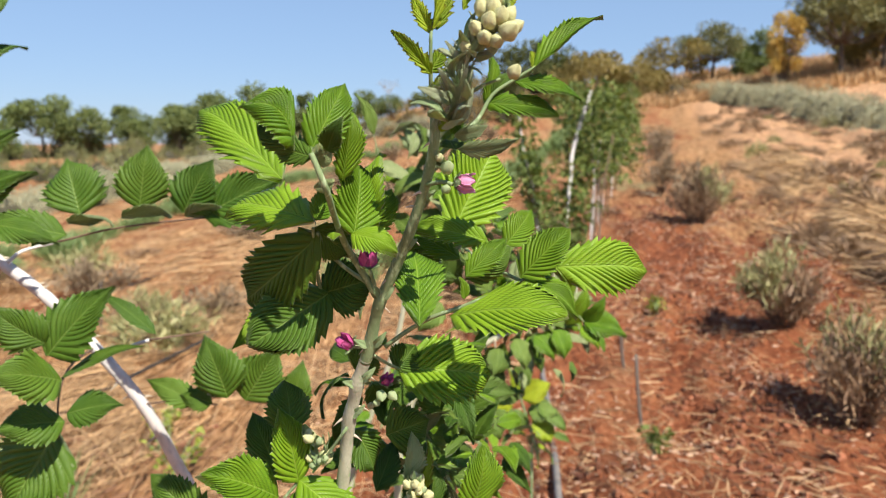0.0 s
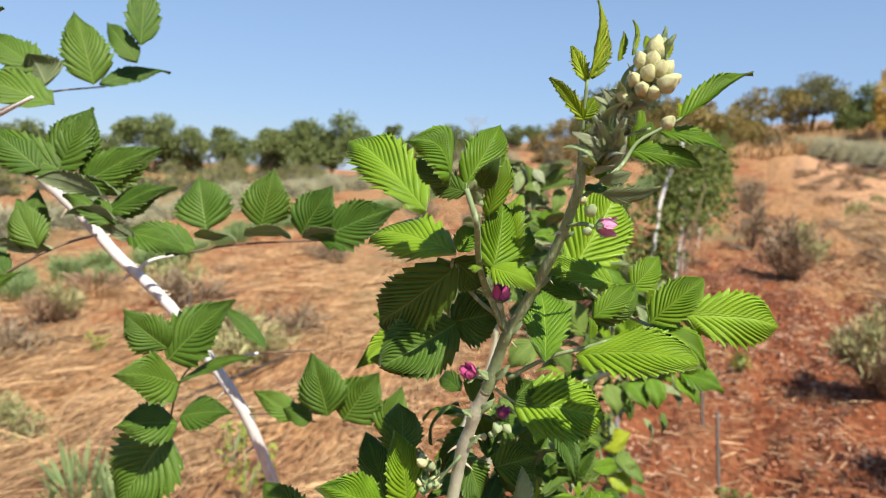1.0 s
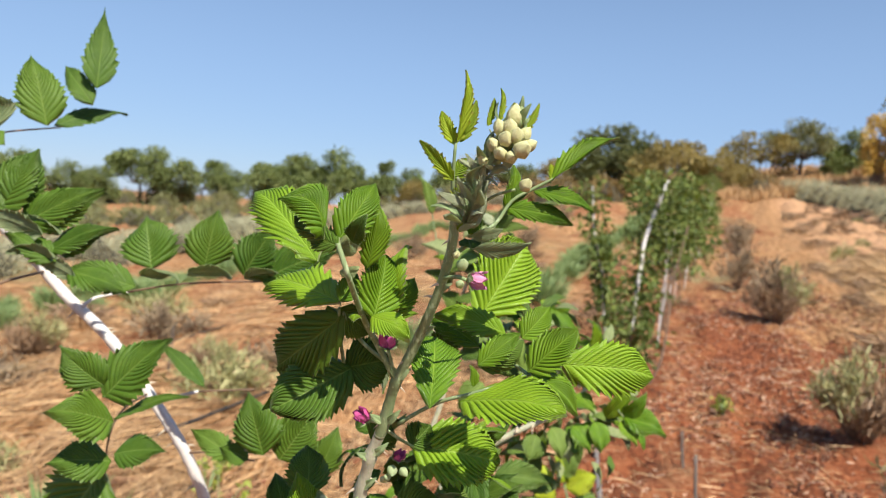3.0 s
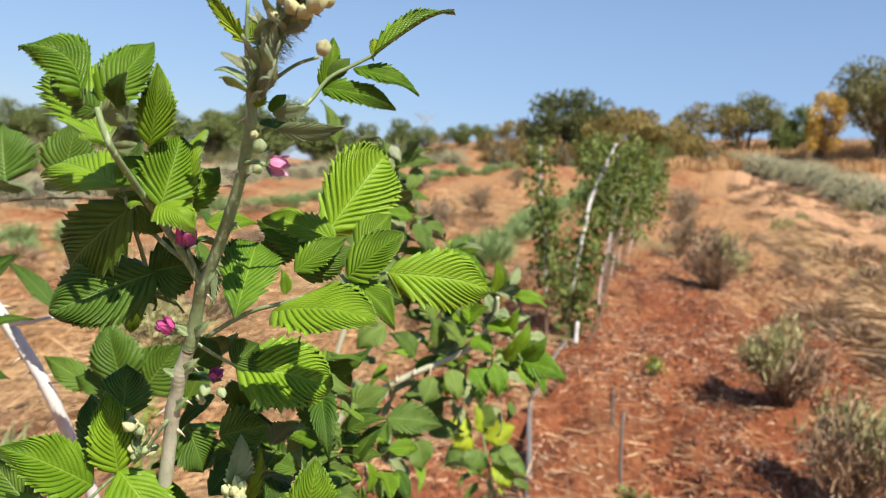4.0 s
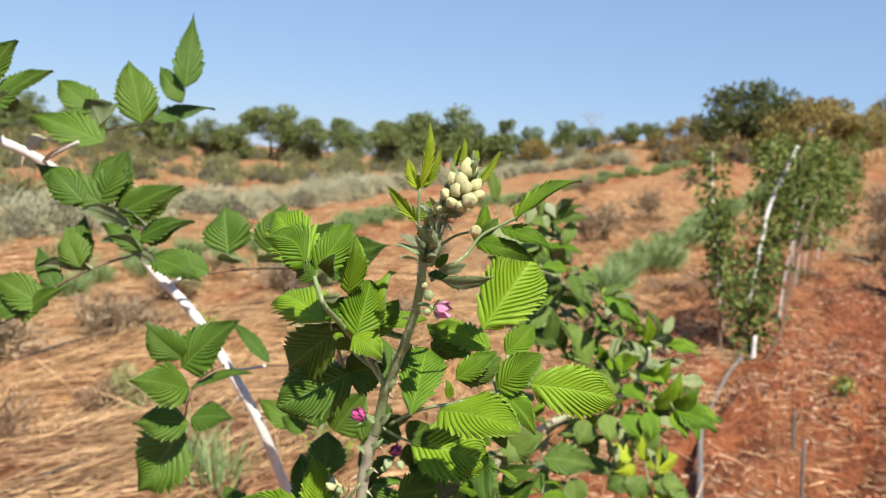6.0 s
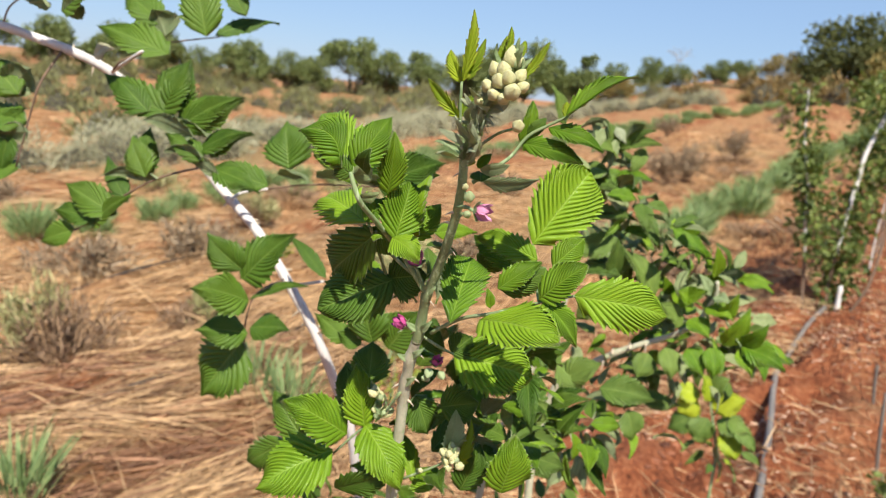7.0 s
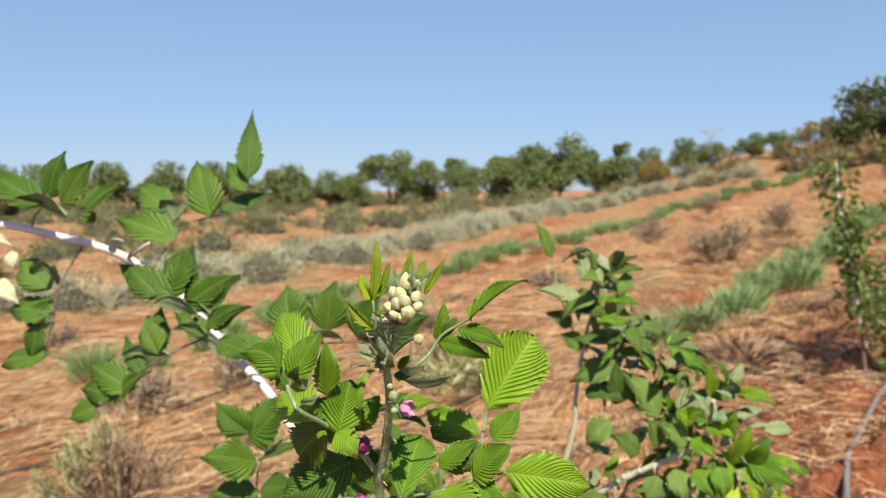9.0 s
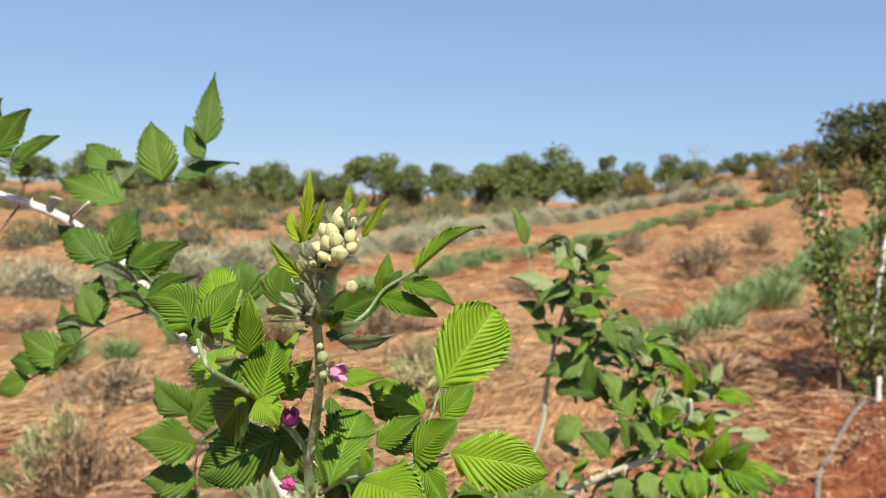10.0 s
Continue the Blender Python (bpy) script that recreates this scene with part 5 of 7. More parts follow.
stalk(shoot, [(-0.0388, 0.3880, 1.5730), (-0.0497, 0.3820, 1.5822), (-0.0572, 0.3720, 1.5936), (-0.0609, 0.3660, 1.6038)], 0.0013, 0.001)
stalk(shoot, [(-0.0679, 0.4000, 1.5656), (-0.0674, 0.3900, 1.5789), (-0.0645, 0.3740, 1.5941), (-0.0622, 0.3620, 1.6064)], 0.0012, 0.0009)
# four fresh leaves in shade, the shade given by the darker leaf colour
leaf(shoot, (-0.0595, 0.3660, 1.6027), (-0.1110, 0.3950, 1.5604), 0.0365, (-0.01, -1.00, -0.02), 10, 38, M_MATURE_AND_SHADED, blunt=0.7)
leaf(shoot, (-0.0628, 0.3660, 1.6061), (-0.0456, 0.3780, 1.5897), 0.0213, (-0.01, -1.00, -0.07), 12, 25, M_MATURE_AND_SHADED)
leaf(shoot, (-0.0624, 0.4020, 1.5644), (-0.0955, 0.3612, 1.5453), 0.0400, (-0.01, -1.00, -0.02), 8, 25, M_MATURE_AND_SHADED, blunt=0.75)
leaf(shoot, (-0.0678, 0.4020, 1.5636), (-0.0379, 0.3980, 1.5728), 0.0332, (-0.01, -1.00, -0.07), 8, 20, M_MATURE_AND_SHADED)
leaf(shoot, (-0.0912, 0.4100, 1.5341), (-0.1198, 0.4150, 1.5343), 0.0113, (0.22, -0.69, 0.69), 10, 20, M_FRESH)
stalk(shoot, [(-0.0313, 0.4020, 1.5325), (-0.0179, 0.3980, 1.5430), (-0.0035, 0.3920, 1.5524), (0.0118, 0.3880, 1.5588), (0.0294, 0.3860, 1.5666), (0.0453, 0.3860, 1.5743), (0.0649, 0.3920, 1.5813)], 0.0014, 0.0008)
leaf(shoot, (-0.0090, 0.3800, 1.5505), (-0.0153, 0.4230, 1.5868), 0.0317, (0.39, -0.80, 0.46), 14, 25, M_FRESH, blunt=0.6, heel=0.9)
leaf(shoot, (0.0030, 0.5020, 1.5850), (0.0343, 0.5285, 1.6451), 0.0540, (0.39, -0.87, 0.31), 10, 14, M_FRESH, blunt=0.52, heel=0.72)
stalk(shoot, [(0.0452, 0.3860, 1.5750), (0.0250, 0.4400, 1.5760), (0.0030, 0.5020, 1.5850)], 0.0011, 0.0009)
leaf(shoot, (0.0284, 0.4300, 1.5907), (-0.0192, 0.4350, 1.6001), 0.0207, (0.55, -0.62, 0.56), 14, 20, M_FRESH)
leaf(shoot, (0.0390, 0.4300, 1.5878), (0.0559, 0.4400, 1.6088), 0.0193, (0.57, -0.65, 0.51), 14, 20, M_FRESH)
leaf(shoot, (0.0453, 0.3840, 1.5766), (0.0712, 0.3810, 1.6037), 0.0231, (0.14, -0.90, 0.41), 18, 20, M_FRESH, blunt=0.8)
leaf(shoot, (0.0642, 0.3930, 1.5811), (0.1190, 0.3990, 1.5808), 0.0323, (0.40, -0.76, 0.52), 12, 22, M_FRESH, blunt=0.78)
leaf(shoot, (0.0478, 0.3850, 1.5758), (0.0753, 0.3670, 1.5624), 0.0168, (0.37, -0.71, 0.60), 18, 40, M_FRESH)
leaf(shoot, (0.0069, 0.3890, 1.5540), (0.0655, 0.3520, 1.5670), 0.0360, (0.30, -0.72, 0.62), 10, 20, M_FRESH, blunt=0.72)
leaf(shoot, (0.0157, 0.3920, 1.5757), (0.0388, 0.4000, 1.5969), 0.0157, (0.13, -0.87, 0.48), 22, 15, M_FRESH)
leaf(shoot, (0.0158, 0.3980, 1.5735), (0.0425, 0.4040, 1.5897), 0.0205, (0.37, -0.93, -0.05), 10, 15, M_MATURE_AND_SHADED, M_UNDER)
leaf(shoot, (0.0153, 0.3840, 1.5649), (0.0138, 0.3800, 1.5772), 0.0064, (0.43, -0.80, 0.42), 30, 20, M_FRESH)
leaf(shoot, (0.0113, 0.4400, 1.5783), (-0.0284, 0.4520, 1.5972), 0.0185, (0.20, -0.85, 0.48), 14, 25, M_FRESH)
leaf(shoot, (-0.0205, 0.4500, 1.5727), (-0.0015, 0.4600, 1.5893), 0.0226, (0.36, -0.93, 0.03), 10, 25, M_MATURE_AND_SHADED)
leaf(shoot, (-0.0297, 0.4420, 1.5063), (0.0308, 0.4460, 1.5015), 0.0479, (0.28, -0.85, 0.45), 10, 22, M_FRESH, blunt=0.68)
stalk(shoot, [(-0.0412, 0.4100, 1.5257), (-0.0338, 0.4250, 1.5152), (-0.0274, 0.4380, 1.5073)], 0.0012, 0.0009)
leaf(shoot, (-0.0298, 0.4400, 1.5060), (-0.0177, 0.4460, 1.5208), 0.0229, (0.21, -0.88, 0.42), 10, 20, M_MATURE_AND_SHADED)
stalk(shoot, [(0.0012, 0.3480, 1.6557), (0.0007, 0.3450, 1.6670), (0.0008, 0.3380, 1.6816), (0.0014, 0.3340, 1.6999)], 0.0014, 0.0008)
leaf(shoot, (0.0020, 0.3340, 1.6994), (0.0066, 0.3320, 1.7363), 0.0098, (0.61, -0.74, 0.29), 50, 14, M_YOUNG)
leaf(shoot, (0.0010, 0.3340, 1.6988), (-0.0069, 0.3320, 1.7153), 0.0086, (-0.07, -0.97, 0.24), 40, 14, M_YOUNG)
leaf(shoot, (0.0038, 0.3360, 1.7004), (0.0104, 0.3400, 1.7228), 0.0070, (0.62, -0.70, 0.36), 52, 10, M_YOUNG)
leaf(shoot, (0.0016, 0.3350, 1.6807), (-0.0152, 0.3270, 1.6995), 0.0081, (-0.01, -0.95, 0.33), 40, 18, M_YOUNG)
leaf(shoot, (0.0002, 0.3380, 1.6815), (0.0071, 0.3400, 1.6930), 0.0085, (0.45, -0.82, 0.35), 20, 15, M_YOUNG)
leaf(shoot, (0.0015, 0.3430, 1.6692), (0.0067, 0.3400, 1.6812), 0.0074, (0.45, -0.82, 0.35), 20, 15, M_YOUNG)
leaf(shoot, (0.0054, 0.3460, 1.6546), (0.0074, 0.3420, 1.6631), 0.0057, (0.45, -0.82, 0.35), 20, 15, M_YOUNG)
leaf(shoot, (0.0311, 0.3450, 1.7036), (0.0426, 0.3500, 1.7245), 0.0066, (0.58, -0.66, 0.48), 50, 10, M_YOUNG)
leaf(shoot, (0.0223, 0.3420, 1.7130), (0.0228, 0.3440, 1.7306), 0.0052, (0.45, -0.82, 0.35), 46, 8, M_YOUNG)
leaf(shoot, (0.0160, 0.3450, 1.7108), (0.0188, 0.3500, 1.7262), 0.0038, (0.51, -0.78, 0.36), 26, 8, M_YOUNG)
leaf(shoot, (0.0284, 0.3450, 1.7146), (0.0289, 0.3500, 1.7241), 0.0035, (0.51, -0.78, 0.36), 26, 8, M_YOUNG)
leaf(shoot, (0.0117, 0.3450, 1.6837), (0.0212, 0.3350, 1.6929), 0.0074, (0.30, -0.89, 0.35), 15, 20, M_YOUNG)
for k in range(44):  # withered downy bracts, curled and twisted round the head
    h = k / 43
    root = np.array([0.0075 + 0.0150 * h, 0.3325 - 0.003 * h, 1.6560 + 0.0400 * h]) + bract_rng.normal(0, 0.0016, 3)
    way = unit(np.array([0.75 * bract_rng.random() - 0.1, -0.75, 0.75]) + bract_rng.normal(0, 0.38, 3))
    long = bract_rng.uniform(0.010, 0.024) * (1.15 - 0.4 * h)
    leaf(shoot, root, root + way * long, long * bract_rng.uniform(0.14, 0.30), np.array([0.3, -0.9, 0.3]) + bract_rng.normal(0, 0.5, 3), bract_rng.uniform(10, 40), bract_rng.uniform(-30, 110), M_BRACT if k % 3 else M_SEPAL, M_BRACT, "bract", "", 0.45, bract_rng.uniform(-1.0, 1.0))
leaf(shoot, (0.0130, 0.3520, 1.6461), (0.0430, 0.3600, 1.6501), 0.0099, (0.28, -0.74, -0.61), 8, 40, M_UNDER_OLD, M_UNDER_OLD)
leaf(shoot, (0.0112, 0.3500, 1.6525), (0.0275, 0.3520, 1.6569), 0.0069, (0.29, -0.81, -0.51), 8, 30, M_UNDER_OLD, M_UNDER_OLD)
leaf(shoot, (0.0115, 0.3520, 1.6465), (0.0077, 0.3600, 1.6511), 0.0118, (0.41, -0.89, 0.20), 8, 30, M_MATURE_AND_SHADED, M_UNDER_OLD)
leaf(shoot, (0.0096, 0.3500, 1.6538), (0.0156, 0.3520, 1.6626), 0.0058, (0.34, -0.80, 0.49), 15, 20, M_FRESH, M_UNDER)
stalk(shoot, [(0.0043, 0.3580, 1.6441), (0.0147, 0.3620, 1.6534), (0.0228, 0.3660, 1.6613), (0.0300, 0.3700, 1.6734), (0.0412, 0.3710, 1.6809), (0.0514, 0.3700, 1.6868)], 0.0013, 0.0008)
leaf(shoot, (0.0492, 0.3700, 1.6851), (0.0841, 0.3740, 1.7141), 0.0185, (-0.15, -0.70, 0.65), 44, 12, M_FRESH)
leaf(shoot, (0.0413, 0.3710, 1.6797), (0.0746, 0.3660, 1.6724), 0.0126, (0.31, -0.74, 0.60), 20, 22, M_FRESH)
leaf(shoot, (0.0258, 0.3720, 1.6695), (0.0634, 0.3660, 1.6657), 0.0126, (0.34, -0.80, 0.49), 16, 14, M_FRESH)
leaf(shoot, (0.0267, 0.3710, 1.6686), (0.0314, 0.3720, 1.6933), 0.0104, (0.57, -0.74, 0.36), 24, 25, M_FRESH)
leaf(shoot, (0.0292, 0.3710, 1.6734), (0.0386, 0.3740, 1.6846), 0.0079, (0.53, -0.80, 0.28), 20, 20, M_MATURE_AND_SHADED)
leaf(shoot, (0.0506, 0.3700, 1.6864), (0.0497, 0.3720, 1.6949), 0.0049, (0.51, -0.78, 0.36), 24, 15, M_YOUNG)
flower_bud(shoot, (0.0308, 0.3260, 1.7089), (0.05, -0.25, 0.92), 0.0109)
flower_bud(shoot, (0.0251, 0.3240, 1.7040), (-0.19, -0.50, 0.70), 0.0088)
flower_bud(shoot, (0.0274, 0.3220, 1.6990), (0.07, -0.67, 0.53), 0.0093)
flower_bud(shoot, (0.0319, 0.3220, 1.7009), (0.16, -0.65, 0.54), 0.0093)
flower_bud(shoot, (0.0339, 0.3210, 1.6953), (0.41, -0.72, 0.27), 0.0109)
flower_bud(shoot, (0.0343, 0.3270, 1.7019), (0.47, -0.18, 0.67), 0.0083)
flower_bud(shoot, (0.0181, 0.3240, 1.6896), (-0.23, -0.63, 0.40), 0.0068)
flower_bud(shoot, (0.0253, 0.3230, 1.6937), (0.02, -0.80, 0.23), 0.0083)
flower_bud(shoot, (0.0290, 0.3230, 1.7042), (0.04, -0.57, 0.63), 0.0093)
flower_bud(shoot, (0.0300, 0.3230, 1.6929), (0.26, -0.87, 0.06), 0.0083)
flower_bud(shoot, (0.0374, 0.3270, 1.6784), (0.25, -0.44, 0.35), 0.0081)
flower_bud(shoot, (0.0227, 0.3230, 1.6969), (-0.22, -0.73, 0.40), 0.0083)
flower_bud(shoot, (0.0362, 0.3250, 1.6983), (0.63, -0.28, 0.29), 0.0078)
bud_head(shoot, (0.0276, 0.3330, 1.7005), (0.0126, -0.0040, 0.0253), 0.0088, 16, 5, 0.0080)
stalk(shoot, [(0.0097, 0.3440, 1.6649), (0.0220, 0.3420, 1.6744), (0.0329, 0.3390, 1.6785)], 0.0009, 0.0007, name="flower_stalk")
stalk(shoot, [(0.0136, 0.3430, 1.6963), (0.0213, 0.3400, 1.6964), (0.0267, 0.3370, 1.7033)], 0.0014, 0.001, name="flower_stalk")
stalk(shoot, [(-0.0030, 0.3570, 1.6289), (0.0048, 0.3520, 1.6305), (0.0104, 0.3490, 1.6294)], 0.0012, 0.001, name="flower_stalk")
flower(shoot, (0.0123, 0.3480, 1.6303), (0.98, -0.03, -0.03), 0.0095, M_PETAL_PALE, "half-open pink raspberry blossom")
flower_bud(shoot, (0.0070, 0.3480, 1.6355), (0.26, -0.63, 0.56), 0.0081, M_SEPAL)
flower_bud(shoot, (0.0057, 0.3500, 1.6265), (0.39, -0.53, 0.16), 0.0059, M_SEPAL)
flower_bud(shoot, (0.0029, 0.3500, 1.6414), (0.36, -0.52, 0.36), 0.0051, M_BUD)
stalk(shoot, [(-0.0334, 0.3900, 1.5651), (-0.0348, 0.3840, 1.5741), (-0.0357, 0.3780, 1.5823)], 0.0012, 0.0009, name="flower_stalk")
flower(shoot, (-0.0362, 0.3770, 1.5843), (0.05, -0.25, 0.87), 0.0105, M_PETAL, "dark magenta raspberry blossom")
stalk(shoot, [(-0.0400, 0.4050, 1.5305), (-0.0466, 0.4030, 1.5317), (-0.0514, 0.4020, 1.5322)], 0.0012, 0.0009, name="flower_stalk")
flower(shoot, (-0.0515, 0.4020, 1.5329), (-0.48, -0.47, 0.46), 0.0095, M_PETAL, "dark magenta raspberry blossom")
flower(shoot, (-0.0354, 0.4250, 1.5022), (0.29, -0.22, 0.55), 0.0075, M_PETAL, "dark magenta raspberry blossom")
flower_bud(shoot, (-0.0372, 0.4200, 1.4986), (0.14, -0.60, -0.27), 0.0085, M_SEPAL)
flower_bud(shoot, (-0.0390, 0.4200, 1.4910), (-0.22, -0.63, 0.30), 0.0059, M_SEPAL)
flower_bud(shoot, (-0.0332, 0.4300, 1.4945), (0.40, -0.35, -0.24), 0.0076, M_SEPAL)
stalk(shoot, [(-0.0727, 0.4360, 1.4268), (-0.0900, 0.4380, 1.4331), (-0.1015, 0.4360, 1.4231), (-0.1198, 0.4340, 1.4007)], 0.0014, 0.0009)
leaf(shoot, (-0.1025, 0.4500, 1.4583), (-0.1076, 0.4620, 1.4918), 0.0332, (0.48, -0.85, 0.22), 10, 15, M_MATURE_AND_SHADED)
leaf(shoot, (-0.0944, 0.4360, 1.4302), (-0.1013, 0.4280, 1.4817), 0.0315, (0.41, -0.76, 0.51), 16, 22, M_FRESH)
leaf(shoot, (-0.1103, 0.4500, 1.4248), (-0.1328, 0.4620, 1.4677), 0.0274, (0.27, -0.96, 0.09), 10, 15, M_MATURE_AND_SHADED)
leaf(shoot, (-0.1064, 0.4300, 1.4232), (-0.1344, 0.3870, 1.4602), 0.0379, (0.42, -0.65, 0.63), 14, 25, M_FRESH)
leaf(shoot, (-0.1173, 0.4280, 1.4077), (-0.1597, 0.3850, 1.3811), 0.0524, (0.38, -0.58, 0.72), 12, 28, M_FRESH)
leaf(shoot, (-0.0946, 0.4360, 1.4331), (-0.0503, 0.4200, 1.4007), 0.0373, (0.48, -0.61, 0.63), 16, 30, M_FRESH)
leaf(shoot, (-0.1705, 0.4700, 1.3793), (-0.2154, 0.4800, 1.4132), 0.0349, (0.34, -0.92, 0.22), 8, 15, M_MATURE_AND_SHADED)
leaf(shoot, (-0.1954, 0.4750, 1.3695), (-0.2481, 0.4800, 1.3270), 0.0299, (0.39, -0.87, 0.30), 8, 15, M_MATURE_AND_SHADED)
leaf(shoot, (-0.1139, 0.4300, 1.3736), (-0.0589, 0.4200, 1.4084), 0.0239, (0.64, -0.77, 0.02), 8, 15, M_MATURE_AND_SHADED)
leaf(shoot, (-0.1002, 0.4340, 1.4218), (-0.0838, 0.4300, 1.4201), 0.0170, (0.40, -0.62, 0.68), 8, 15, M_FRESH)
leaf(shoot, (-0.0574, 0.4450, 1.4638), (-0.0448, 0.4500, 1.4317), 0.0285, (0.59, -0.75, 0.30), 8, 15, M_MATURE_AND_SHADED)
leaf(shoot, (-0.0385, 0.4500, 1.4576), (-0.0098, 0.4550, 1.4670), 0.0325, (0.59, -0.75, 0.30), 8, 15, M_MATURE_AND_SHADED)
leaf(shoot, (-0.0580, 0.4500, 1.5022), (-0.0467, 0.4550, 1.5150), 0.0267, (0.59, -0.75, 0.30), 8, 15, M_MATURE_AND_SHADED)
leaf(shoot, (-0.0247, 0.4400, 1.4254), (-0.0183, 0.4360, 1.4654), 0.0161, (0.82, -0.50, 0.29), 30, 10, M_SEPAL, M_SEPAL)
leaf(shoot, (-0.0184, 0.4460, 1.4150), (-0.0088, 0.4460, 1.4559), 0.0136, (0.78, -0.45, 0.43), 30, 10, M_YOUNG)
leaf(shoot, (0.0178, 0.4500, 1.4035), (0.0281, 0.4400, 1.4538), 0.0349, (0.45, -0.69, 0.57), 14, 20, M_FRESH)
leaf(shoot, (-0.0183, 0.4600, 1.3885), (-0.0051, 0.4600, 1.4297), 0.0283, (0.56, -0.60, 0.57), 14, 20, M_MATURE_AND_SHADED)
leaf(shoot, (-0.0386, 0.4500, 1.3867), (-0.0501, 0.4500, 1.4029), 0.0288, (0.40, -0.62, 0.68), 14, 20, M_FRESH)
flower_bud(shoot, (-0.0169, 0.4320, 1.4324), (0.35, -0.12, 0.69), 0.0093)
flower_bud(shoot, (-0.0201, 0.4300, 1.4257), (0.03, -0.56, 0.50), 0.0085)
flower_bud(shoot, (-0.0121, 0.4300, 1.4255), (0.59, -0.31, 0.35), 0.0085)
flower_bud(shoot, (-0.0397, 0.4300, 1.4128), (-0.09, -0.53, 0.37), 0.0051)
flower_bud(shoot, (-0.0473, 0.4400, 1.4810), (0.22, -0.48, 0.42), 0.0059)
bud_head(shoot, (-0.0805, 0.4310, 1.4546), (0.1, -0.2, 1.0), 0.0075, 15, 6, 0.0085)
bud_head(shoot, (-0.0179, 0.4320, 1.4274), (0.2, -0.2, 1.0), 0.006, 9, 7, 0.0085)
stalk(shoot, [(-0.0567, 0.4320, 1.3994), (-0.0327, 0.4330, 1.4165), (-0.0166, 0.4320, 1.4292)], 0.0011, 0.0008, name="flower_stalk")
stalk(shoot, [(-0.0588, 0.4200, 1.4750), (-0.0727, 0.4280, 1.4542), (-0.0843, 0.4340, 1.4389)], 0.0011, 0.0008, name="flower_stalk")
thorn(shoot_cane, (-0.0399, 0.4040, 1.5328), (-0.94, -0.19, -0.41), 0.0070)
thorn(shoot_cane, (-0.0330, 0.3920, 1.5588), (1.04, 0.17, -0.39), 0.0060)
thorn(shoot_cane, (-0.0045, 0.3600, 1.6251), (-0.98, -0.18, -0.11), 0.0060)
thorn(shoot_cane, (-0.0089, 0.3660, 1.6164), (-0.82, -0.13, 0.26), 0.0060)
thorn(shoot_cane, (-0.0145, 0.3740, 1.5996), (0.93, 0.15, -0.30), 0.0060)
thorn(shoot_cane, (-0.0578, 0.4240, 1.4806), (-0.96, -0.19, -0.26), 0.0090)
thorn(shoot_cane, (-0.0484, 0.4120, 1.5115), (1.00, 0.18, -0.09), 0.0080)
thorn(shoot_cane, (-0.0552, 0.4210, 1.4879), (0.99, 0.18, 0.01), 0.0090)
thorn(shoot_cane, (-0.0596, 0.4280, 1.4678), (0.93, 0.15, -0.30), 0.0080)
thorn(shoot_cane, (0.0010, 0.3490, 1.6499), (-0.95, -0.19, -0.31), 0.0050)
thorn(shoot_cane, (-0.0243, 0.3840, 1.5772), (-0.84, -0.17, -0.40), 0.0060)
leaf_cluster(shoot, (-0.0158, 0.5600, 1.4647), (0.035, 0.03, 0.03), 12, 0.044, 30, [M_MATURE_AND_SHADED, M_MATURE_AND_SHADED, M_FRESH], fine=0.6)
leaf_cluster(shoot, (-0.0392, 0.5200, 1.4199), (0.035, 0.03, 0.03), 12, 0.044, 31, [M_MATURE_AND_SHADED, M_MATURE_AND_SHADED, M_FRESH], fine=0.6)
leaf_cluster(shoot, (-0.0055, 0.6200, 1.3989), (0.035, 0.03, 0.03), 14, 0.044, 32, [M_MATURE_AND_SHADED, M_MATURE_AND_SHADED, M_FRESH], fine=0.6)
leaf_cluster(shoot, (-0.0150, 0.5500, 1.3942), (0.035, 0.03, 0.03), 12, 0.044, 33, [M_MATURE_AND_SHADED, M_MATURE_AND_SHADED, M_FRESH], fine=0.6)
leaf_cluster(shoot, (-0.0589, 0.5000, 1.4788), (0.035, 0.03, 0.03), 6, 0.044, 34, [M_MATURE_AND_SHADED, M_MATURE_AND_SHADED, M_FRESH], fine=0.6)
leaf_cluster(shoot, (0.0364, 0.6600, 1.3694), (0.035, 0.03, 0.03), 10, 0.044, 35, [M_MATURE_AND_SHADED, M_MATURE_AND_SHADED, M_FRESH], fine=0.6)
leaf_cluster(shoot, (-0.05, 0.47, 1.33), (0.07, 0.06, 0.09), 20, 0.042, 3, [M_MATURE_AND_SHADED, M_FRESH], fine=0.6)
leaf_cluster(shoot, (-0.08, 0.52, 1.05), (0.09, 0.08, 0.16), 18, 0.05, 4, [M_MATURE_AND_SHADED])
leaf_cluster(shoot, (-0.1089, 0.4700, 1.5415), (0.018, 0.015, 0.018), 7, 0.036, 130, [M_MATURE_AND_SHADED, M_FRESH], fine=0.6)
leaf_cluster(shoot, (-0.0737, 0.4700, 1.5780), (0.018, 0.015, 0.018), 6, 0.036, 131, [M_MATURE_AND_SHADED, M_FRESH], fine=0.6)
# the arching cane beside it
cane_bush = empty_at("raspberry_cane", (0, 0, 0), "arching white-bloomed raspberry cane with dark green toothed leaves", "raspberry")
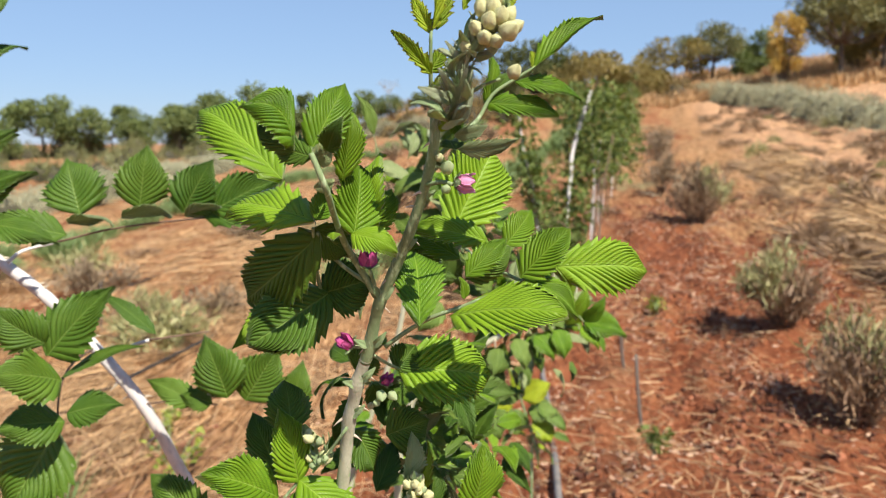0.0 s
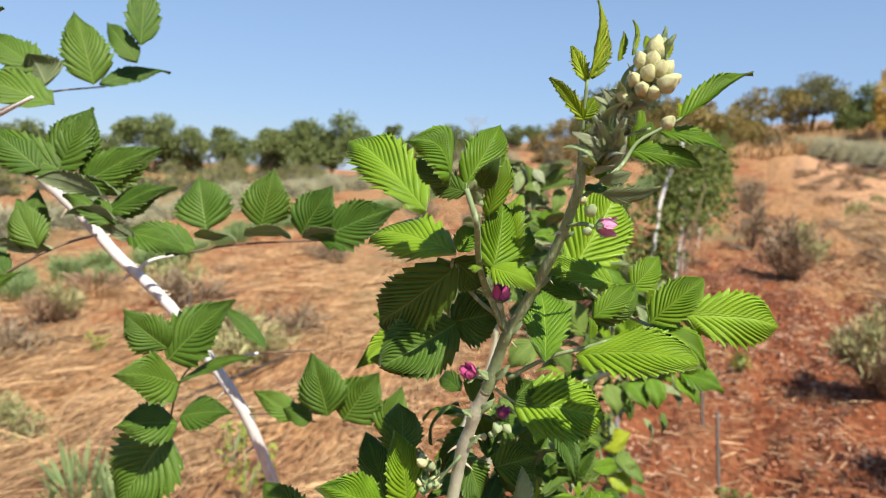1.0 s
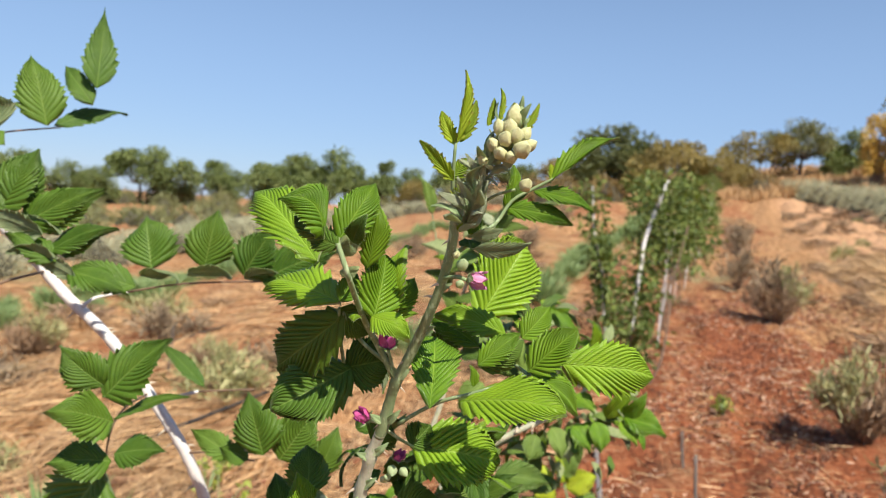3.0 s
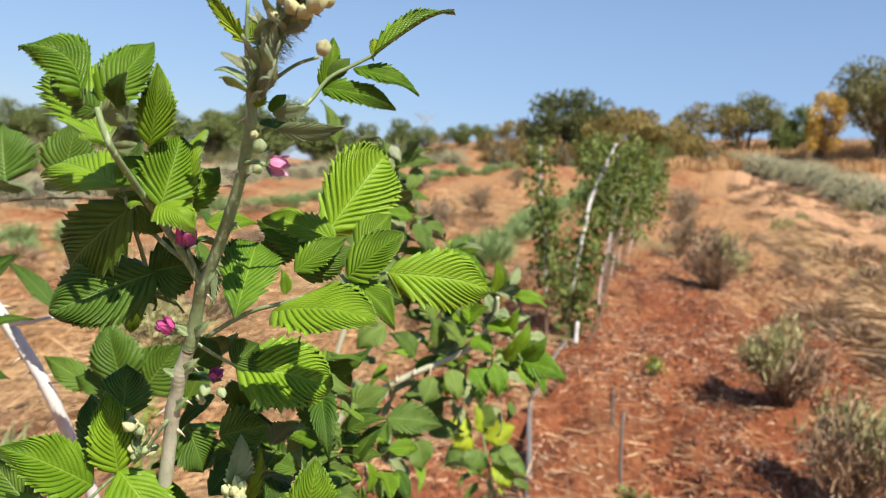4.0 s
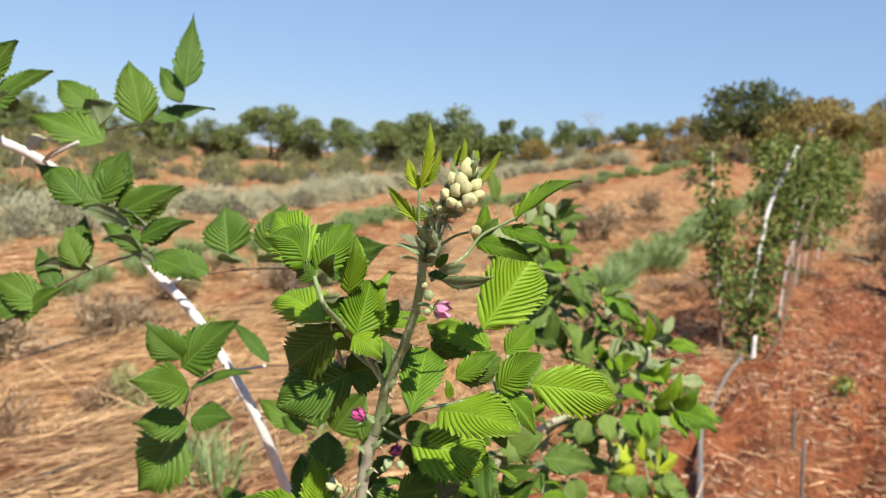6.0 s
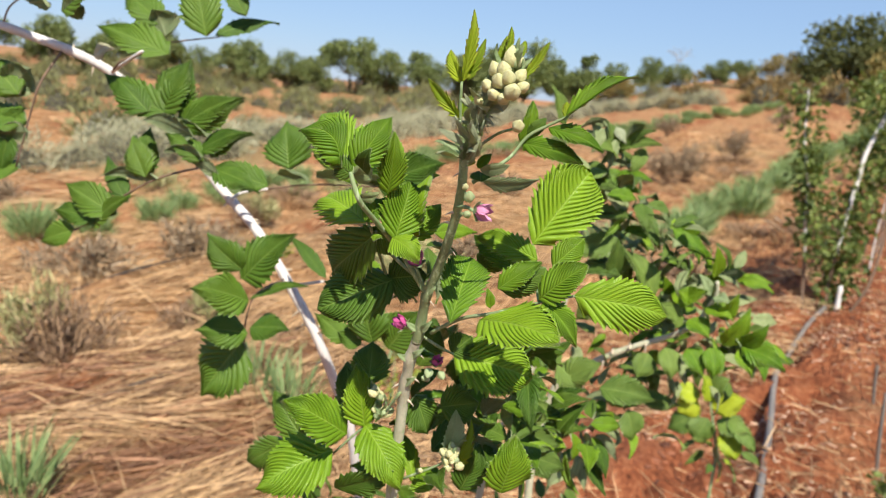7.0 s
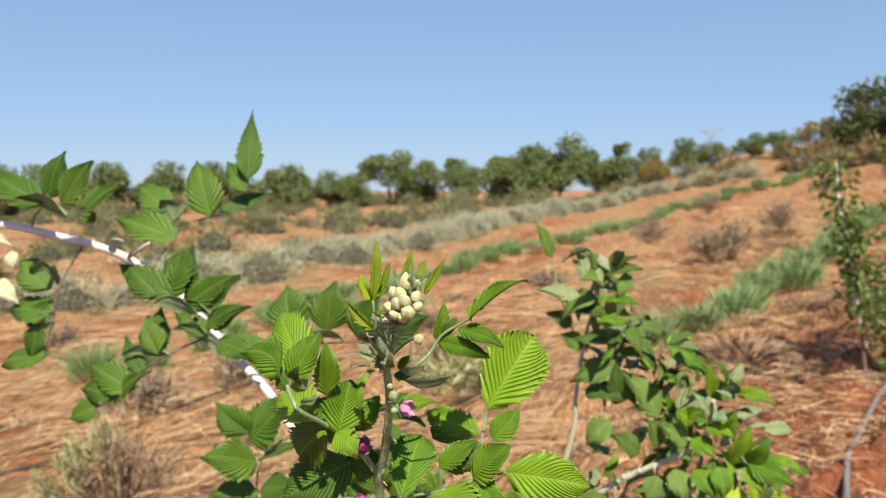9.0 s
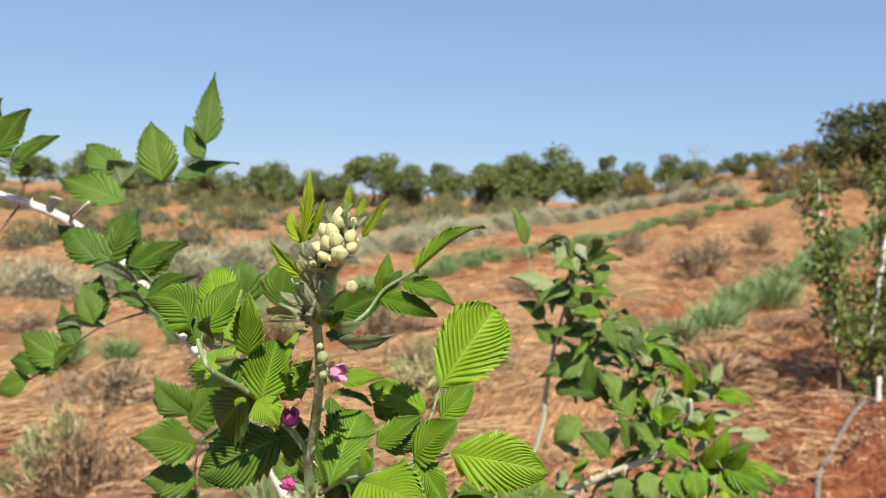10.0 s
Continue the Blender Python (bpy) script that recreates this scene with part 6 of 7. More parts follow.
cane_stem = tube("cane", [(-0.9686, 0.5200, 1.7315, 0.0045), (-0.9217, 0.5400, 1.7339, 0.0048), (-0.8673, 0.5550, 1.7314, 0.0050), (-0.7944, 0.5650, 1.7264, 0.0053), (-0.7313, 0.5750, 1.7214, 0.0055), (-0.6822, 0.5980, 1.7080, 0.0057), (-0.6511, 0.6280, 1.6952, 0.0058), (-0.6255, 0.6640, 1.6743, 0.0061), (-0.5853, 0.6970, 1.6340, 0.0062), (-0.5367, 0.7170, 1.5833, 0.0063), (-0.5014, 0.7290, 1.5403, 0.0064), (-0.4448, 0.7420, 1.4857, 0.0064), (-0.3867, 0.7480, 1.4132, 0.0064), (-0.3549, 0.7570, 1.3605, 0.0064), (-0.3356, 0.7850, 1.2846, 0.0066), (-0.3220, 0.8250, 1.1799, 0.0068), (-0.3300, 0.9100, 0.9000, 0.0075), (-0.3000, 0.9600, 0.4500, 0.0080), (-0.2800, 0.9700, -0.0300, 0.0090)], M_BLOOM, cane_bush, "waxy white thorny cane", 12, 8, 0.04)
stalk(cane_bush, [(-0.3996, 0.7467, 1.4294), (-0.3836, 0.6700, 1.4310), (-0.3882, 0.6550, 1.4030), (-0.3942, 0.6600, 1.3616)], 0.0012, 0.0009, mat=M_TWIG)
leaf(cane_bush, (-0.3886, 0.6450, 1.4615), (-0.4255, 0.6200, 1.5021), 0.0453, (0.30, -0.94, -0.13), 10, 18, M_MATURE_AND_SHADED, M_UNDER_OLD, fine=0.8, blunt=1.2)
leaf(cane_bush, (-0.3896, 0.6450, 1.4502), (-0.3246, 0.6500, 1.5169), 0.0601, (0.46, -0.70, 0.55), 10, 18, M_MATURE_AND_SHADED, M_UNDER_OLD, fine=0.8, blunt=1.2)
leaf(cane_bush, (-0.3733, 0.6400, 1.4280), (-0.3925, 0.5720, 1.4576), 0.0526, (0.37, -0.70, 0.60), 10, 18, M_MATURE_AND_SHADED, M_UNDER_OLD, fine=0.8, blunt=1.2)
leaf(cane_bush, (-0.3774, 0.6450, 1.4289), (-0.2970, 0.6400, 1.4667), 0.0185, (0.32, -0.41, 0.85), 10, 18, M_MATURE_AND_SHADED, M_UNDER_OLD, fine=0.8, blunt=1.2)
leaf(cane_bush, (-0.3772, 0.6450, 1.3854), (-0.4164, 0.6000, 1.3955), 0.0474, (0.35, -0.67, 0.65), 10, 18, M_MATURE_AND_SHADED, M_UNDER_OLD, fine=0.8, blunt=1.2)
leaf(cane_bush, (-0.3780, 0.6500, 1.3914), (-0.3211, 0.6450, 1.4048), 0.0380, (0.47, -0.60, 0.65), 10, 18, M_MATURE_AND_SHADED, M_UNDER_OLD, fine=0.8, blunt=1.2)
leaf(cane_bush, (-0.3952, 0.6550, 1.3667), (-0.4423, 0.6350, 1.2872), 0.0874, (0.35, -0.67, 0.65), 10, 18, M_MATURE_AND_SHADED, M_UNDER_OLD, fine=0.8, blunt=1.2)
leaf(cane_bush, (-0.3071, 0.7000, 1.4574), (-0.3629, 0.7000, 1.5026), 0.0192, (0.77, -0.33, 0.55), 10, 18, M_MATURE_AND_SHADED, M_UNDER_OLD, fine=0.8, blunt=1.2)
stalk(cane_bush, [(-0.4574, 0.7000, 1.5307), (-0.4468, 0.7100, 1.5416), (-0.4184, 0.7250, 1.5490)], 0.0022, 0.0015, mat=M_BLOOM)
stalk(cane_bush, [(-0.4184, 0.7250, 1.5490), (-0.3509, 0.7300, 1.5640), (-0.2426, 0.7350, 1.5753), (-0.2173, 0.7350, 1.5777)], 0.0012, 0.0009, mat=M_TWIG)
leaf(cane_bush, (-0.3998, 0.7400, 1.5765), (-0.4205, 0.7570, 1.6384), 0.0665, (0.30, -0.90, 0.31), 10, 18, M_MATURE_AND_SHADED, M_UNDER_OLD, fine=0.8, blunt=1.2)
leaf(cane_bush, (-0.3303, 0.7300, 1.5829), (-0.3155, 0.7240, 1.6478), 0.0558, (0.38, -0.87, 0.31), 10, 18, M_MATURE_AND_SHADED, M_UNDER_OLD, fine=0.8, blunt=1.2)
leaf(cane_bush, (-0.2865, 0.7350, 1.5780), (-0.2510, 0.7300, 1.6331), 0.0523, (0.44, -0.82, 0.38), 10, 18, M_MATURE_AND_SHADED, M_UNDER_OLD, fine=0.8, blunt=1.2)
leaf(cane_bush, (-0.2650, 0.7350, 1.5744), (-0.1804, 0.7300, 1.6161), 0.0551, (0.34, -0.79, 0.52), 10, 18, M_MATURE_AND_SHADED, M_UNDER_OLD, fine=0.8, blunt=1.2)
leaf(cane_bush, (-0.4107, 0.7350, 1.5697), (-0.3505, 0.7200, 1.5754), 0.0262, (-0.20, 0.61, 0.77), 10, 18, M_UNDER_OLD, M_UNDER_OLD, fine=0.8)
leaf(cane_bush, (-0.3499, 0.7300, 1.5766), (-0.2849, 0.7100, 1.5835), 0.0239, (-0.20, 0.61, 0.77), 10, 18, M_UNDER_OLD, M_UNDER_OLD, fine=0.8)
leaf(cane_bush, (-0.2845, 0.7350, 1.5756), (-0.2384, 0.7200, 1.5889), 0.0210, (-0.20, 0.61, 0.77), 10, 18, M_UNDER_OLD, M_UNDER_OLD, fine=0.8)
leaf(cane_bush, (-0.3685, 0.6600, 1.5652), (-0.4341, 0.6300, 1.5824), 0.0364, (0.24, -0.70, 0.68), 10, 18, M_MATURE_AND_SHADED, M_UNDER_OLD, fine=0.8, blunt=1.2)
leaf(cane_bush, (-0.4631, 0.6300, 1.6208), (-0.4003, 0.6350, 1.6627), 0.0377, (0.35, -0.82, 0.45), 10, 18, M_MATURE_AND_SHADED, M_UNDER_OLD, fine=0.8, blunt=1.2)
leaf(cane_bush, (-0.4988, 0.6200, 1.6338), (-0.4666, 0.6300, 1.6998), 0.0513, (0.28, -0.85, 0.45), 10, 18, M_MATURE_AND_SHADED, M_UNDER_OLD, fine=0.8, blunt=1.2)
leaf(cane_bush, (-0.4452, 0.6400, 1.5958), (-0.3870, 0.6450, 1.6260), 0.0317, (0.32, -0.75, 0.57), 10, 18, M_MATURE_AND_SHADED, M_UNDER_OLD, fine=0.8, blunt=1.2)
leaf(cane_bush, (-0.4326, 0.6300, 1.6170), (-0.4970, 0.6200, 1.6300), 0.0247, (-0.15, 0.70, 0.70), 10, 18, M_UNDER_OLD, M_UNDER_OLD, fine=0.8)
leaf(cane_bush, (-0.5063, 0.6100, 1.6360), (-0.5614, 0.6100, 1.6742), 0.0449, (0.29, -0.88, 0.38), 10, 18, M_MATURE_AND_SHADED, M_UNDER_OLD, fine=0.8, blunt=1.2)
leaf(cane_bush, (-0.5089, 0.6100, 1.5588), (-0.5371, 0.6100, 1.6069), 0.0383, (0.06, -0.95, 0.31), 10, 18, M_MATURE_AND_SHADED, M_UNDER_OLD, fine=0.8, blunt=1.2)
leaf(cane_bush, (-0.4319, 0.6200, 1.5936), (-0.4760, 0.6100, 1.5995), 0.0219, (-0.15, 0.70, 0.70), 10, 18, M_UNDER_OLD, M_UNDER_OLD, fine=0.8)
stalk(cane_bush, [(-0.6255, 0.6640, 1.6743), (-0.5693, 0.6300, 1.6907), (-0.5701, 0.6700, 1.7045), (-0.5734, 0.7100, 1.7191), (-0.5527, 0.7800, 1.7348)], 0.0016, 0.0009, mat=M_TWIG)
leaf(cane_bush, (-0.5366, 0.7350, 1.7323), (-0.5620, 0.7350, 1.8165), 0.0556, (0.50, -0.76, 0.42), 10, 18, M_MATURE_AND_SHADED, M_UNDER_OLD, fine=0.8, blunt=1.2)
leaf(cane_bush, (-0.5615, 0.7800, 1.7376), (-0.5114, 0.8550, 1.7698), 0.0318, (0.44, -0.57, 0.70), 10, 18, M_MATURE_AND_SHADED, M_UNDER_OLD, fine=0.8, blunt=1.2)
leaf(cane_bush, (-0.5188, 0.7900, 1.7665), (-0.5684, 0.8000, 1.8178), 0.0297, (0.32, -0.89, 0.34), 10, 18, M_MATURE_AND_SHADED, M_UNDER_OLD, fine=0.8, blunt=1.2)
leaf(cane_bush, (-0.5139, 0.7900, 1.7859), (-0.5264, 0.8200, 1.8953), 0.0400, (0.69, -0.63, 0.35), 10, 18, M_MATURE_AND_SHADED, M_UNDER_OLD, fine=0.8, blunt=1.7)
leaf(cane_bush, (-0.5683, 0.7000, 1.7249), (-0.5838, 0.6950, 1.7574), 0.0500, (-0.46, 0.78, 0.42), 10, 18, M_UNDER_OLD, M_UNDER_OLD, fine=0.8)
leaf(cane_bush, (-0.5775, 0.7000, 1.7413), (-0.6462, 0.7000, 1.7820), 0.0445, (0.42, -0.77, 0.48), 10, 18, M_MATURE_AND_SHADED, M_UNDER_OLD, fine=0.8, blunt=1.2)
leaf(cane_bush, (-0.5439, 0.6800, 1.7038), (-0.6483, 0.6600, 1.7343), 0.0514, (0.41, -0.63, 0.65), 10, 18, M_MATURE_AND_SHADED, M_UNDER_OLD, fine=0.8, blunt=1.2)
stalk(cane_bush, [(-0.6255, 0.6640, 1.6743), (-0.5060, 0.6000, 1.7035)], 0.0026, 0.0018, mat=M_BLOOM, name="cut_twig")
stalk(cane_bush, [(-0.7149, 0.5827, 1.7169), (-0.6954, 0.5780, 1.7395), (-0.6611, 0.5770, 1.7536), (-0.6275, 0.5800, 1.7461)], 0.0012, 0.0009, mat=M_TWIG)
leaf(cane_bush, (-0.6318, 0.5448, 1.7538), (-0.7498, 0.5381, 1.8021), 0.0446, (0.40, -0.74, 0.55), 10, 18, M_MATURE_AND_SHADED, M_UNDER_OLD, fine=0.8, blunt=1.2)
leaf(cane_bush, (-0.6195, 0.5448, 1.7609), (-0.5956, 0.5476, 1.8187), 0.0403, (0.50, -0.76, 0.42), 10, 18, M_MATURE_AND_SHADED, M_UNDER_OLD, fine=0.8, blunt=1.2)
leaf(cane_bush, (-0.5942, 0.5457, 1.7526), (-0.5478, 0.5524, 1.8061), 0.0408, (0.62, -0.66, 0.42), 10, 18, M_MATURE_AND_SHADED, M_UNDER_OLD, fine=0.8, blunt=1.2)
leaf(cane_bush, (-0.5821, 0.5457, 1.7411), (-0.6653, 0.5381, 1.7669), 0.0313, (-0.41, 0.64, 0.65), 10, 18, M_UNDER_OLD, M_UNDER_OLD, fine=0.8)
leaf(cane_bush, (-0.5694, 0.5476, 1.7365), (-0.4997, 0.5524, 1.7776), 0.0395, (0.54, -0.68, 0.49), 10, 18, M_MATURE_AND_SHADED, M_UNDER_OLD, fine=0.8, blunt=1.2)
leaf(cane_bush, (-0.5645, 0.5476, 1.7354), (-0.5340, 0.5476, 1.7446), 0.0251, (-0.43, 0.70, 0.58), 10, 18, M_UNDER_OLD, M_UNDER_OLD, fine=0.8)
leaf(cane_bush, (-0.7631, 0.5334, 1.7594), (-0.7148, 0.5287, 1.8213), 0.0561, (-0.31, 0.87, 0.37), 10, 18, M_UNDER_OLD, M_UNDER_OLD, fine=0.8)
leaf(cane_bush, (-0.7691, 0.5334, 1.7592), (-0.8728, 0.5287, 1.7794), 0.0452, (0.43, -0.67, 0.61), 10, 18, M_MATURE_AND_SHADED, M_UNDER_OLD, fine=0.8, blunt=1.2)
stalk(cane_bush, [(-0.8044, 0.5650, 1.7245), (-0.8090, 0.5650, 1.7447), (-0.8124, 0.5650, 1.7619)], 0.0012, 0.0009, mat=M_BLOOM)
leaf(cane_bush, (-0.4857, 0.6200, 1.6344), (-0.5819, 0.6100, 1.6758), 0.0383, (0.49, -0.85, 0.19), 10, 18, M_MATURE_AND_SHADED, M_UNDER_OLD, fine=0.8, blunt=1.2)
leaf(cane_bush, (-0.4840, 0.6250, 1.6366), (-0.4657, 0.6300, 1.6995), 0.0400, (0.56, -0.71, 0.42), 10, 18, M_MATURE_AND_SHADED, M_UNDER_OLD, fine=0.8, blunt=1.2)
leaf(cane_bush, (-0.4793, 0.6250, 1.6193), (-0.3981, 0.6350, 1.6665), 0.0391, (0.54, -0.68, 0.49), 10, 18, M_MATURE_AND_SHADED, M_UNDER_OLD, fine=0.8, blunt=1.2)
leaf(cane_bush, (-0.4465, 0.6200, 1.6147), (-0.5036, 0.6100, 1.6327), 0.0265, (-0.43, 0.70, 0.58), 10, 18, M_UNDER_OLD, M_UNDER_OLD, fine=0.8)
leaf(cane_bush, (-0.4348, 0.6250, 1.5876), (-0.4868, 0.6150, 1.6180), 0.0293, (0.46, -0.70, 0.55), 10, 18, M_MATURE_AND_SHADED, M_UNDER_OLD, fine=0.8, blunt=1.2)
leaf(cane_bush, (-0.4499, 0.6300, 1.5968), (-0.3854, 0.6350, 1.6308), 0.0258, (0.47, -0.60, 0.65), 10, 18, M_MATURE_AND_SHADED, M_UNDER_OLD, fine=0.8, blunt=1.2)
leaf(cane_bush, (-0.4303, 0.6350, 1.5790), (-0.3617, 0.6300, 1.5672), 0.0341, (0.49, -0.63, 0.60), 10, 18, M_MATURE_AND_SHADED, M_UNDER_OLD, fine=0.8, blunt=1.2)
leaf(cane_bush, (-0.4146, 0.6300, 1.5716), (-0.4621, 0.6200, 1.5944), 0.0203, (-0.43, 0.70, 0.58), 10, 18, M_UNDER_OLD, M_UNDER_OLD, fine=0.8)
stalk(cane_bush, [(-0.5210, 0.7223, 1.5642), (-0.5035, 0.6250, 1.5580), (-0.5627, 0.6150, 1.5216), (-0.6094, 0.6100, 1.4852), (-0.6595, 0.6100, 1.4589)], 0.0016, 0.0009, mat=M_TWIG, name="twig")
leaf(cane_bush, (-0.5342, 0.6200, 1.5541), (-0.5179, 0.6250, 1.6150), 0.0385, (0.73, -0.65, 0.21), 10, 18, M_MATURE_AND_SHADED, M_UNDER_OLD, fine=0.8, blunt=1.2)
leaf(cane_bush, (-0.5462, 0.6170, 1.5225), (-0.5910, 0.6200, 1.5752), 0.0255, (0.36, -0.92, 0.11), 10, 18, M_MATURE_AND_SHADED, M_UNDER_OLD, fine=0.8, blunt=1.2)
leaf(cane_bush, (-0.4986, 0.6200, 1.5591), (-0.5710, 0.6100, 1.5603), 0.0201, (-0.44, 0.72, 0.53), 10, 18, M_UNDER_OLD, M_UNDER_OLD, fine=0.8)
leaf(cane_bush, (-0.5599, 0.6130, 1.5055), (-0.6340, 0.6000, 1.5370), 0.0421, (0.40, -0.74, 0.55), 10, 18, M_MATURE_AND_SHADED, M_UNDER_OLD, fine=0.8, blunt=1.2)
leaf(cane_bush, (-0.6020, 0.6130, 1.4861), (-0.5266, 0.6000, 1.5363), 0.0317, (0.52, -0.66, 0.55), 10, 18, M_MATURE_AND_SHADED, M_UNDER_OLD, fine=0.8, blunt=1.2)
leaf(cane_bush, (-0.6291, 0.6100, 1.4755), (-0.6817, 0.6000, 1.4525), 0.0341, (0.40, -0.74, 0.55), 10, 18, M_MATURE_AND_SHADED, M_UNDER_OLD, fine=0.8, blunt=1.2)
leaf(cane_bush, (-0.5880, 0.6100, 1.4951), (-0.6592, 0.6000, 1.5004), 0.0315, (0.40, -0.74, 0.55), 10, 18, M_MATURE_AND_SHADED, M_UNDER_OLD, fine=0.8, blunt=1.2)
stalk(cane_bush, [(-0.6580, 0.6213, 1.6981), (-0.6538, 0.5850, 1.6547), (-0.6690, 0.5800, 1.6085), (-0.6881, 0.5750, 1.5470)], 0.0016, 0.0009, mat=M_TWIG, name="twig")
leaf(cane_bush, (-0.6862, 0.5800, 1.6383), (-0.7408, 0.5750, 1.6812), 0.0478, (0.42, -0.77, 0.48), 10, 18, M_MATURE_AND_SHADED, M_UNDER_OLD, fine=0.8, blunt=1.2)
leaf(cane_bush, (-0.7095, 0.5820, 1.6408), (-0.6715, 0.5900, 1.6741), 0.0439, (-0.64, 0.77, 0.10), 10, 18, M_UNDER_OLD, M_UNDER_OLD, fine=0.8)
leaf(cane_bush, (-0.6746, 0.5800, 1.6079), (-0.7641, 0.5700, 1.6094), 0.0464, (0.40, -0.74, 0.55), 10, 18, M_MATURE_AND_SHADED, M_UNDER_OLD, fine=0.8, blunt=1.2)
leaf(cane_bush, (-0.6663, 0.5780, 1.5953), (-0.7092, 0.5700, 1.5891), 0.0269, (-0.40, 0.89, 0.21), 10, 18, M_UNDER_OLD, M_UNDER_OLD, fine=0.8)
leaf(cane_bush, (-0.6975, 0.5750, 1.5903), (-0.7127, 0.5700, 1.5362), 0.0324, (0.42, -0.89, 0.19), 10, 18, M_MATURE_AND_SHADED, M_UNDER_OLD, fine=0.8, blunt=1.2)
leaf(cane_bush, (-0.6846, 0.5750, 1.5497), (-0.7950, 0.5700, 1.5247), 0.0439, (0.37, -0.70, 0.60), 10, 18, M_MATURE_AND_SHADED, M_UNDER_OLD, fine=0.8, blunt=1.2)
leaf(cane_bush, (-0.7256, 0.5750, 1.5871), (-0.6804, 0.5800, 1.6224), 0.0289, (0.64, -0.68, 0.35), 10, 18, M_MATURE_AND_SHADED, M_UNDER_OLD, fine=0.8, blunt=1.2)
stalk(cane_bush, [(-0.8122, 0.5700, 1.7200), (-0.7935, 0.5680, 1.6811), (-0.7724, 0.5660, 1.6519)], 0.0012, 0.0009, mat=M_TWIG)
leaf(cane_bush, (-0.7930, 0.5680, 1.7154), (-0.7377, 0.5630, 1.6994), 0.0159, (0.39, -0.81, 0.44), 14, 25, M_CREAM, M_CREAM, fine=0.6)
leaf(cane_bush, (-0.8253, 0.5680, 1.6633), (-0.8706, 0.5630, 1.6237), 0.0375, (0.39, -0.81, 0.44), 14, 25, M_CREAM, M_CREAM, fine=0.6)
leaf(cane_bush, (-0.7779, 0.5680, 1.6484), (-0.8416, 0.5630, 1.6184), 0.0274, (0.39, -0.81, 0.44), 14, 25, M_CREAM, M_CREAM, fine=0.6)
leaf(cane_bush, (-0.7816, 0.5680, 1.6450), (-0.7757, 0.5630, 1.6145), 0.0143, (0.39, -0.81, 0.44), 14, 25, M_CREAM, M_CREAM, fine=0.6)
leaf(cane_bush, (-0.7730, 0.5680, 1.6473), (-0.7275, 0.5630, 1.6193), 0.0227, (0.39, -0.81, 0.44), 14, 25, M_CREAM, M_CREAM, fine=0.6)
leaf(cane_bush, (-0.7390, 0.5680, 1.6885), (-0.7296, 0.5630, 1.6665), 0.0190, (0.39, -0.81, 0.44), 14, 25, M_CREAM, M_CREAM, fine=0.6)
leaf(cane_bush, (-0.8762, 0.5680, 1.7151), (-0.9380, 0.5630, 1.6629), 0.0390, (0.39, -0.81, 0.44), 14, 25, M_CREAM, M_CREAM, fine=0.6)
leaf(cane_bush, (-0.8125, 0.5680, 1.6681), (-0.8625, 0.5630, 1.6762), 0.0334, (0.39, -0.81, 0.44), 14, 25, M_CREAM, M_CREAM, fine=0.6)
leaf(cane_bush, (-0.5825, 0.6000, 1.6934), (-0.5576, 0.6000, 1.7057), 0.0202, (0.39, -0.81, 0.44), 14, 25, M_CREAM, M_CREAM, fine=0.6)
stalk(cane_bush, [(-0.3931, 0.7473, 1.4213), (-0.3507, 0.7250, 1.4363), (-0.3291, 0.7300, 1.4429)], 0.0022, 0.0018, mat=M_BLOOM)
stalk(cane_bush, [(-0.3291, 0.7300, 1.4429), (-0.2654, 0.7350, 1.4512)], 0.0012, 0.0009, mat=M_TWIG)
stalk(cane_bush, [(-0.3549, 0.7570, 1.3605), (-0.3157, 0.7500, 1.3676), (-0.2660, 0.7500, 1.3638)], 0.0012, 0.0009, mat=M_TWIG)
leaf(cane_bush, (-0.2359, 0.7000, 1.3901), (-0.2537, 0.6900, 1.4568), 0.0539, (0.23, -0.91, 0.34), 10, 18, M_MATURE_AND_SHADED, M_UNDER_OLD, fine=0.8, blunt=1.2)
leaf(cane_bush, (-0.2248, 0.7200, 1.3800), (-0.1880, 0.7200, 1.4359), 0.0611, (0.43, -0.80, 0.42), 10, 18, M_MATURE_AND_SHADED, M_UNDER_OLD, fine=0.8, blunt=1.2)
leaf(cane_bush, (-0.2730, 0.7100, 1.3812), (-0.3206, 0.7000, 1.4106), 0.0293, (0.19, -0.82, 0.54), 10, 18, M_MATURE_AND_SHADED, M_UNDER_OLD, fine=0.8, blunt=1.2)
leaf(cane_bush, (-0.2564, 0.7100, 1.3808), (-0.2855, 0.7000, 1.3944), 0.0263, (0.19, -0.82, 0.54), 10, 18, M_MATURE_AND_SHADED, M_UNDER_OLD, fine=0.8, blunt=1.2)
leaf(cane_bush, (-0.1810, 0.7200, 1.3686), (-0.1608, 0.7200, 1.4216), 0.0382, (0.38, -0.86, 0.35), 10, 18, M_MATURE_AND_SHADED, M_UNDER_OLD, fine=0.8, blunt=1.2)
thorn(cane_stem, (-0.5210, 0.7223, 1.5642), (-0.41, -0.02, 0.96), 0.0130)
thorn(cane_stem, (-0.4637, 0.7377, 1.5039), (-0.66, -0.09, 0.53), 0.0130)
thorn(cane_stem, (-0.4511, 0.7406, 1.4918), (0.52, 0.13, 0.66), 0.0130)
thorn(cane_stem, (-0.4125, 0.7453, 1.4455), (-1.00, -0.18, 0.09), 0.0080)
thorn(cane_stem, (-0.3867, 0.7480, 1.4132), (0.94, 0.19, 0.41), 0.0080)
thorn(cane_stem, (-0.3619, 0.7550, 1.3722), (-0.98, -0.18, -0.11), 0.0130)
thorn(cane_stem, (-0.3996, 0.7467, 1.4294), (0.95, 0.19, 0.31), 0.0080)
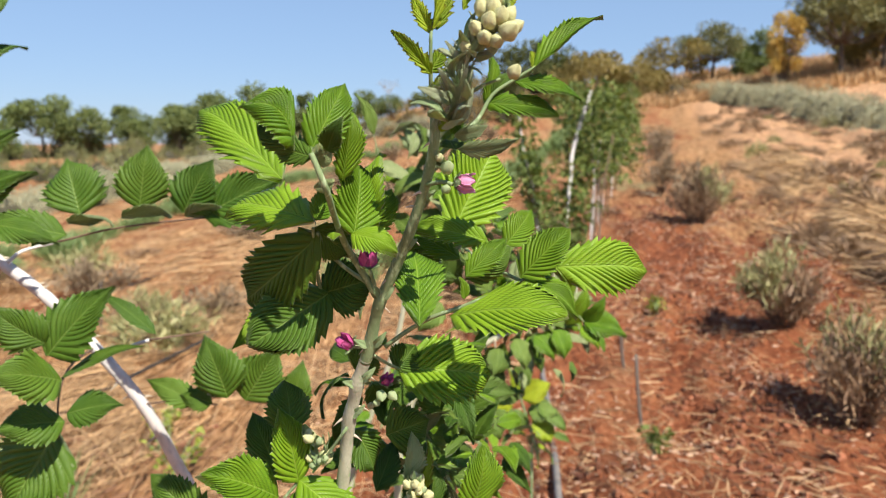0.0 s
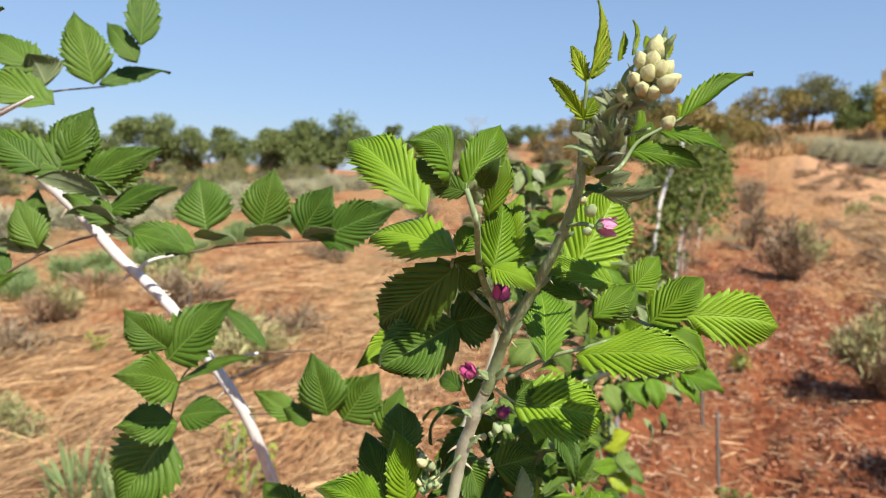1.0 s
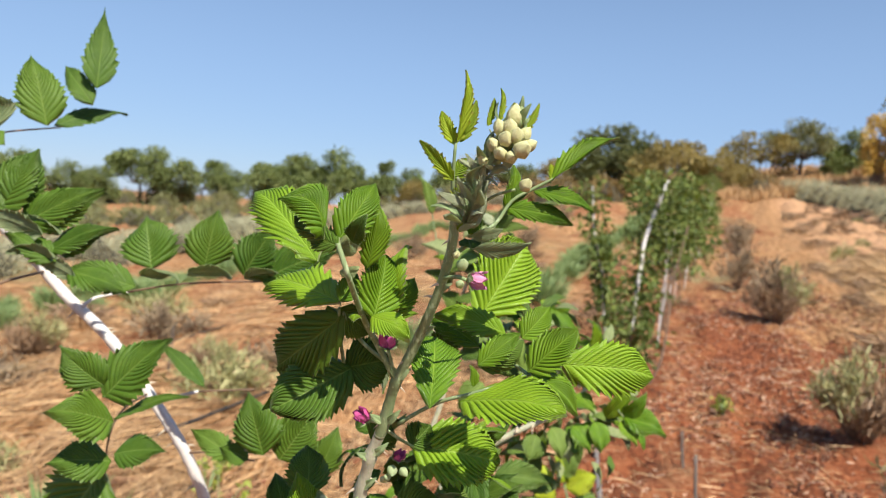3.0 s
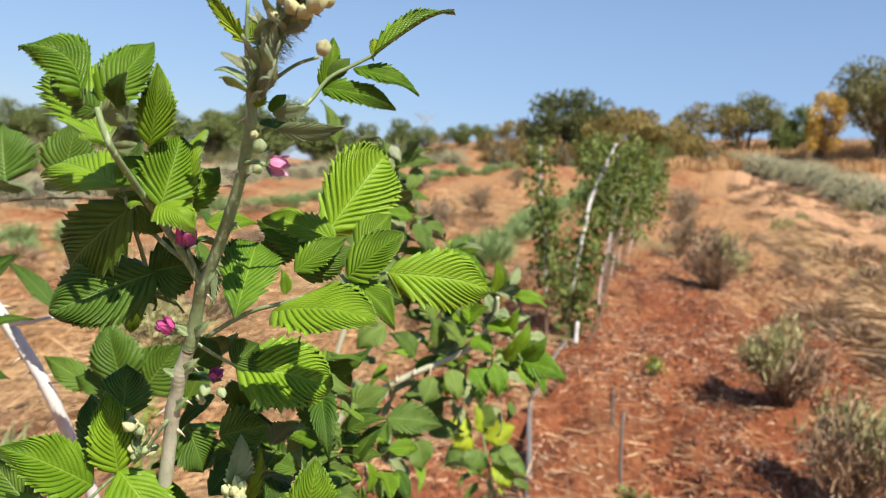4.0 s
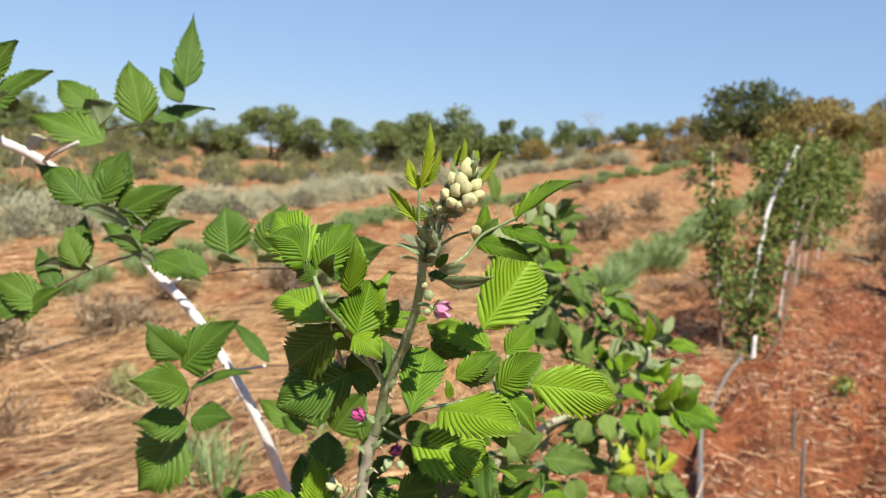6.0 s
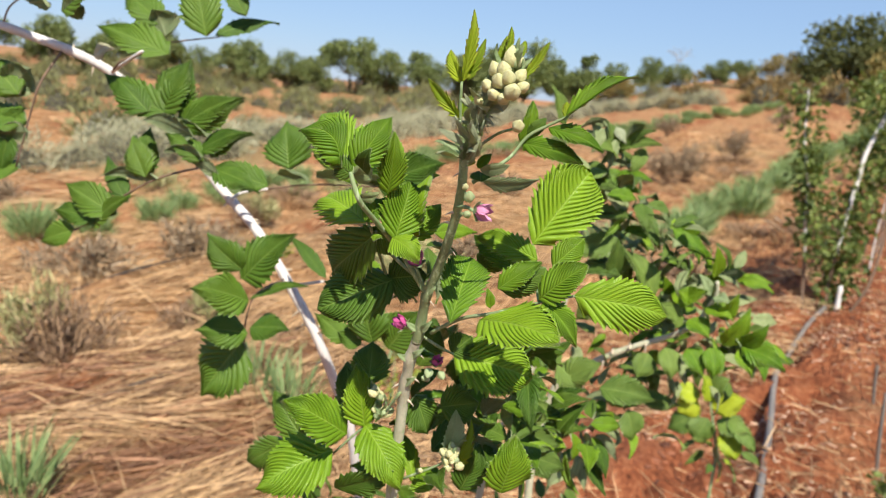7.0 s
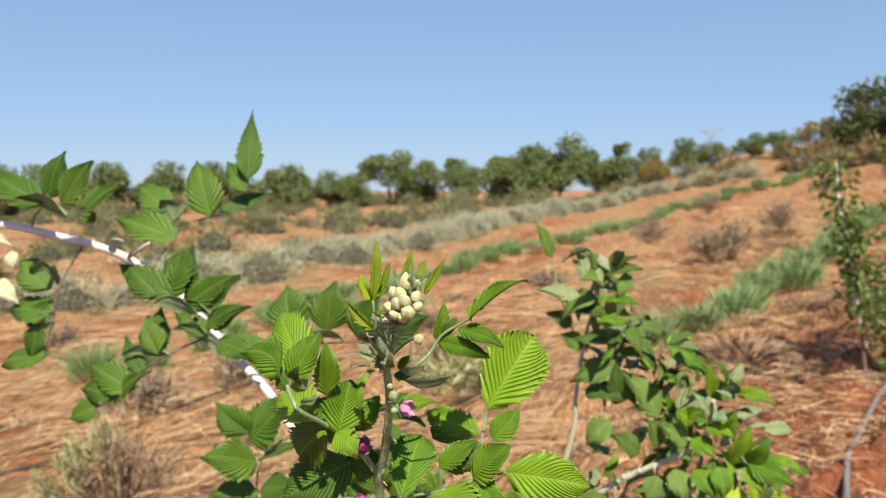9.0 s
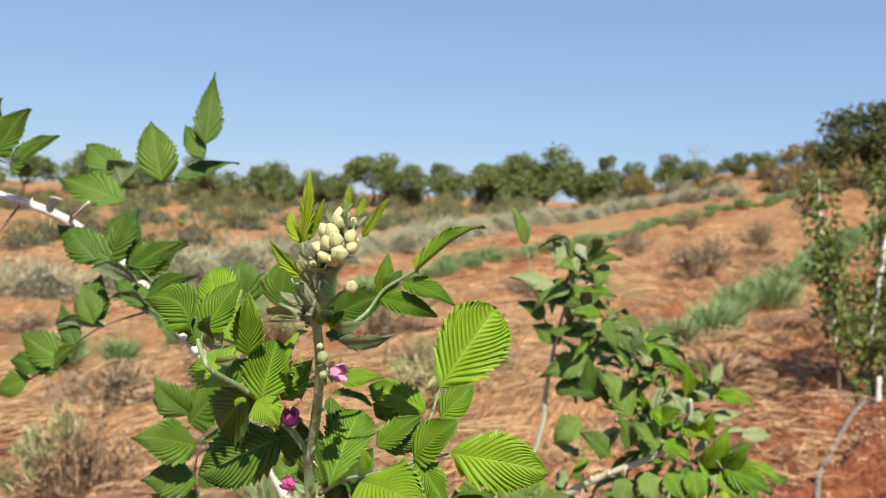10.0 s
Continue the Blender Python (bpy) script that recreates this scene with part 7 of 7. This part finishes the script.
thorn(cane_stem, (-0.4888, 0.7319, 1.5282), (0.94, 0.19, 0.41), 0.0130)
thorn(cane_stem, (-0.6511, 0.6280, 1.6952), (0.02, 0.20, 1.00), 0.0120)
thorn(cane_stem, (-0.6369, 0.6480, 1.6836), (-0.11, -0.25, -1.01), 0.0120)
thorn(cane_stem, (-0.6121, 0.6750, 1.6609), (0.40, 0.37, 0.84), 0.0130)
thorn(cane_stem, (-0.5987, 0.6860, 1.6475), (-0.40, -0.37, -0.84), 0.0120)
thorn(cane_stem, (-0.5745, 0.7014, 1.6228), (0.61, 0.44, 0.66), 0.0130)
thorn(cane_stem, (-0.5475, 0.7126, 1.5946), (-0.61, -0.44, -0.66), 0.0130)
thorn(cane_stem, (-0.5171, 0.7237, 1.5594), (0.63, 0.43, 0.56), 0.0130)
thorn(cane_stem, (-0.4826, 0.7333, 1.5221), (-0.73, -0.47, -0.47), 0.0140)
thorn(cane_stem, (-0.4574, 0.7391, 1.4979), (0.73, 0.47, 0.47), 0.0130)
thorn(cane_stem, (-0.4254, 0.7440, 1.4616), (-0.74, -0.46, -0.37), 0.0140)
thorn(cane_stem, (-0.4060, 0.7460, 1.4374), (0.73, 0.47, 0.47), 0.0140)
thorn(cane_stem, (-0.3725, 0.7520, 1.3898), (-0.74, -0.46, -0.37), 0.0140)
thorn(cane_stem, (-0.3584, 0.7560, 1.3663), (0.74, 0.46, 0.37), 0.0140)
thorn(cane_stem, (-0.3442, 0.7726, 1.3183), (-0.76, -0.45, -0.27), 0.0140)
leaf_cluster(cane_bush, (-0.36, 0.86, 1.0), (0.16, 0.12, 0.22), 34, 0.055, 8, [M_MATURE_AND_SHADED])
leaf_cluster(cane_bush, (-0.30, 0.92, 0.5), (0.16, 0.12, 0.22), 26, 0.055, 9, [M_MATURE_AND_SHADED])
# the bush behind
back_bush = empty_at("raspberry_bush", (0, 0, 0), "leafy raspberry bush with pale thorny canes", "raspberry")
low_cane = tube("cane", [(0.1232, 0.9800, 1.4832, 0.0025), (0.1227, 0.9900, 1.4570, 0.0030), (0.1026, 1.0000, 1.4132, 0.0036), (0.0685, 1.0000, 1.3865, 0.0040), (0.0173, 1.0000, 1.3565, 0.0046), (-0.0357, 1.0000, 1.3160, 0.0050), (-0.0812, 1.0000, 1.2594, 0.0052), (-0.100, 1.020, 1.050, 0.0060), (-0.060, 1.050, 0.500, 0.0070), (-0.050, 1.050, -0.030, 0.0080)], M_STEM_OLD, back_bush, "pale thorny arching cane", 12, 8, 0.04)
upright_cane = tube("cane", [(-0.0537, 1.0600, 1.6430, 0.0014), (-0.0601, 1.0600, 1.5944, 0.0020), (-0.0726, 1.0600, 1.5573, 0.0024), (-0.0825, 1.0600, 1.5108, 0.0028), (-0.0927, 1.0600, 1.4356, 0.0034), (-0.1015, 1.0600, 1.3584, 0.0040), (-0.200, 1.070, 1.000, 0.0060), (-0.140, 1.080, 0.500, 0.0070), (-0.100, 1.080, -0.030, 0.0080)], M_STEM_OLD, back_bush, "pale upright cane", 12, 8, 0.04)
leaf(back_bush, (-0.0468, 1.0500, 1.6382), (0.0125, 1.0300, 1.6559), 0.0245, (0.43, -0.67, 0.61), 22, 26, M_BUSH, M_UNDER_OLD, fine=0.6, blunt=1.15)
leaf(back_bush, (-0.0456, 1.0500, 1.6417), (-0.0007, 1.0300, 1.6723), 0.0228, (0.43, -0.67, 0.61), 22, 26, M_BUSH, M_UNDER_OLD, fine=0.6, blunt=1.15)
leaf(back_bush, (-0.0498, 1.0500, 1.6293), (-0.0574, 1.0300, 1.6746), 0.0300, (0.43, -0.67, 0.61), 22, 26, M_BUSH, M_UNDER_OLD, fine=0.6, blunt=1.15)
leaf(back_bush, (-0.1292, 1.0500, 1.6609), (-0.1486, 1.0300, 1.7203), 0.0269, (0.43, -0.67, 0.61), 22, 26, M_BUSH, M_UNDER_OLD, fine=0.6, blunt=1.15)
leaf(back_bush, (-0.0080, 1.0500, 1.6428), (-0.0183, 1.0300, 1.6024), 0.0228, (0.43, -0.67, 0.61), 22, 26, M_BUSH, M_UNDER_OLD, fine=0.6, blunt=1.15)
leaf(back_bush, (-0.1020, 1.0500, 1.6000), (-0.0476, 1.0300, 1.6001), 0.0355, (0.43, -0.67, 0.61), 22, 26, M_BUSH, M_UNDER_OLD, fine=0.6, blunt=1.15)
leaf(back_bush, (-0.0958, 1.0500, 1.5859), (-0.0313, 1.0300, 1.5837), 0.0355, (0.43, -0.67, 0.61), 22, 26, M_BUSH, M_UNDER_OLD, fine=0.6, blunt=1.15)
leaf(back_bush, (-0.0865, 1.0500, 1.5340), (-0.0023, 1.0300, 1.5441), 0.0320, (0.43, -0.67, 0.61), 22, 26, M_BUSH, M_UNDER_OLD, fine=0.6, blunt=1.15)
leaf(back_bush, (-0.0185, 1.0500, 1.5013), (-0.0966, 1.0300, 1.4733), 0.0467, (0.43, -0.67, 0.61), 22, 26, M_BUSH, M_UNDER_OLD, fine=0.6, blunt=1.15)
leaf(back_bush, (-0.0244, 1.0500, 1.4379), (-0.0215, 1.0300, 1.5099), 0.0358, (0.43, -0.67, 0.61), 22, 26, M_BUSH, M_UNDER_OLD, fine=0.6, blunt=1.15)
leaf(back_bush, (0.0396, 1.0500, 1.4275), (-0.0058, 1.0300, 1.4973), 0.0517, (0.43, -0.67, 0.61), 22, 26, M_BUSH, M_UNDER_OLD, fine=0.6, blunt=1.15)
leaf(back_bush, (-0.0962, 1.0500, 1.5548), (-0.1293, 1.0300, 1.5784), 0.0323, (0.43, -0.67, 0.61), 22, 26, M_BUSH, M_UNDER_OLD, fine=0.6, blunt=1.15)
leaf(back_bush, (-0.0788, 1.0500, 1.5218), (-0.1075, 1.0300, 1.5463), 0.0305, (0.43, -0.67, 0.61), 22, 26, M_BUSH, M_UNDER_OLD, fine=0.6, blunt=1.15)
leaf(back_bush, (-0.0746, 1.0500, 1.4549), (-0.0104, 1.0300, 1.4581), 0.0396, (0.43, -0.67, 0.61), 22, 26, M_BUSH, M_UNDER_OLD, fine=0.6, blunt=1.15)
leaf(back_bush, (0.0338, 1.0500, 1.4103), (0.0770, 1.0300, 1.4078), 0.0449, (0.43, -0.67, 0.61), 22, 26, M_BUSH, M_UNDER_OLD, fine=0.6, blunt=1.15)
leaf(back_bush, (-0.0341, 1.0500, 1.4132), (-0.0681, 1.0300, 1.3739), 0.0457, (0.43, -0.67, 0.61), 22, 26, M_BUSH, M_UNDER_OLD, fine=0.6, blunt=1.15)
leaf(back_bush, (-0.0631, 1.0500, 1.6337), (-0.0873, 1.0400, 1.6740), 0.0195, (0.41, -0.84, 0.36), 20, 15, M_SEPAL, M_SEPAL, fine=0.5)
leaf(back_bush, (-0.0667, 1.0500, 1.6289), (-0.0916, 1.0400, 1.6608), 0.0178, (0.41, -0.84, 0.36), 20, 15, M_SEPAL, M_SEPAL, fine=0.5)
leaf(back_bush, (-0.0553, 1.0500, 1.6389), (-0.0659, 1.0400, 1.6720), 0.0142, (0.41, -0.84, 0.36), 20, 15, M_SEPAL, M_SEPAL, fine=0.5)
leaf(back_bush, (0.1185, 0.9900, 1.4857), (0.1168, 0.9700, 1.5322), 0.0200, (0.43, -0.67, 0.61), 22, 26, M_FRESH, M_UNDER, fine=0.6, blunt=1.15)
leaf(back_bush, (0.1221, 0.9900, 1.4609), (0.1425, 0.9700, 1.4621), 0.0168, (0.36, -0.77, 0.52), 22, 26, M_SEPAL, M_UNDER, fine=0.6, blunt=1.15)
leaf(back_bush, (0.1187, 0.9900, 1.4601), (0.1001, 0.9700, 1.4923), 0.0167, (0.36, -0.77, 0.52), 22, 26, M_SEPAL, M_UNDER, fine=0.6, blunt=1.15)
leaf(back_bush, (0.1440, 0.9900, 1.3950), (0.1713, 0.9700, 1.4515), 0.0355, (0.43, -0.67, 0.61), 22, 26, M_FRESH, M_UNDER, fine=0.6, blunt=1.15)
leaf(back_bush, (0.1664, 0.9900, 1.4007), (0.2242, 0.9700, 1.3919), 0.0392, (0.43, -0.67, 0.61), 22, 26, M_FRESH, M_UNDER, fine=0.6, blunt=1.15)
leaf(back_bush, (0.1687, 0.9900, 1.3996), (0.1936, 0.9700, 1.4366), 0.0271, (0.43, -0.67, 0.61), 22, 26, M_FRESH, M_UNDER, fine=0.6, blunt=1.15)
leaf(back_bush, (0.1639, 0.9900, 1.3944), (0.1889, 0.9700, 1.3714), 0.0291, (0.43, -0.67, 0.61), 22, 26, M_FRESH, M_UNDER, fine=0.6, blunt=1.15)
leaf(back_bush, (0.0950, 0.9900, 1.4223), (0.1276, 0.9700, 1.4111), 0.0339, (0.43, -0.67, 0.61), 22, 26, M_FRESH, M_UNDER, fine=0.6, blunt=1.15)
leaf(back_bush, (0.1140, 0.9900, 1.4430), (0.1512, 0.9700, 1.4406), 0.0303, (0.43, -0.67, 0.61), 22, 26, M_FRESH, M_UNDER, fine=0.6, blunt=1.15)
leaf(back_bush, (0.0889, 0.9900, 1.4126), (0.0573, 0.9700, 1.4432), 0.0373, (0.43, -0.67, 0.61), 22, 26, M_BUSH, M_UNDER_OLD, fine=0.6, blunt=1.15)
leaf(back_bush, (0.1290, 0.9900, 1.3895), (0.1429, 0.9700, 1.3547), 0.0343, (0.43, -0.67, 0.61), 22, 26, M_FRESH, M_UNDER, fine=0.6, blunt=1.15)
leaf(back_bush, (0.1007, 0.9900, 1.3824), (0.1286, 0.9700, 1.3548), 0.0378, (0.43, -0.67, 0.61), 22, 26, M_FRESH, M_UNDER, fine=0.6, blunt=1.15)
leaf(back_bush, (0.0715, 0.9900, 1.3750), (0.0905, 0.9700, 1.3402), 0.0380, (0.43, -0.67, 0.61), 22, 26, M_BUSH, M_UNDER_OLD, fine=0.6, blunt=1.15)
leaf(back_bush, (0.0503, 0.9900, 1.3610), (0.0427, 0.9700, 1.3270), 0.0383, (0.43, -0.67, 0.61), 22, 26, M_BUSH, M_UNDER_OLD, fine=0.6, blunt=1.15)
leaf(back_bush, (0.0987, 0.9900, 1.4477), (0.0767, 0.9700, 1.4636), 0.0303, (0.43, -0.67, 0.61), 22, 26, M_FRESH, M_UNDER, fine=0.6, blunt=1.15)
leaf(back_bush, (0.1336, 0.9900, 1.4313), (0.1533, 0.9700, 1.4722), 0.0252, (0.43, -0.67, 0.61), 22, 26, M_FRESH, M_UNDER, fine=0.6, blunt=1.15)
leaf(back_bush, (0.0229, 0.9900, 1.3884), (-0.0093, 0.9700, 1.4200), 0.0395, (0.43, -0.67, 0.61), 22, 26, M_BUSH, M_UNDER_OLD, fine=0.6, blunt=1.15)
leaf(back_bush, (0.0521, 0.9900, 1.4039), (0.0415, 0.9700, 1.4479), 0.0374, (0.43, -0.67, 0.61), 22, 26, M_BUSH, M_UNDER_OLD, fine=0.6, blunt=1.15)
leaf(back_bush, (0.0771, 0.9900, 1.4429), (0.1117, 0.9700, 1.4711), 0.0286, (0.43, -0.67, 0.61), 22, 26, M_FRESH, M_UNDER, fine=0.6, blunt=1.15)
leaf(back_bush, (-0.0416, 0.6200, 1.3808), (0.0102, 0.6200, 1.4074), 0.0467, (0.42, -0.65, 0.63), 22, 26, M_BUSH, M_UNDER_OLD, fine=0.6, blunt=1.15)
leaf(back_bush, (-0.0294, 0.6200, 1.3621), (0.0210, 0.6200, 1.3713), 0.0413, (0.42, -0.65, 0.63), 22, 26, M_BUSH, M_UNDER_OLD, fine=0.6, blunt=1.15)
leaf(back_bush, (-0.0447, 0.8500, 1.3648), (-0.0047, 0.8500, 1.3385), 0.0455, (0.42, -0.65, 0.63), 22, 26, M_BUSH, M_UNDER_OLD, fine=0.6, blunt=1.15)
leaf(back_bush, (-0.0317, 0.8500, 1.3486), (0.0089, 0.8500, 1.3802), 0.0421, (0.42, -0.65, 0.63), 22, 26, M_BUSH, M_UNDER_OLD, fine=0.6, blunt=1.15)
leaf(back_bush, (-0.0037, 0.9500, 1.3080), (0.0725, 0.9500, 1.3116), 0.0517, (0.42, -0.65, 0.63), 22, 26, M_BUSH, M_UNDER_OLD, fine=0.6, blunt=1.15)
leaf(back_bush, (0.0396, 0.9500, 1.2867), (0.0546, 0.9500, 1.2418), 0.0423, (0.42, -0.65, 0.63), 22, 26, M_BUSH, M_UNDER_OLD, fine=0.6, blunt=1.15)
leaf(back_bush, (-0.0624, 0.8000, 1.3951), (-0.0256, 0.8000, 1.3856), 0.0358, (0.42, -0.65, 0.63), 22, 26, M_BUSH, M_UNDER_OLD, fine=0.6, blunt=1.15)
leaf(back_bush, (-0.0316, 0.6200, 1.3725), (0.0003, 0.6200, 1.3514), 0.0333, (0.42, -0.65, 0.63), 22, 26, M_BUSH, M_UNDER_OLD, fine=0.6, blunt=1.15)
leaf(back_bush, (-0.0054, 0.6200, 1.3497), (0.0293, 0.6200, 1.3485), 0.0297, (0.42, -0.65, 0.63), 22, 26, M_BUSH, M_UNDER_OLD, fine=0.6, blunt=1.15)
thorn(low_cane, (0.0219, 0.9950, 1.3591), (0.11, 0.25, 1.01), 0.0130)
thorn(low_cane, (-0.0008, 0.9950, 1.3463), (0.02, 0.20, 1.00), 0.0120)
thorn(low_cane, (0.0833, 0.9950, 1.3949), (0.11, 0.25, 1.01), 0.0090)
thorn(low_cane, (-0.0114, 0.9950, 1.3330), (-0.02, -0.20, -1.00), 0.0120)
thorn(low_cane, (0.0441, 0.9950, 1.3716), (0.07, -0.16, -0.99), 0.0100)
stalk(back_bush, [(-0.0825, 1.0600, 1.5108), (-0.1095, 1.0550, 1.5791), (-0.1236, 1.0500, 1.6308), (-0.1315, 1.0500, 1.6650)], 0.0014, 0.0008)
stalk(back_bush, [(0.1221, 0.9900, 1.4609), (0.1452, 0.9850, 1.4273), (0.1667, 0.9800, 1.4021)], 0.0014, 0.001)
leaf_cluster(back_bush, (0.10, 1.12, 1.36), (0.12, 0.09, 0.08), 96, 0.045, 14, [M_BUSH, M_FRESH, M_UNDER])
leaf_cluster(back_bush, (-0.04, 1.06, 1.24), (0.12, 0.09, 0.13), 66, 0.050, 15, [M_BUSH, M_UNDER, M_FRESH])
leaf_cluster(back_bush, (-0.10, 1.10, 1.02), (0.16, 0.10, 0.14), 34, 0.05, 16, [M_BUSH])
leaf_cluster(back_bush, (-0.10, 1.10, 0.55), (0.16, 0.12, 0.24), 30, 0.052, 17, [M_BUSH])
leaf_cluster(back_bush, (-0.0529, 1.0400, 1.6730), (0.035, 0.03, 0.025), 6, 0.040, 230, [M_BRACT, M_CREAM, M_UNDER], fine=0.45)
leaf_cluster(back_bush, (-0.0433, 1.0400, 1.6430), (0.035, 0.03, 0.025), 6, 0.055, 231, [M_UNDER, M_BUSH], fine=0.45)
leaf_cluster(back_bush, (-0.0680, 1.0400, 1.5977), (0.035, 0.03, 0.025), 8, 0.060, 232, [M_UNDER, M_FRESH], fine=0.45)
leaf_cluster(back_bush, (-0.0149, 1.0400, 1.5579), (0.035, 0.03, 0.025), 11, 0.056, 233, [M_UNDER, M_BUSH, M_FRESH], fine=0.45)
leaf_cluster(back_bush, (0.0358, 1.0800, 1.5281), (0.035, 0.03, 0.025), 14, 0.052, 234, [M_UNDER, M_BUSH, M_FRESH], fine=0.45)
leaf_cluster(back_bush, (-0.0381, 1.1000, 1.4848), (0.035, 0.03, 0.025), 16, 0.056, 235, [M_UNDER, M_BUSH], fine=0.45)
leaf_cluster(back_bush, (0.0846, 1.0800, 1.4995), (0.035, 0.03, 0.025), 10, 0.040, 236, [M_SEPAL, M_FRESH, M_BUSH], fine=0.45)
leaf_cluster(back_bush, (0.0258, 1.0900, 1.4822), (0.03, 0.03, 0.03), 8, 0.046, 330, [M_UNDER, M_BUSH, M_FRESH], fine=0.45)
leaf_cluster(back_bush, (0.0614, 1.0900, 1.4446), (0.03, 0.03, 0.03), 13, 0.046, 331, [M_UNDER, M_BUSH, M_FRESH], fine=0.45)
leaf_cluster(back_bush, (0.0836, 1.0600, 1.4857), (0.03, 0.03, 0.03), 9, 0.044, 332, [M_UNDER, M_BUSH, M_FRESH], fine=0.45)
leaf_cluster(back_bush, (0.1239, 1.0600, 1.4757), (0.03, 0.03, 0.03), 9, 0.040, 333, [M_UNDER, M_BUSH, M_FRESH], fine=0.45)
leaf_cluster(back_bush, (-0.0470, 1.0000, 1.5744), (0.03, 0.03, 0.03), 2, 0.060, 430, [M_UNDER, M_BUSH, M_FRESH], fine=0.45)
leaf_cluster(back_bush, (-0.0387, 1.0200, 1.6220), (0.03, 0.03, 0.03), 2, 0.060, 431, [M_UNDER, M_BUSH, M_FRESH], fine=0.45)
# low yellow-green sucker
sucker = empty_at("raspberry_sucker", (0, 0, 0), "low yellow-green raspberry sucker in red soil", "raspberry")
stalk(sucker, [(0.1124, 1.9000, 1.0265), (0.1385, 1.9000, 0.9403), (0.1779, 1.9000, 0.8099)], 0.0025, 0.004)
leaf(sucker, (0.1028, 1.9000, 0.9805), (0.0343, 1.8800, 0.9930), 0.0641, (0.40, -0.67, 0.62), 12, 20, M_YELLOW, M_UNDER, fine=0.5)
leaf(sucker, (0.0973, 1.9000, 0.9712), (0.0573, 1.8800, 0.9284), 0.0709, (0.40, -0.67, 0.62), 12, 20, M_YELLOW, M_UNDER, fine=0.5)
leaf(sucker, (0.1137, 1.9000, 0.9990), (0.1608, 1.8800, 1.0487), 0.0636, (0.46, -0.58, 0.67), 12, 20, M_BUSH, M_UNDER, fine=0.5)
leaf(sucker, (0.1332, 1.9000, 0.9576), (0.2056, 1.8800, 1.0078), 0.0705, (0.40, -0.67, 0.62), 12, 20, M_YELLOW, M_UNDER, fine=0.5)
leaf(sucker, (0.1311, 1.9000, 0.9257), (0.1078, 1.8800, 0.8639), 0.0814, (0.46, -0.58, 0.67), 12, 20, M_BUSH, M_UNDER, fine=0.5)
leaf(sucker, (0.1517, 1.9000, 0.9237), (0.2301, 1.8800, 0.9314), 0.0711, (0.46, -0.58, 0.67), 12, 20, M_BUSH, M_UNDER, fine=0.5)
leaf(sucker, (0.1678, 1.9000, 0.9049), (0.2178, 1.8800, 0.8428), 0.0784, (0.40, -0.67, 0.62), 12, 20, M_YELLOW, M_UNDER, fine=0.5)
leaf(sucker, (0.1375, 1.9000, 0.9743), (0.1015, 1.8800, 1.0489), 0.0574, (0.40, -0.67, 0.62), 12, 20, M_YELLOW, M_UNDER, fine=0.5)
leaf(sucker, (0.1761, 1.9000, 0.9385), (0.2574, 1.8800, 0.8784), 0.0649, (0.46, -0.58, 0.67), 12, 20, M_BUSH, M_UNDER, fine=0.5)
leaf(sucker, (0.1093, 1.9000, 0.9352), (0.0367, 1.8800, 0.8747), 0.0715, (0.46, -0.58, 0.67), 12, 20, M_BUSH, M_UNDER, fine=0.5)
leaf_cluster(sucker, (0.1556, 1.9500, 0.8451), (0.08, 0.06, 0.09), 16, 0.055, 21, [M_YELLOW, M_BUSH, M_BUSH])
tube("cane", [(0.169, 1.950, 0.800, 0.0035), (0.169, 1.970, 0.4, 0.005), (0.159, 1.980, 0.0, 0.006)], M_STEM, sucker, "", 7, 4)
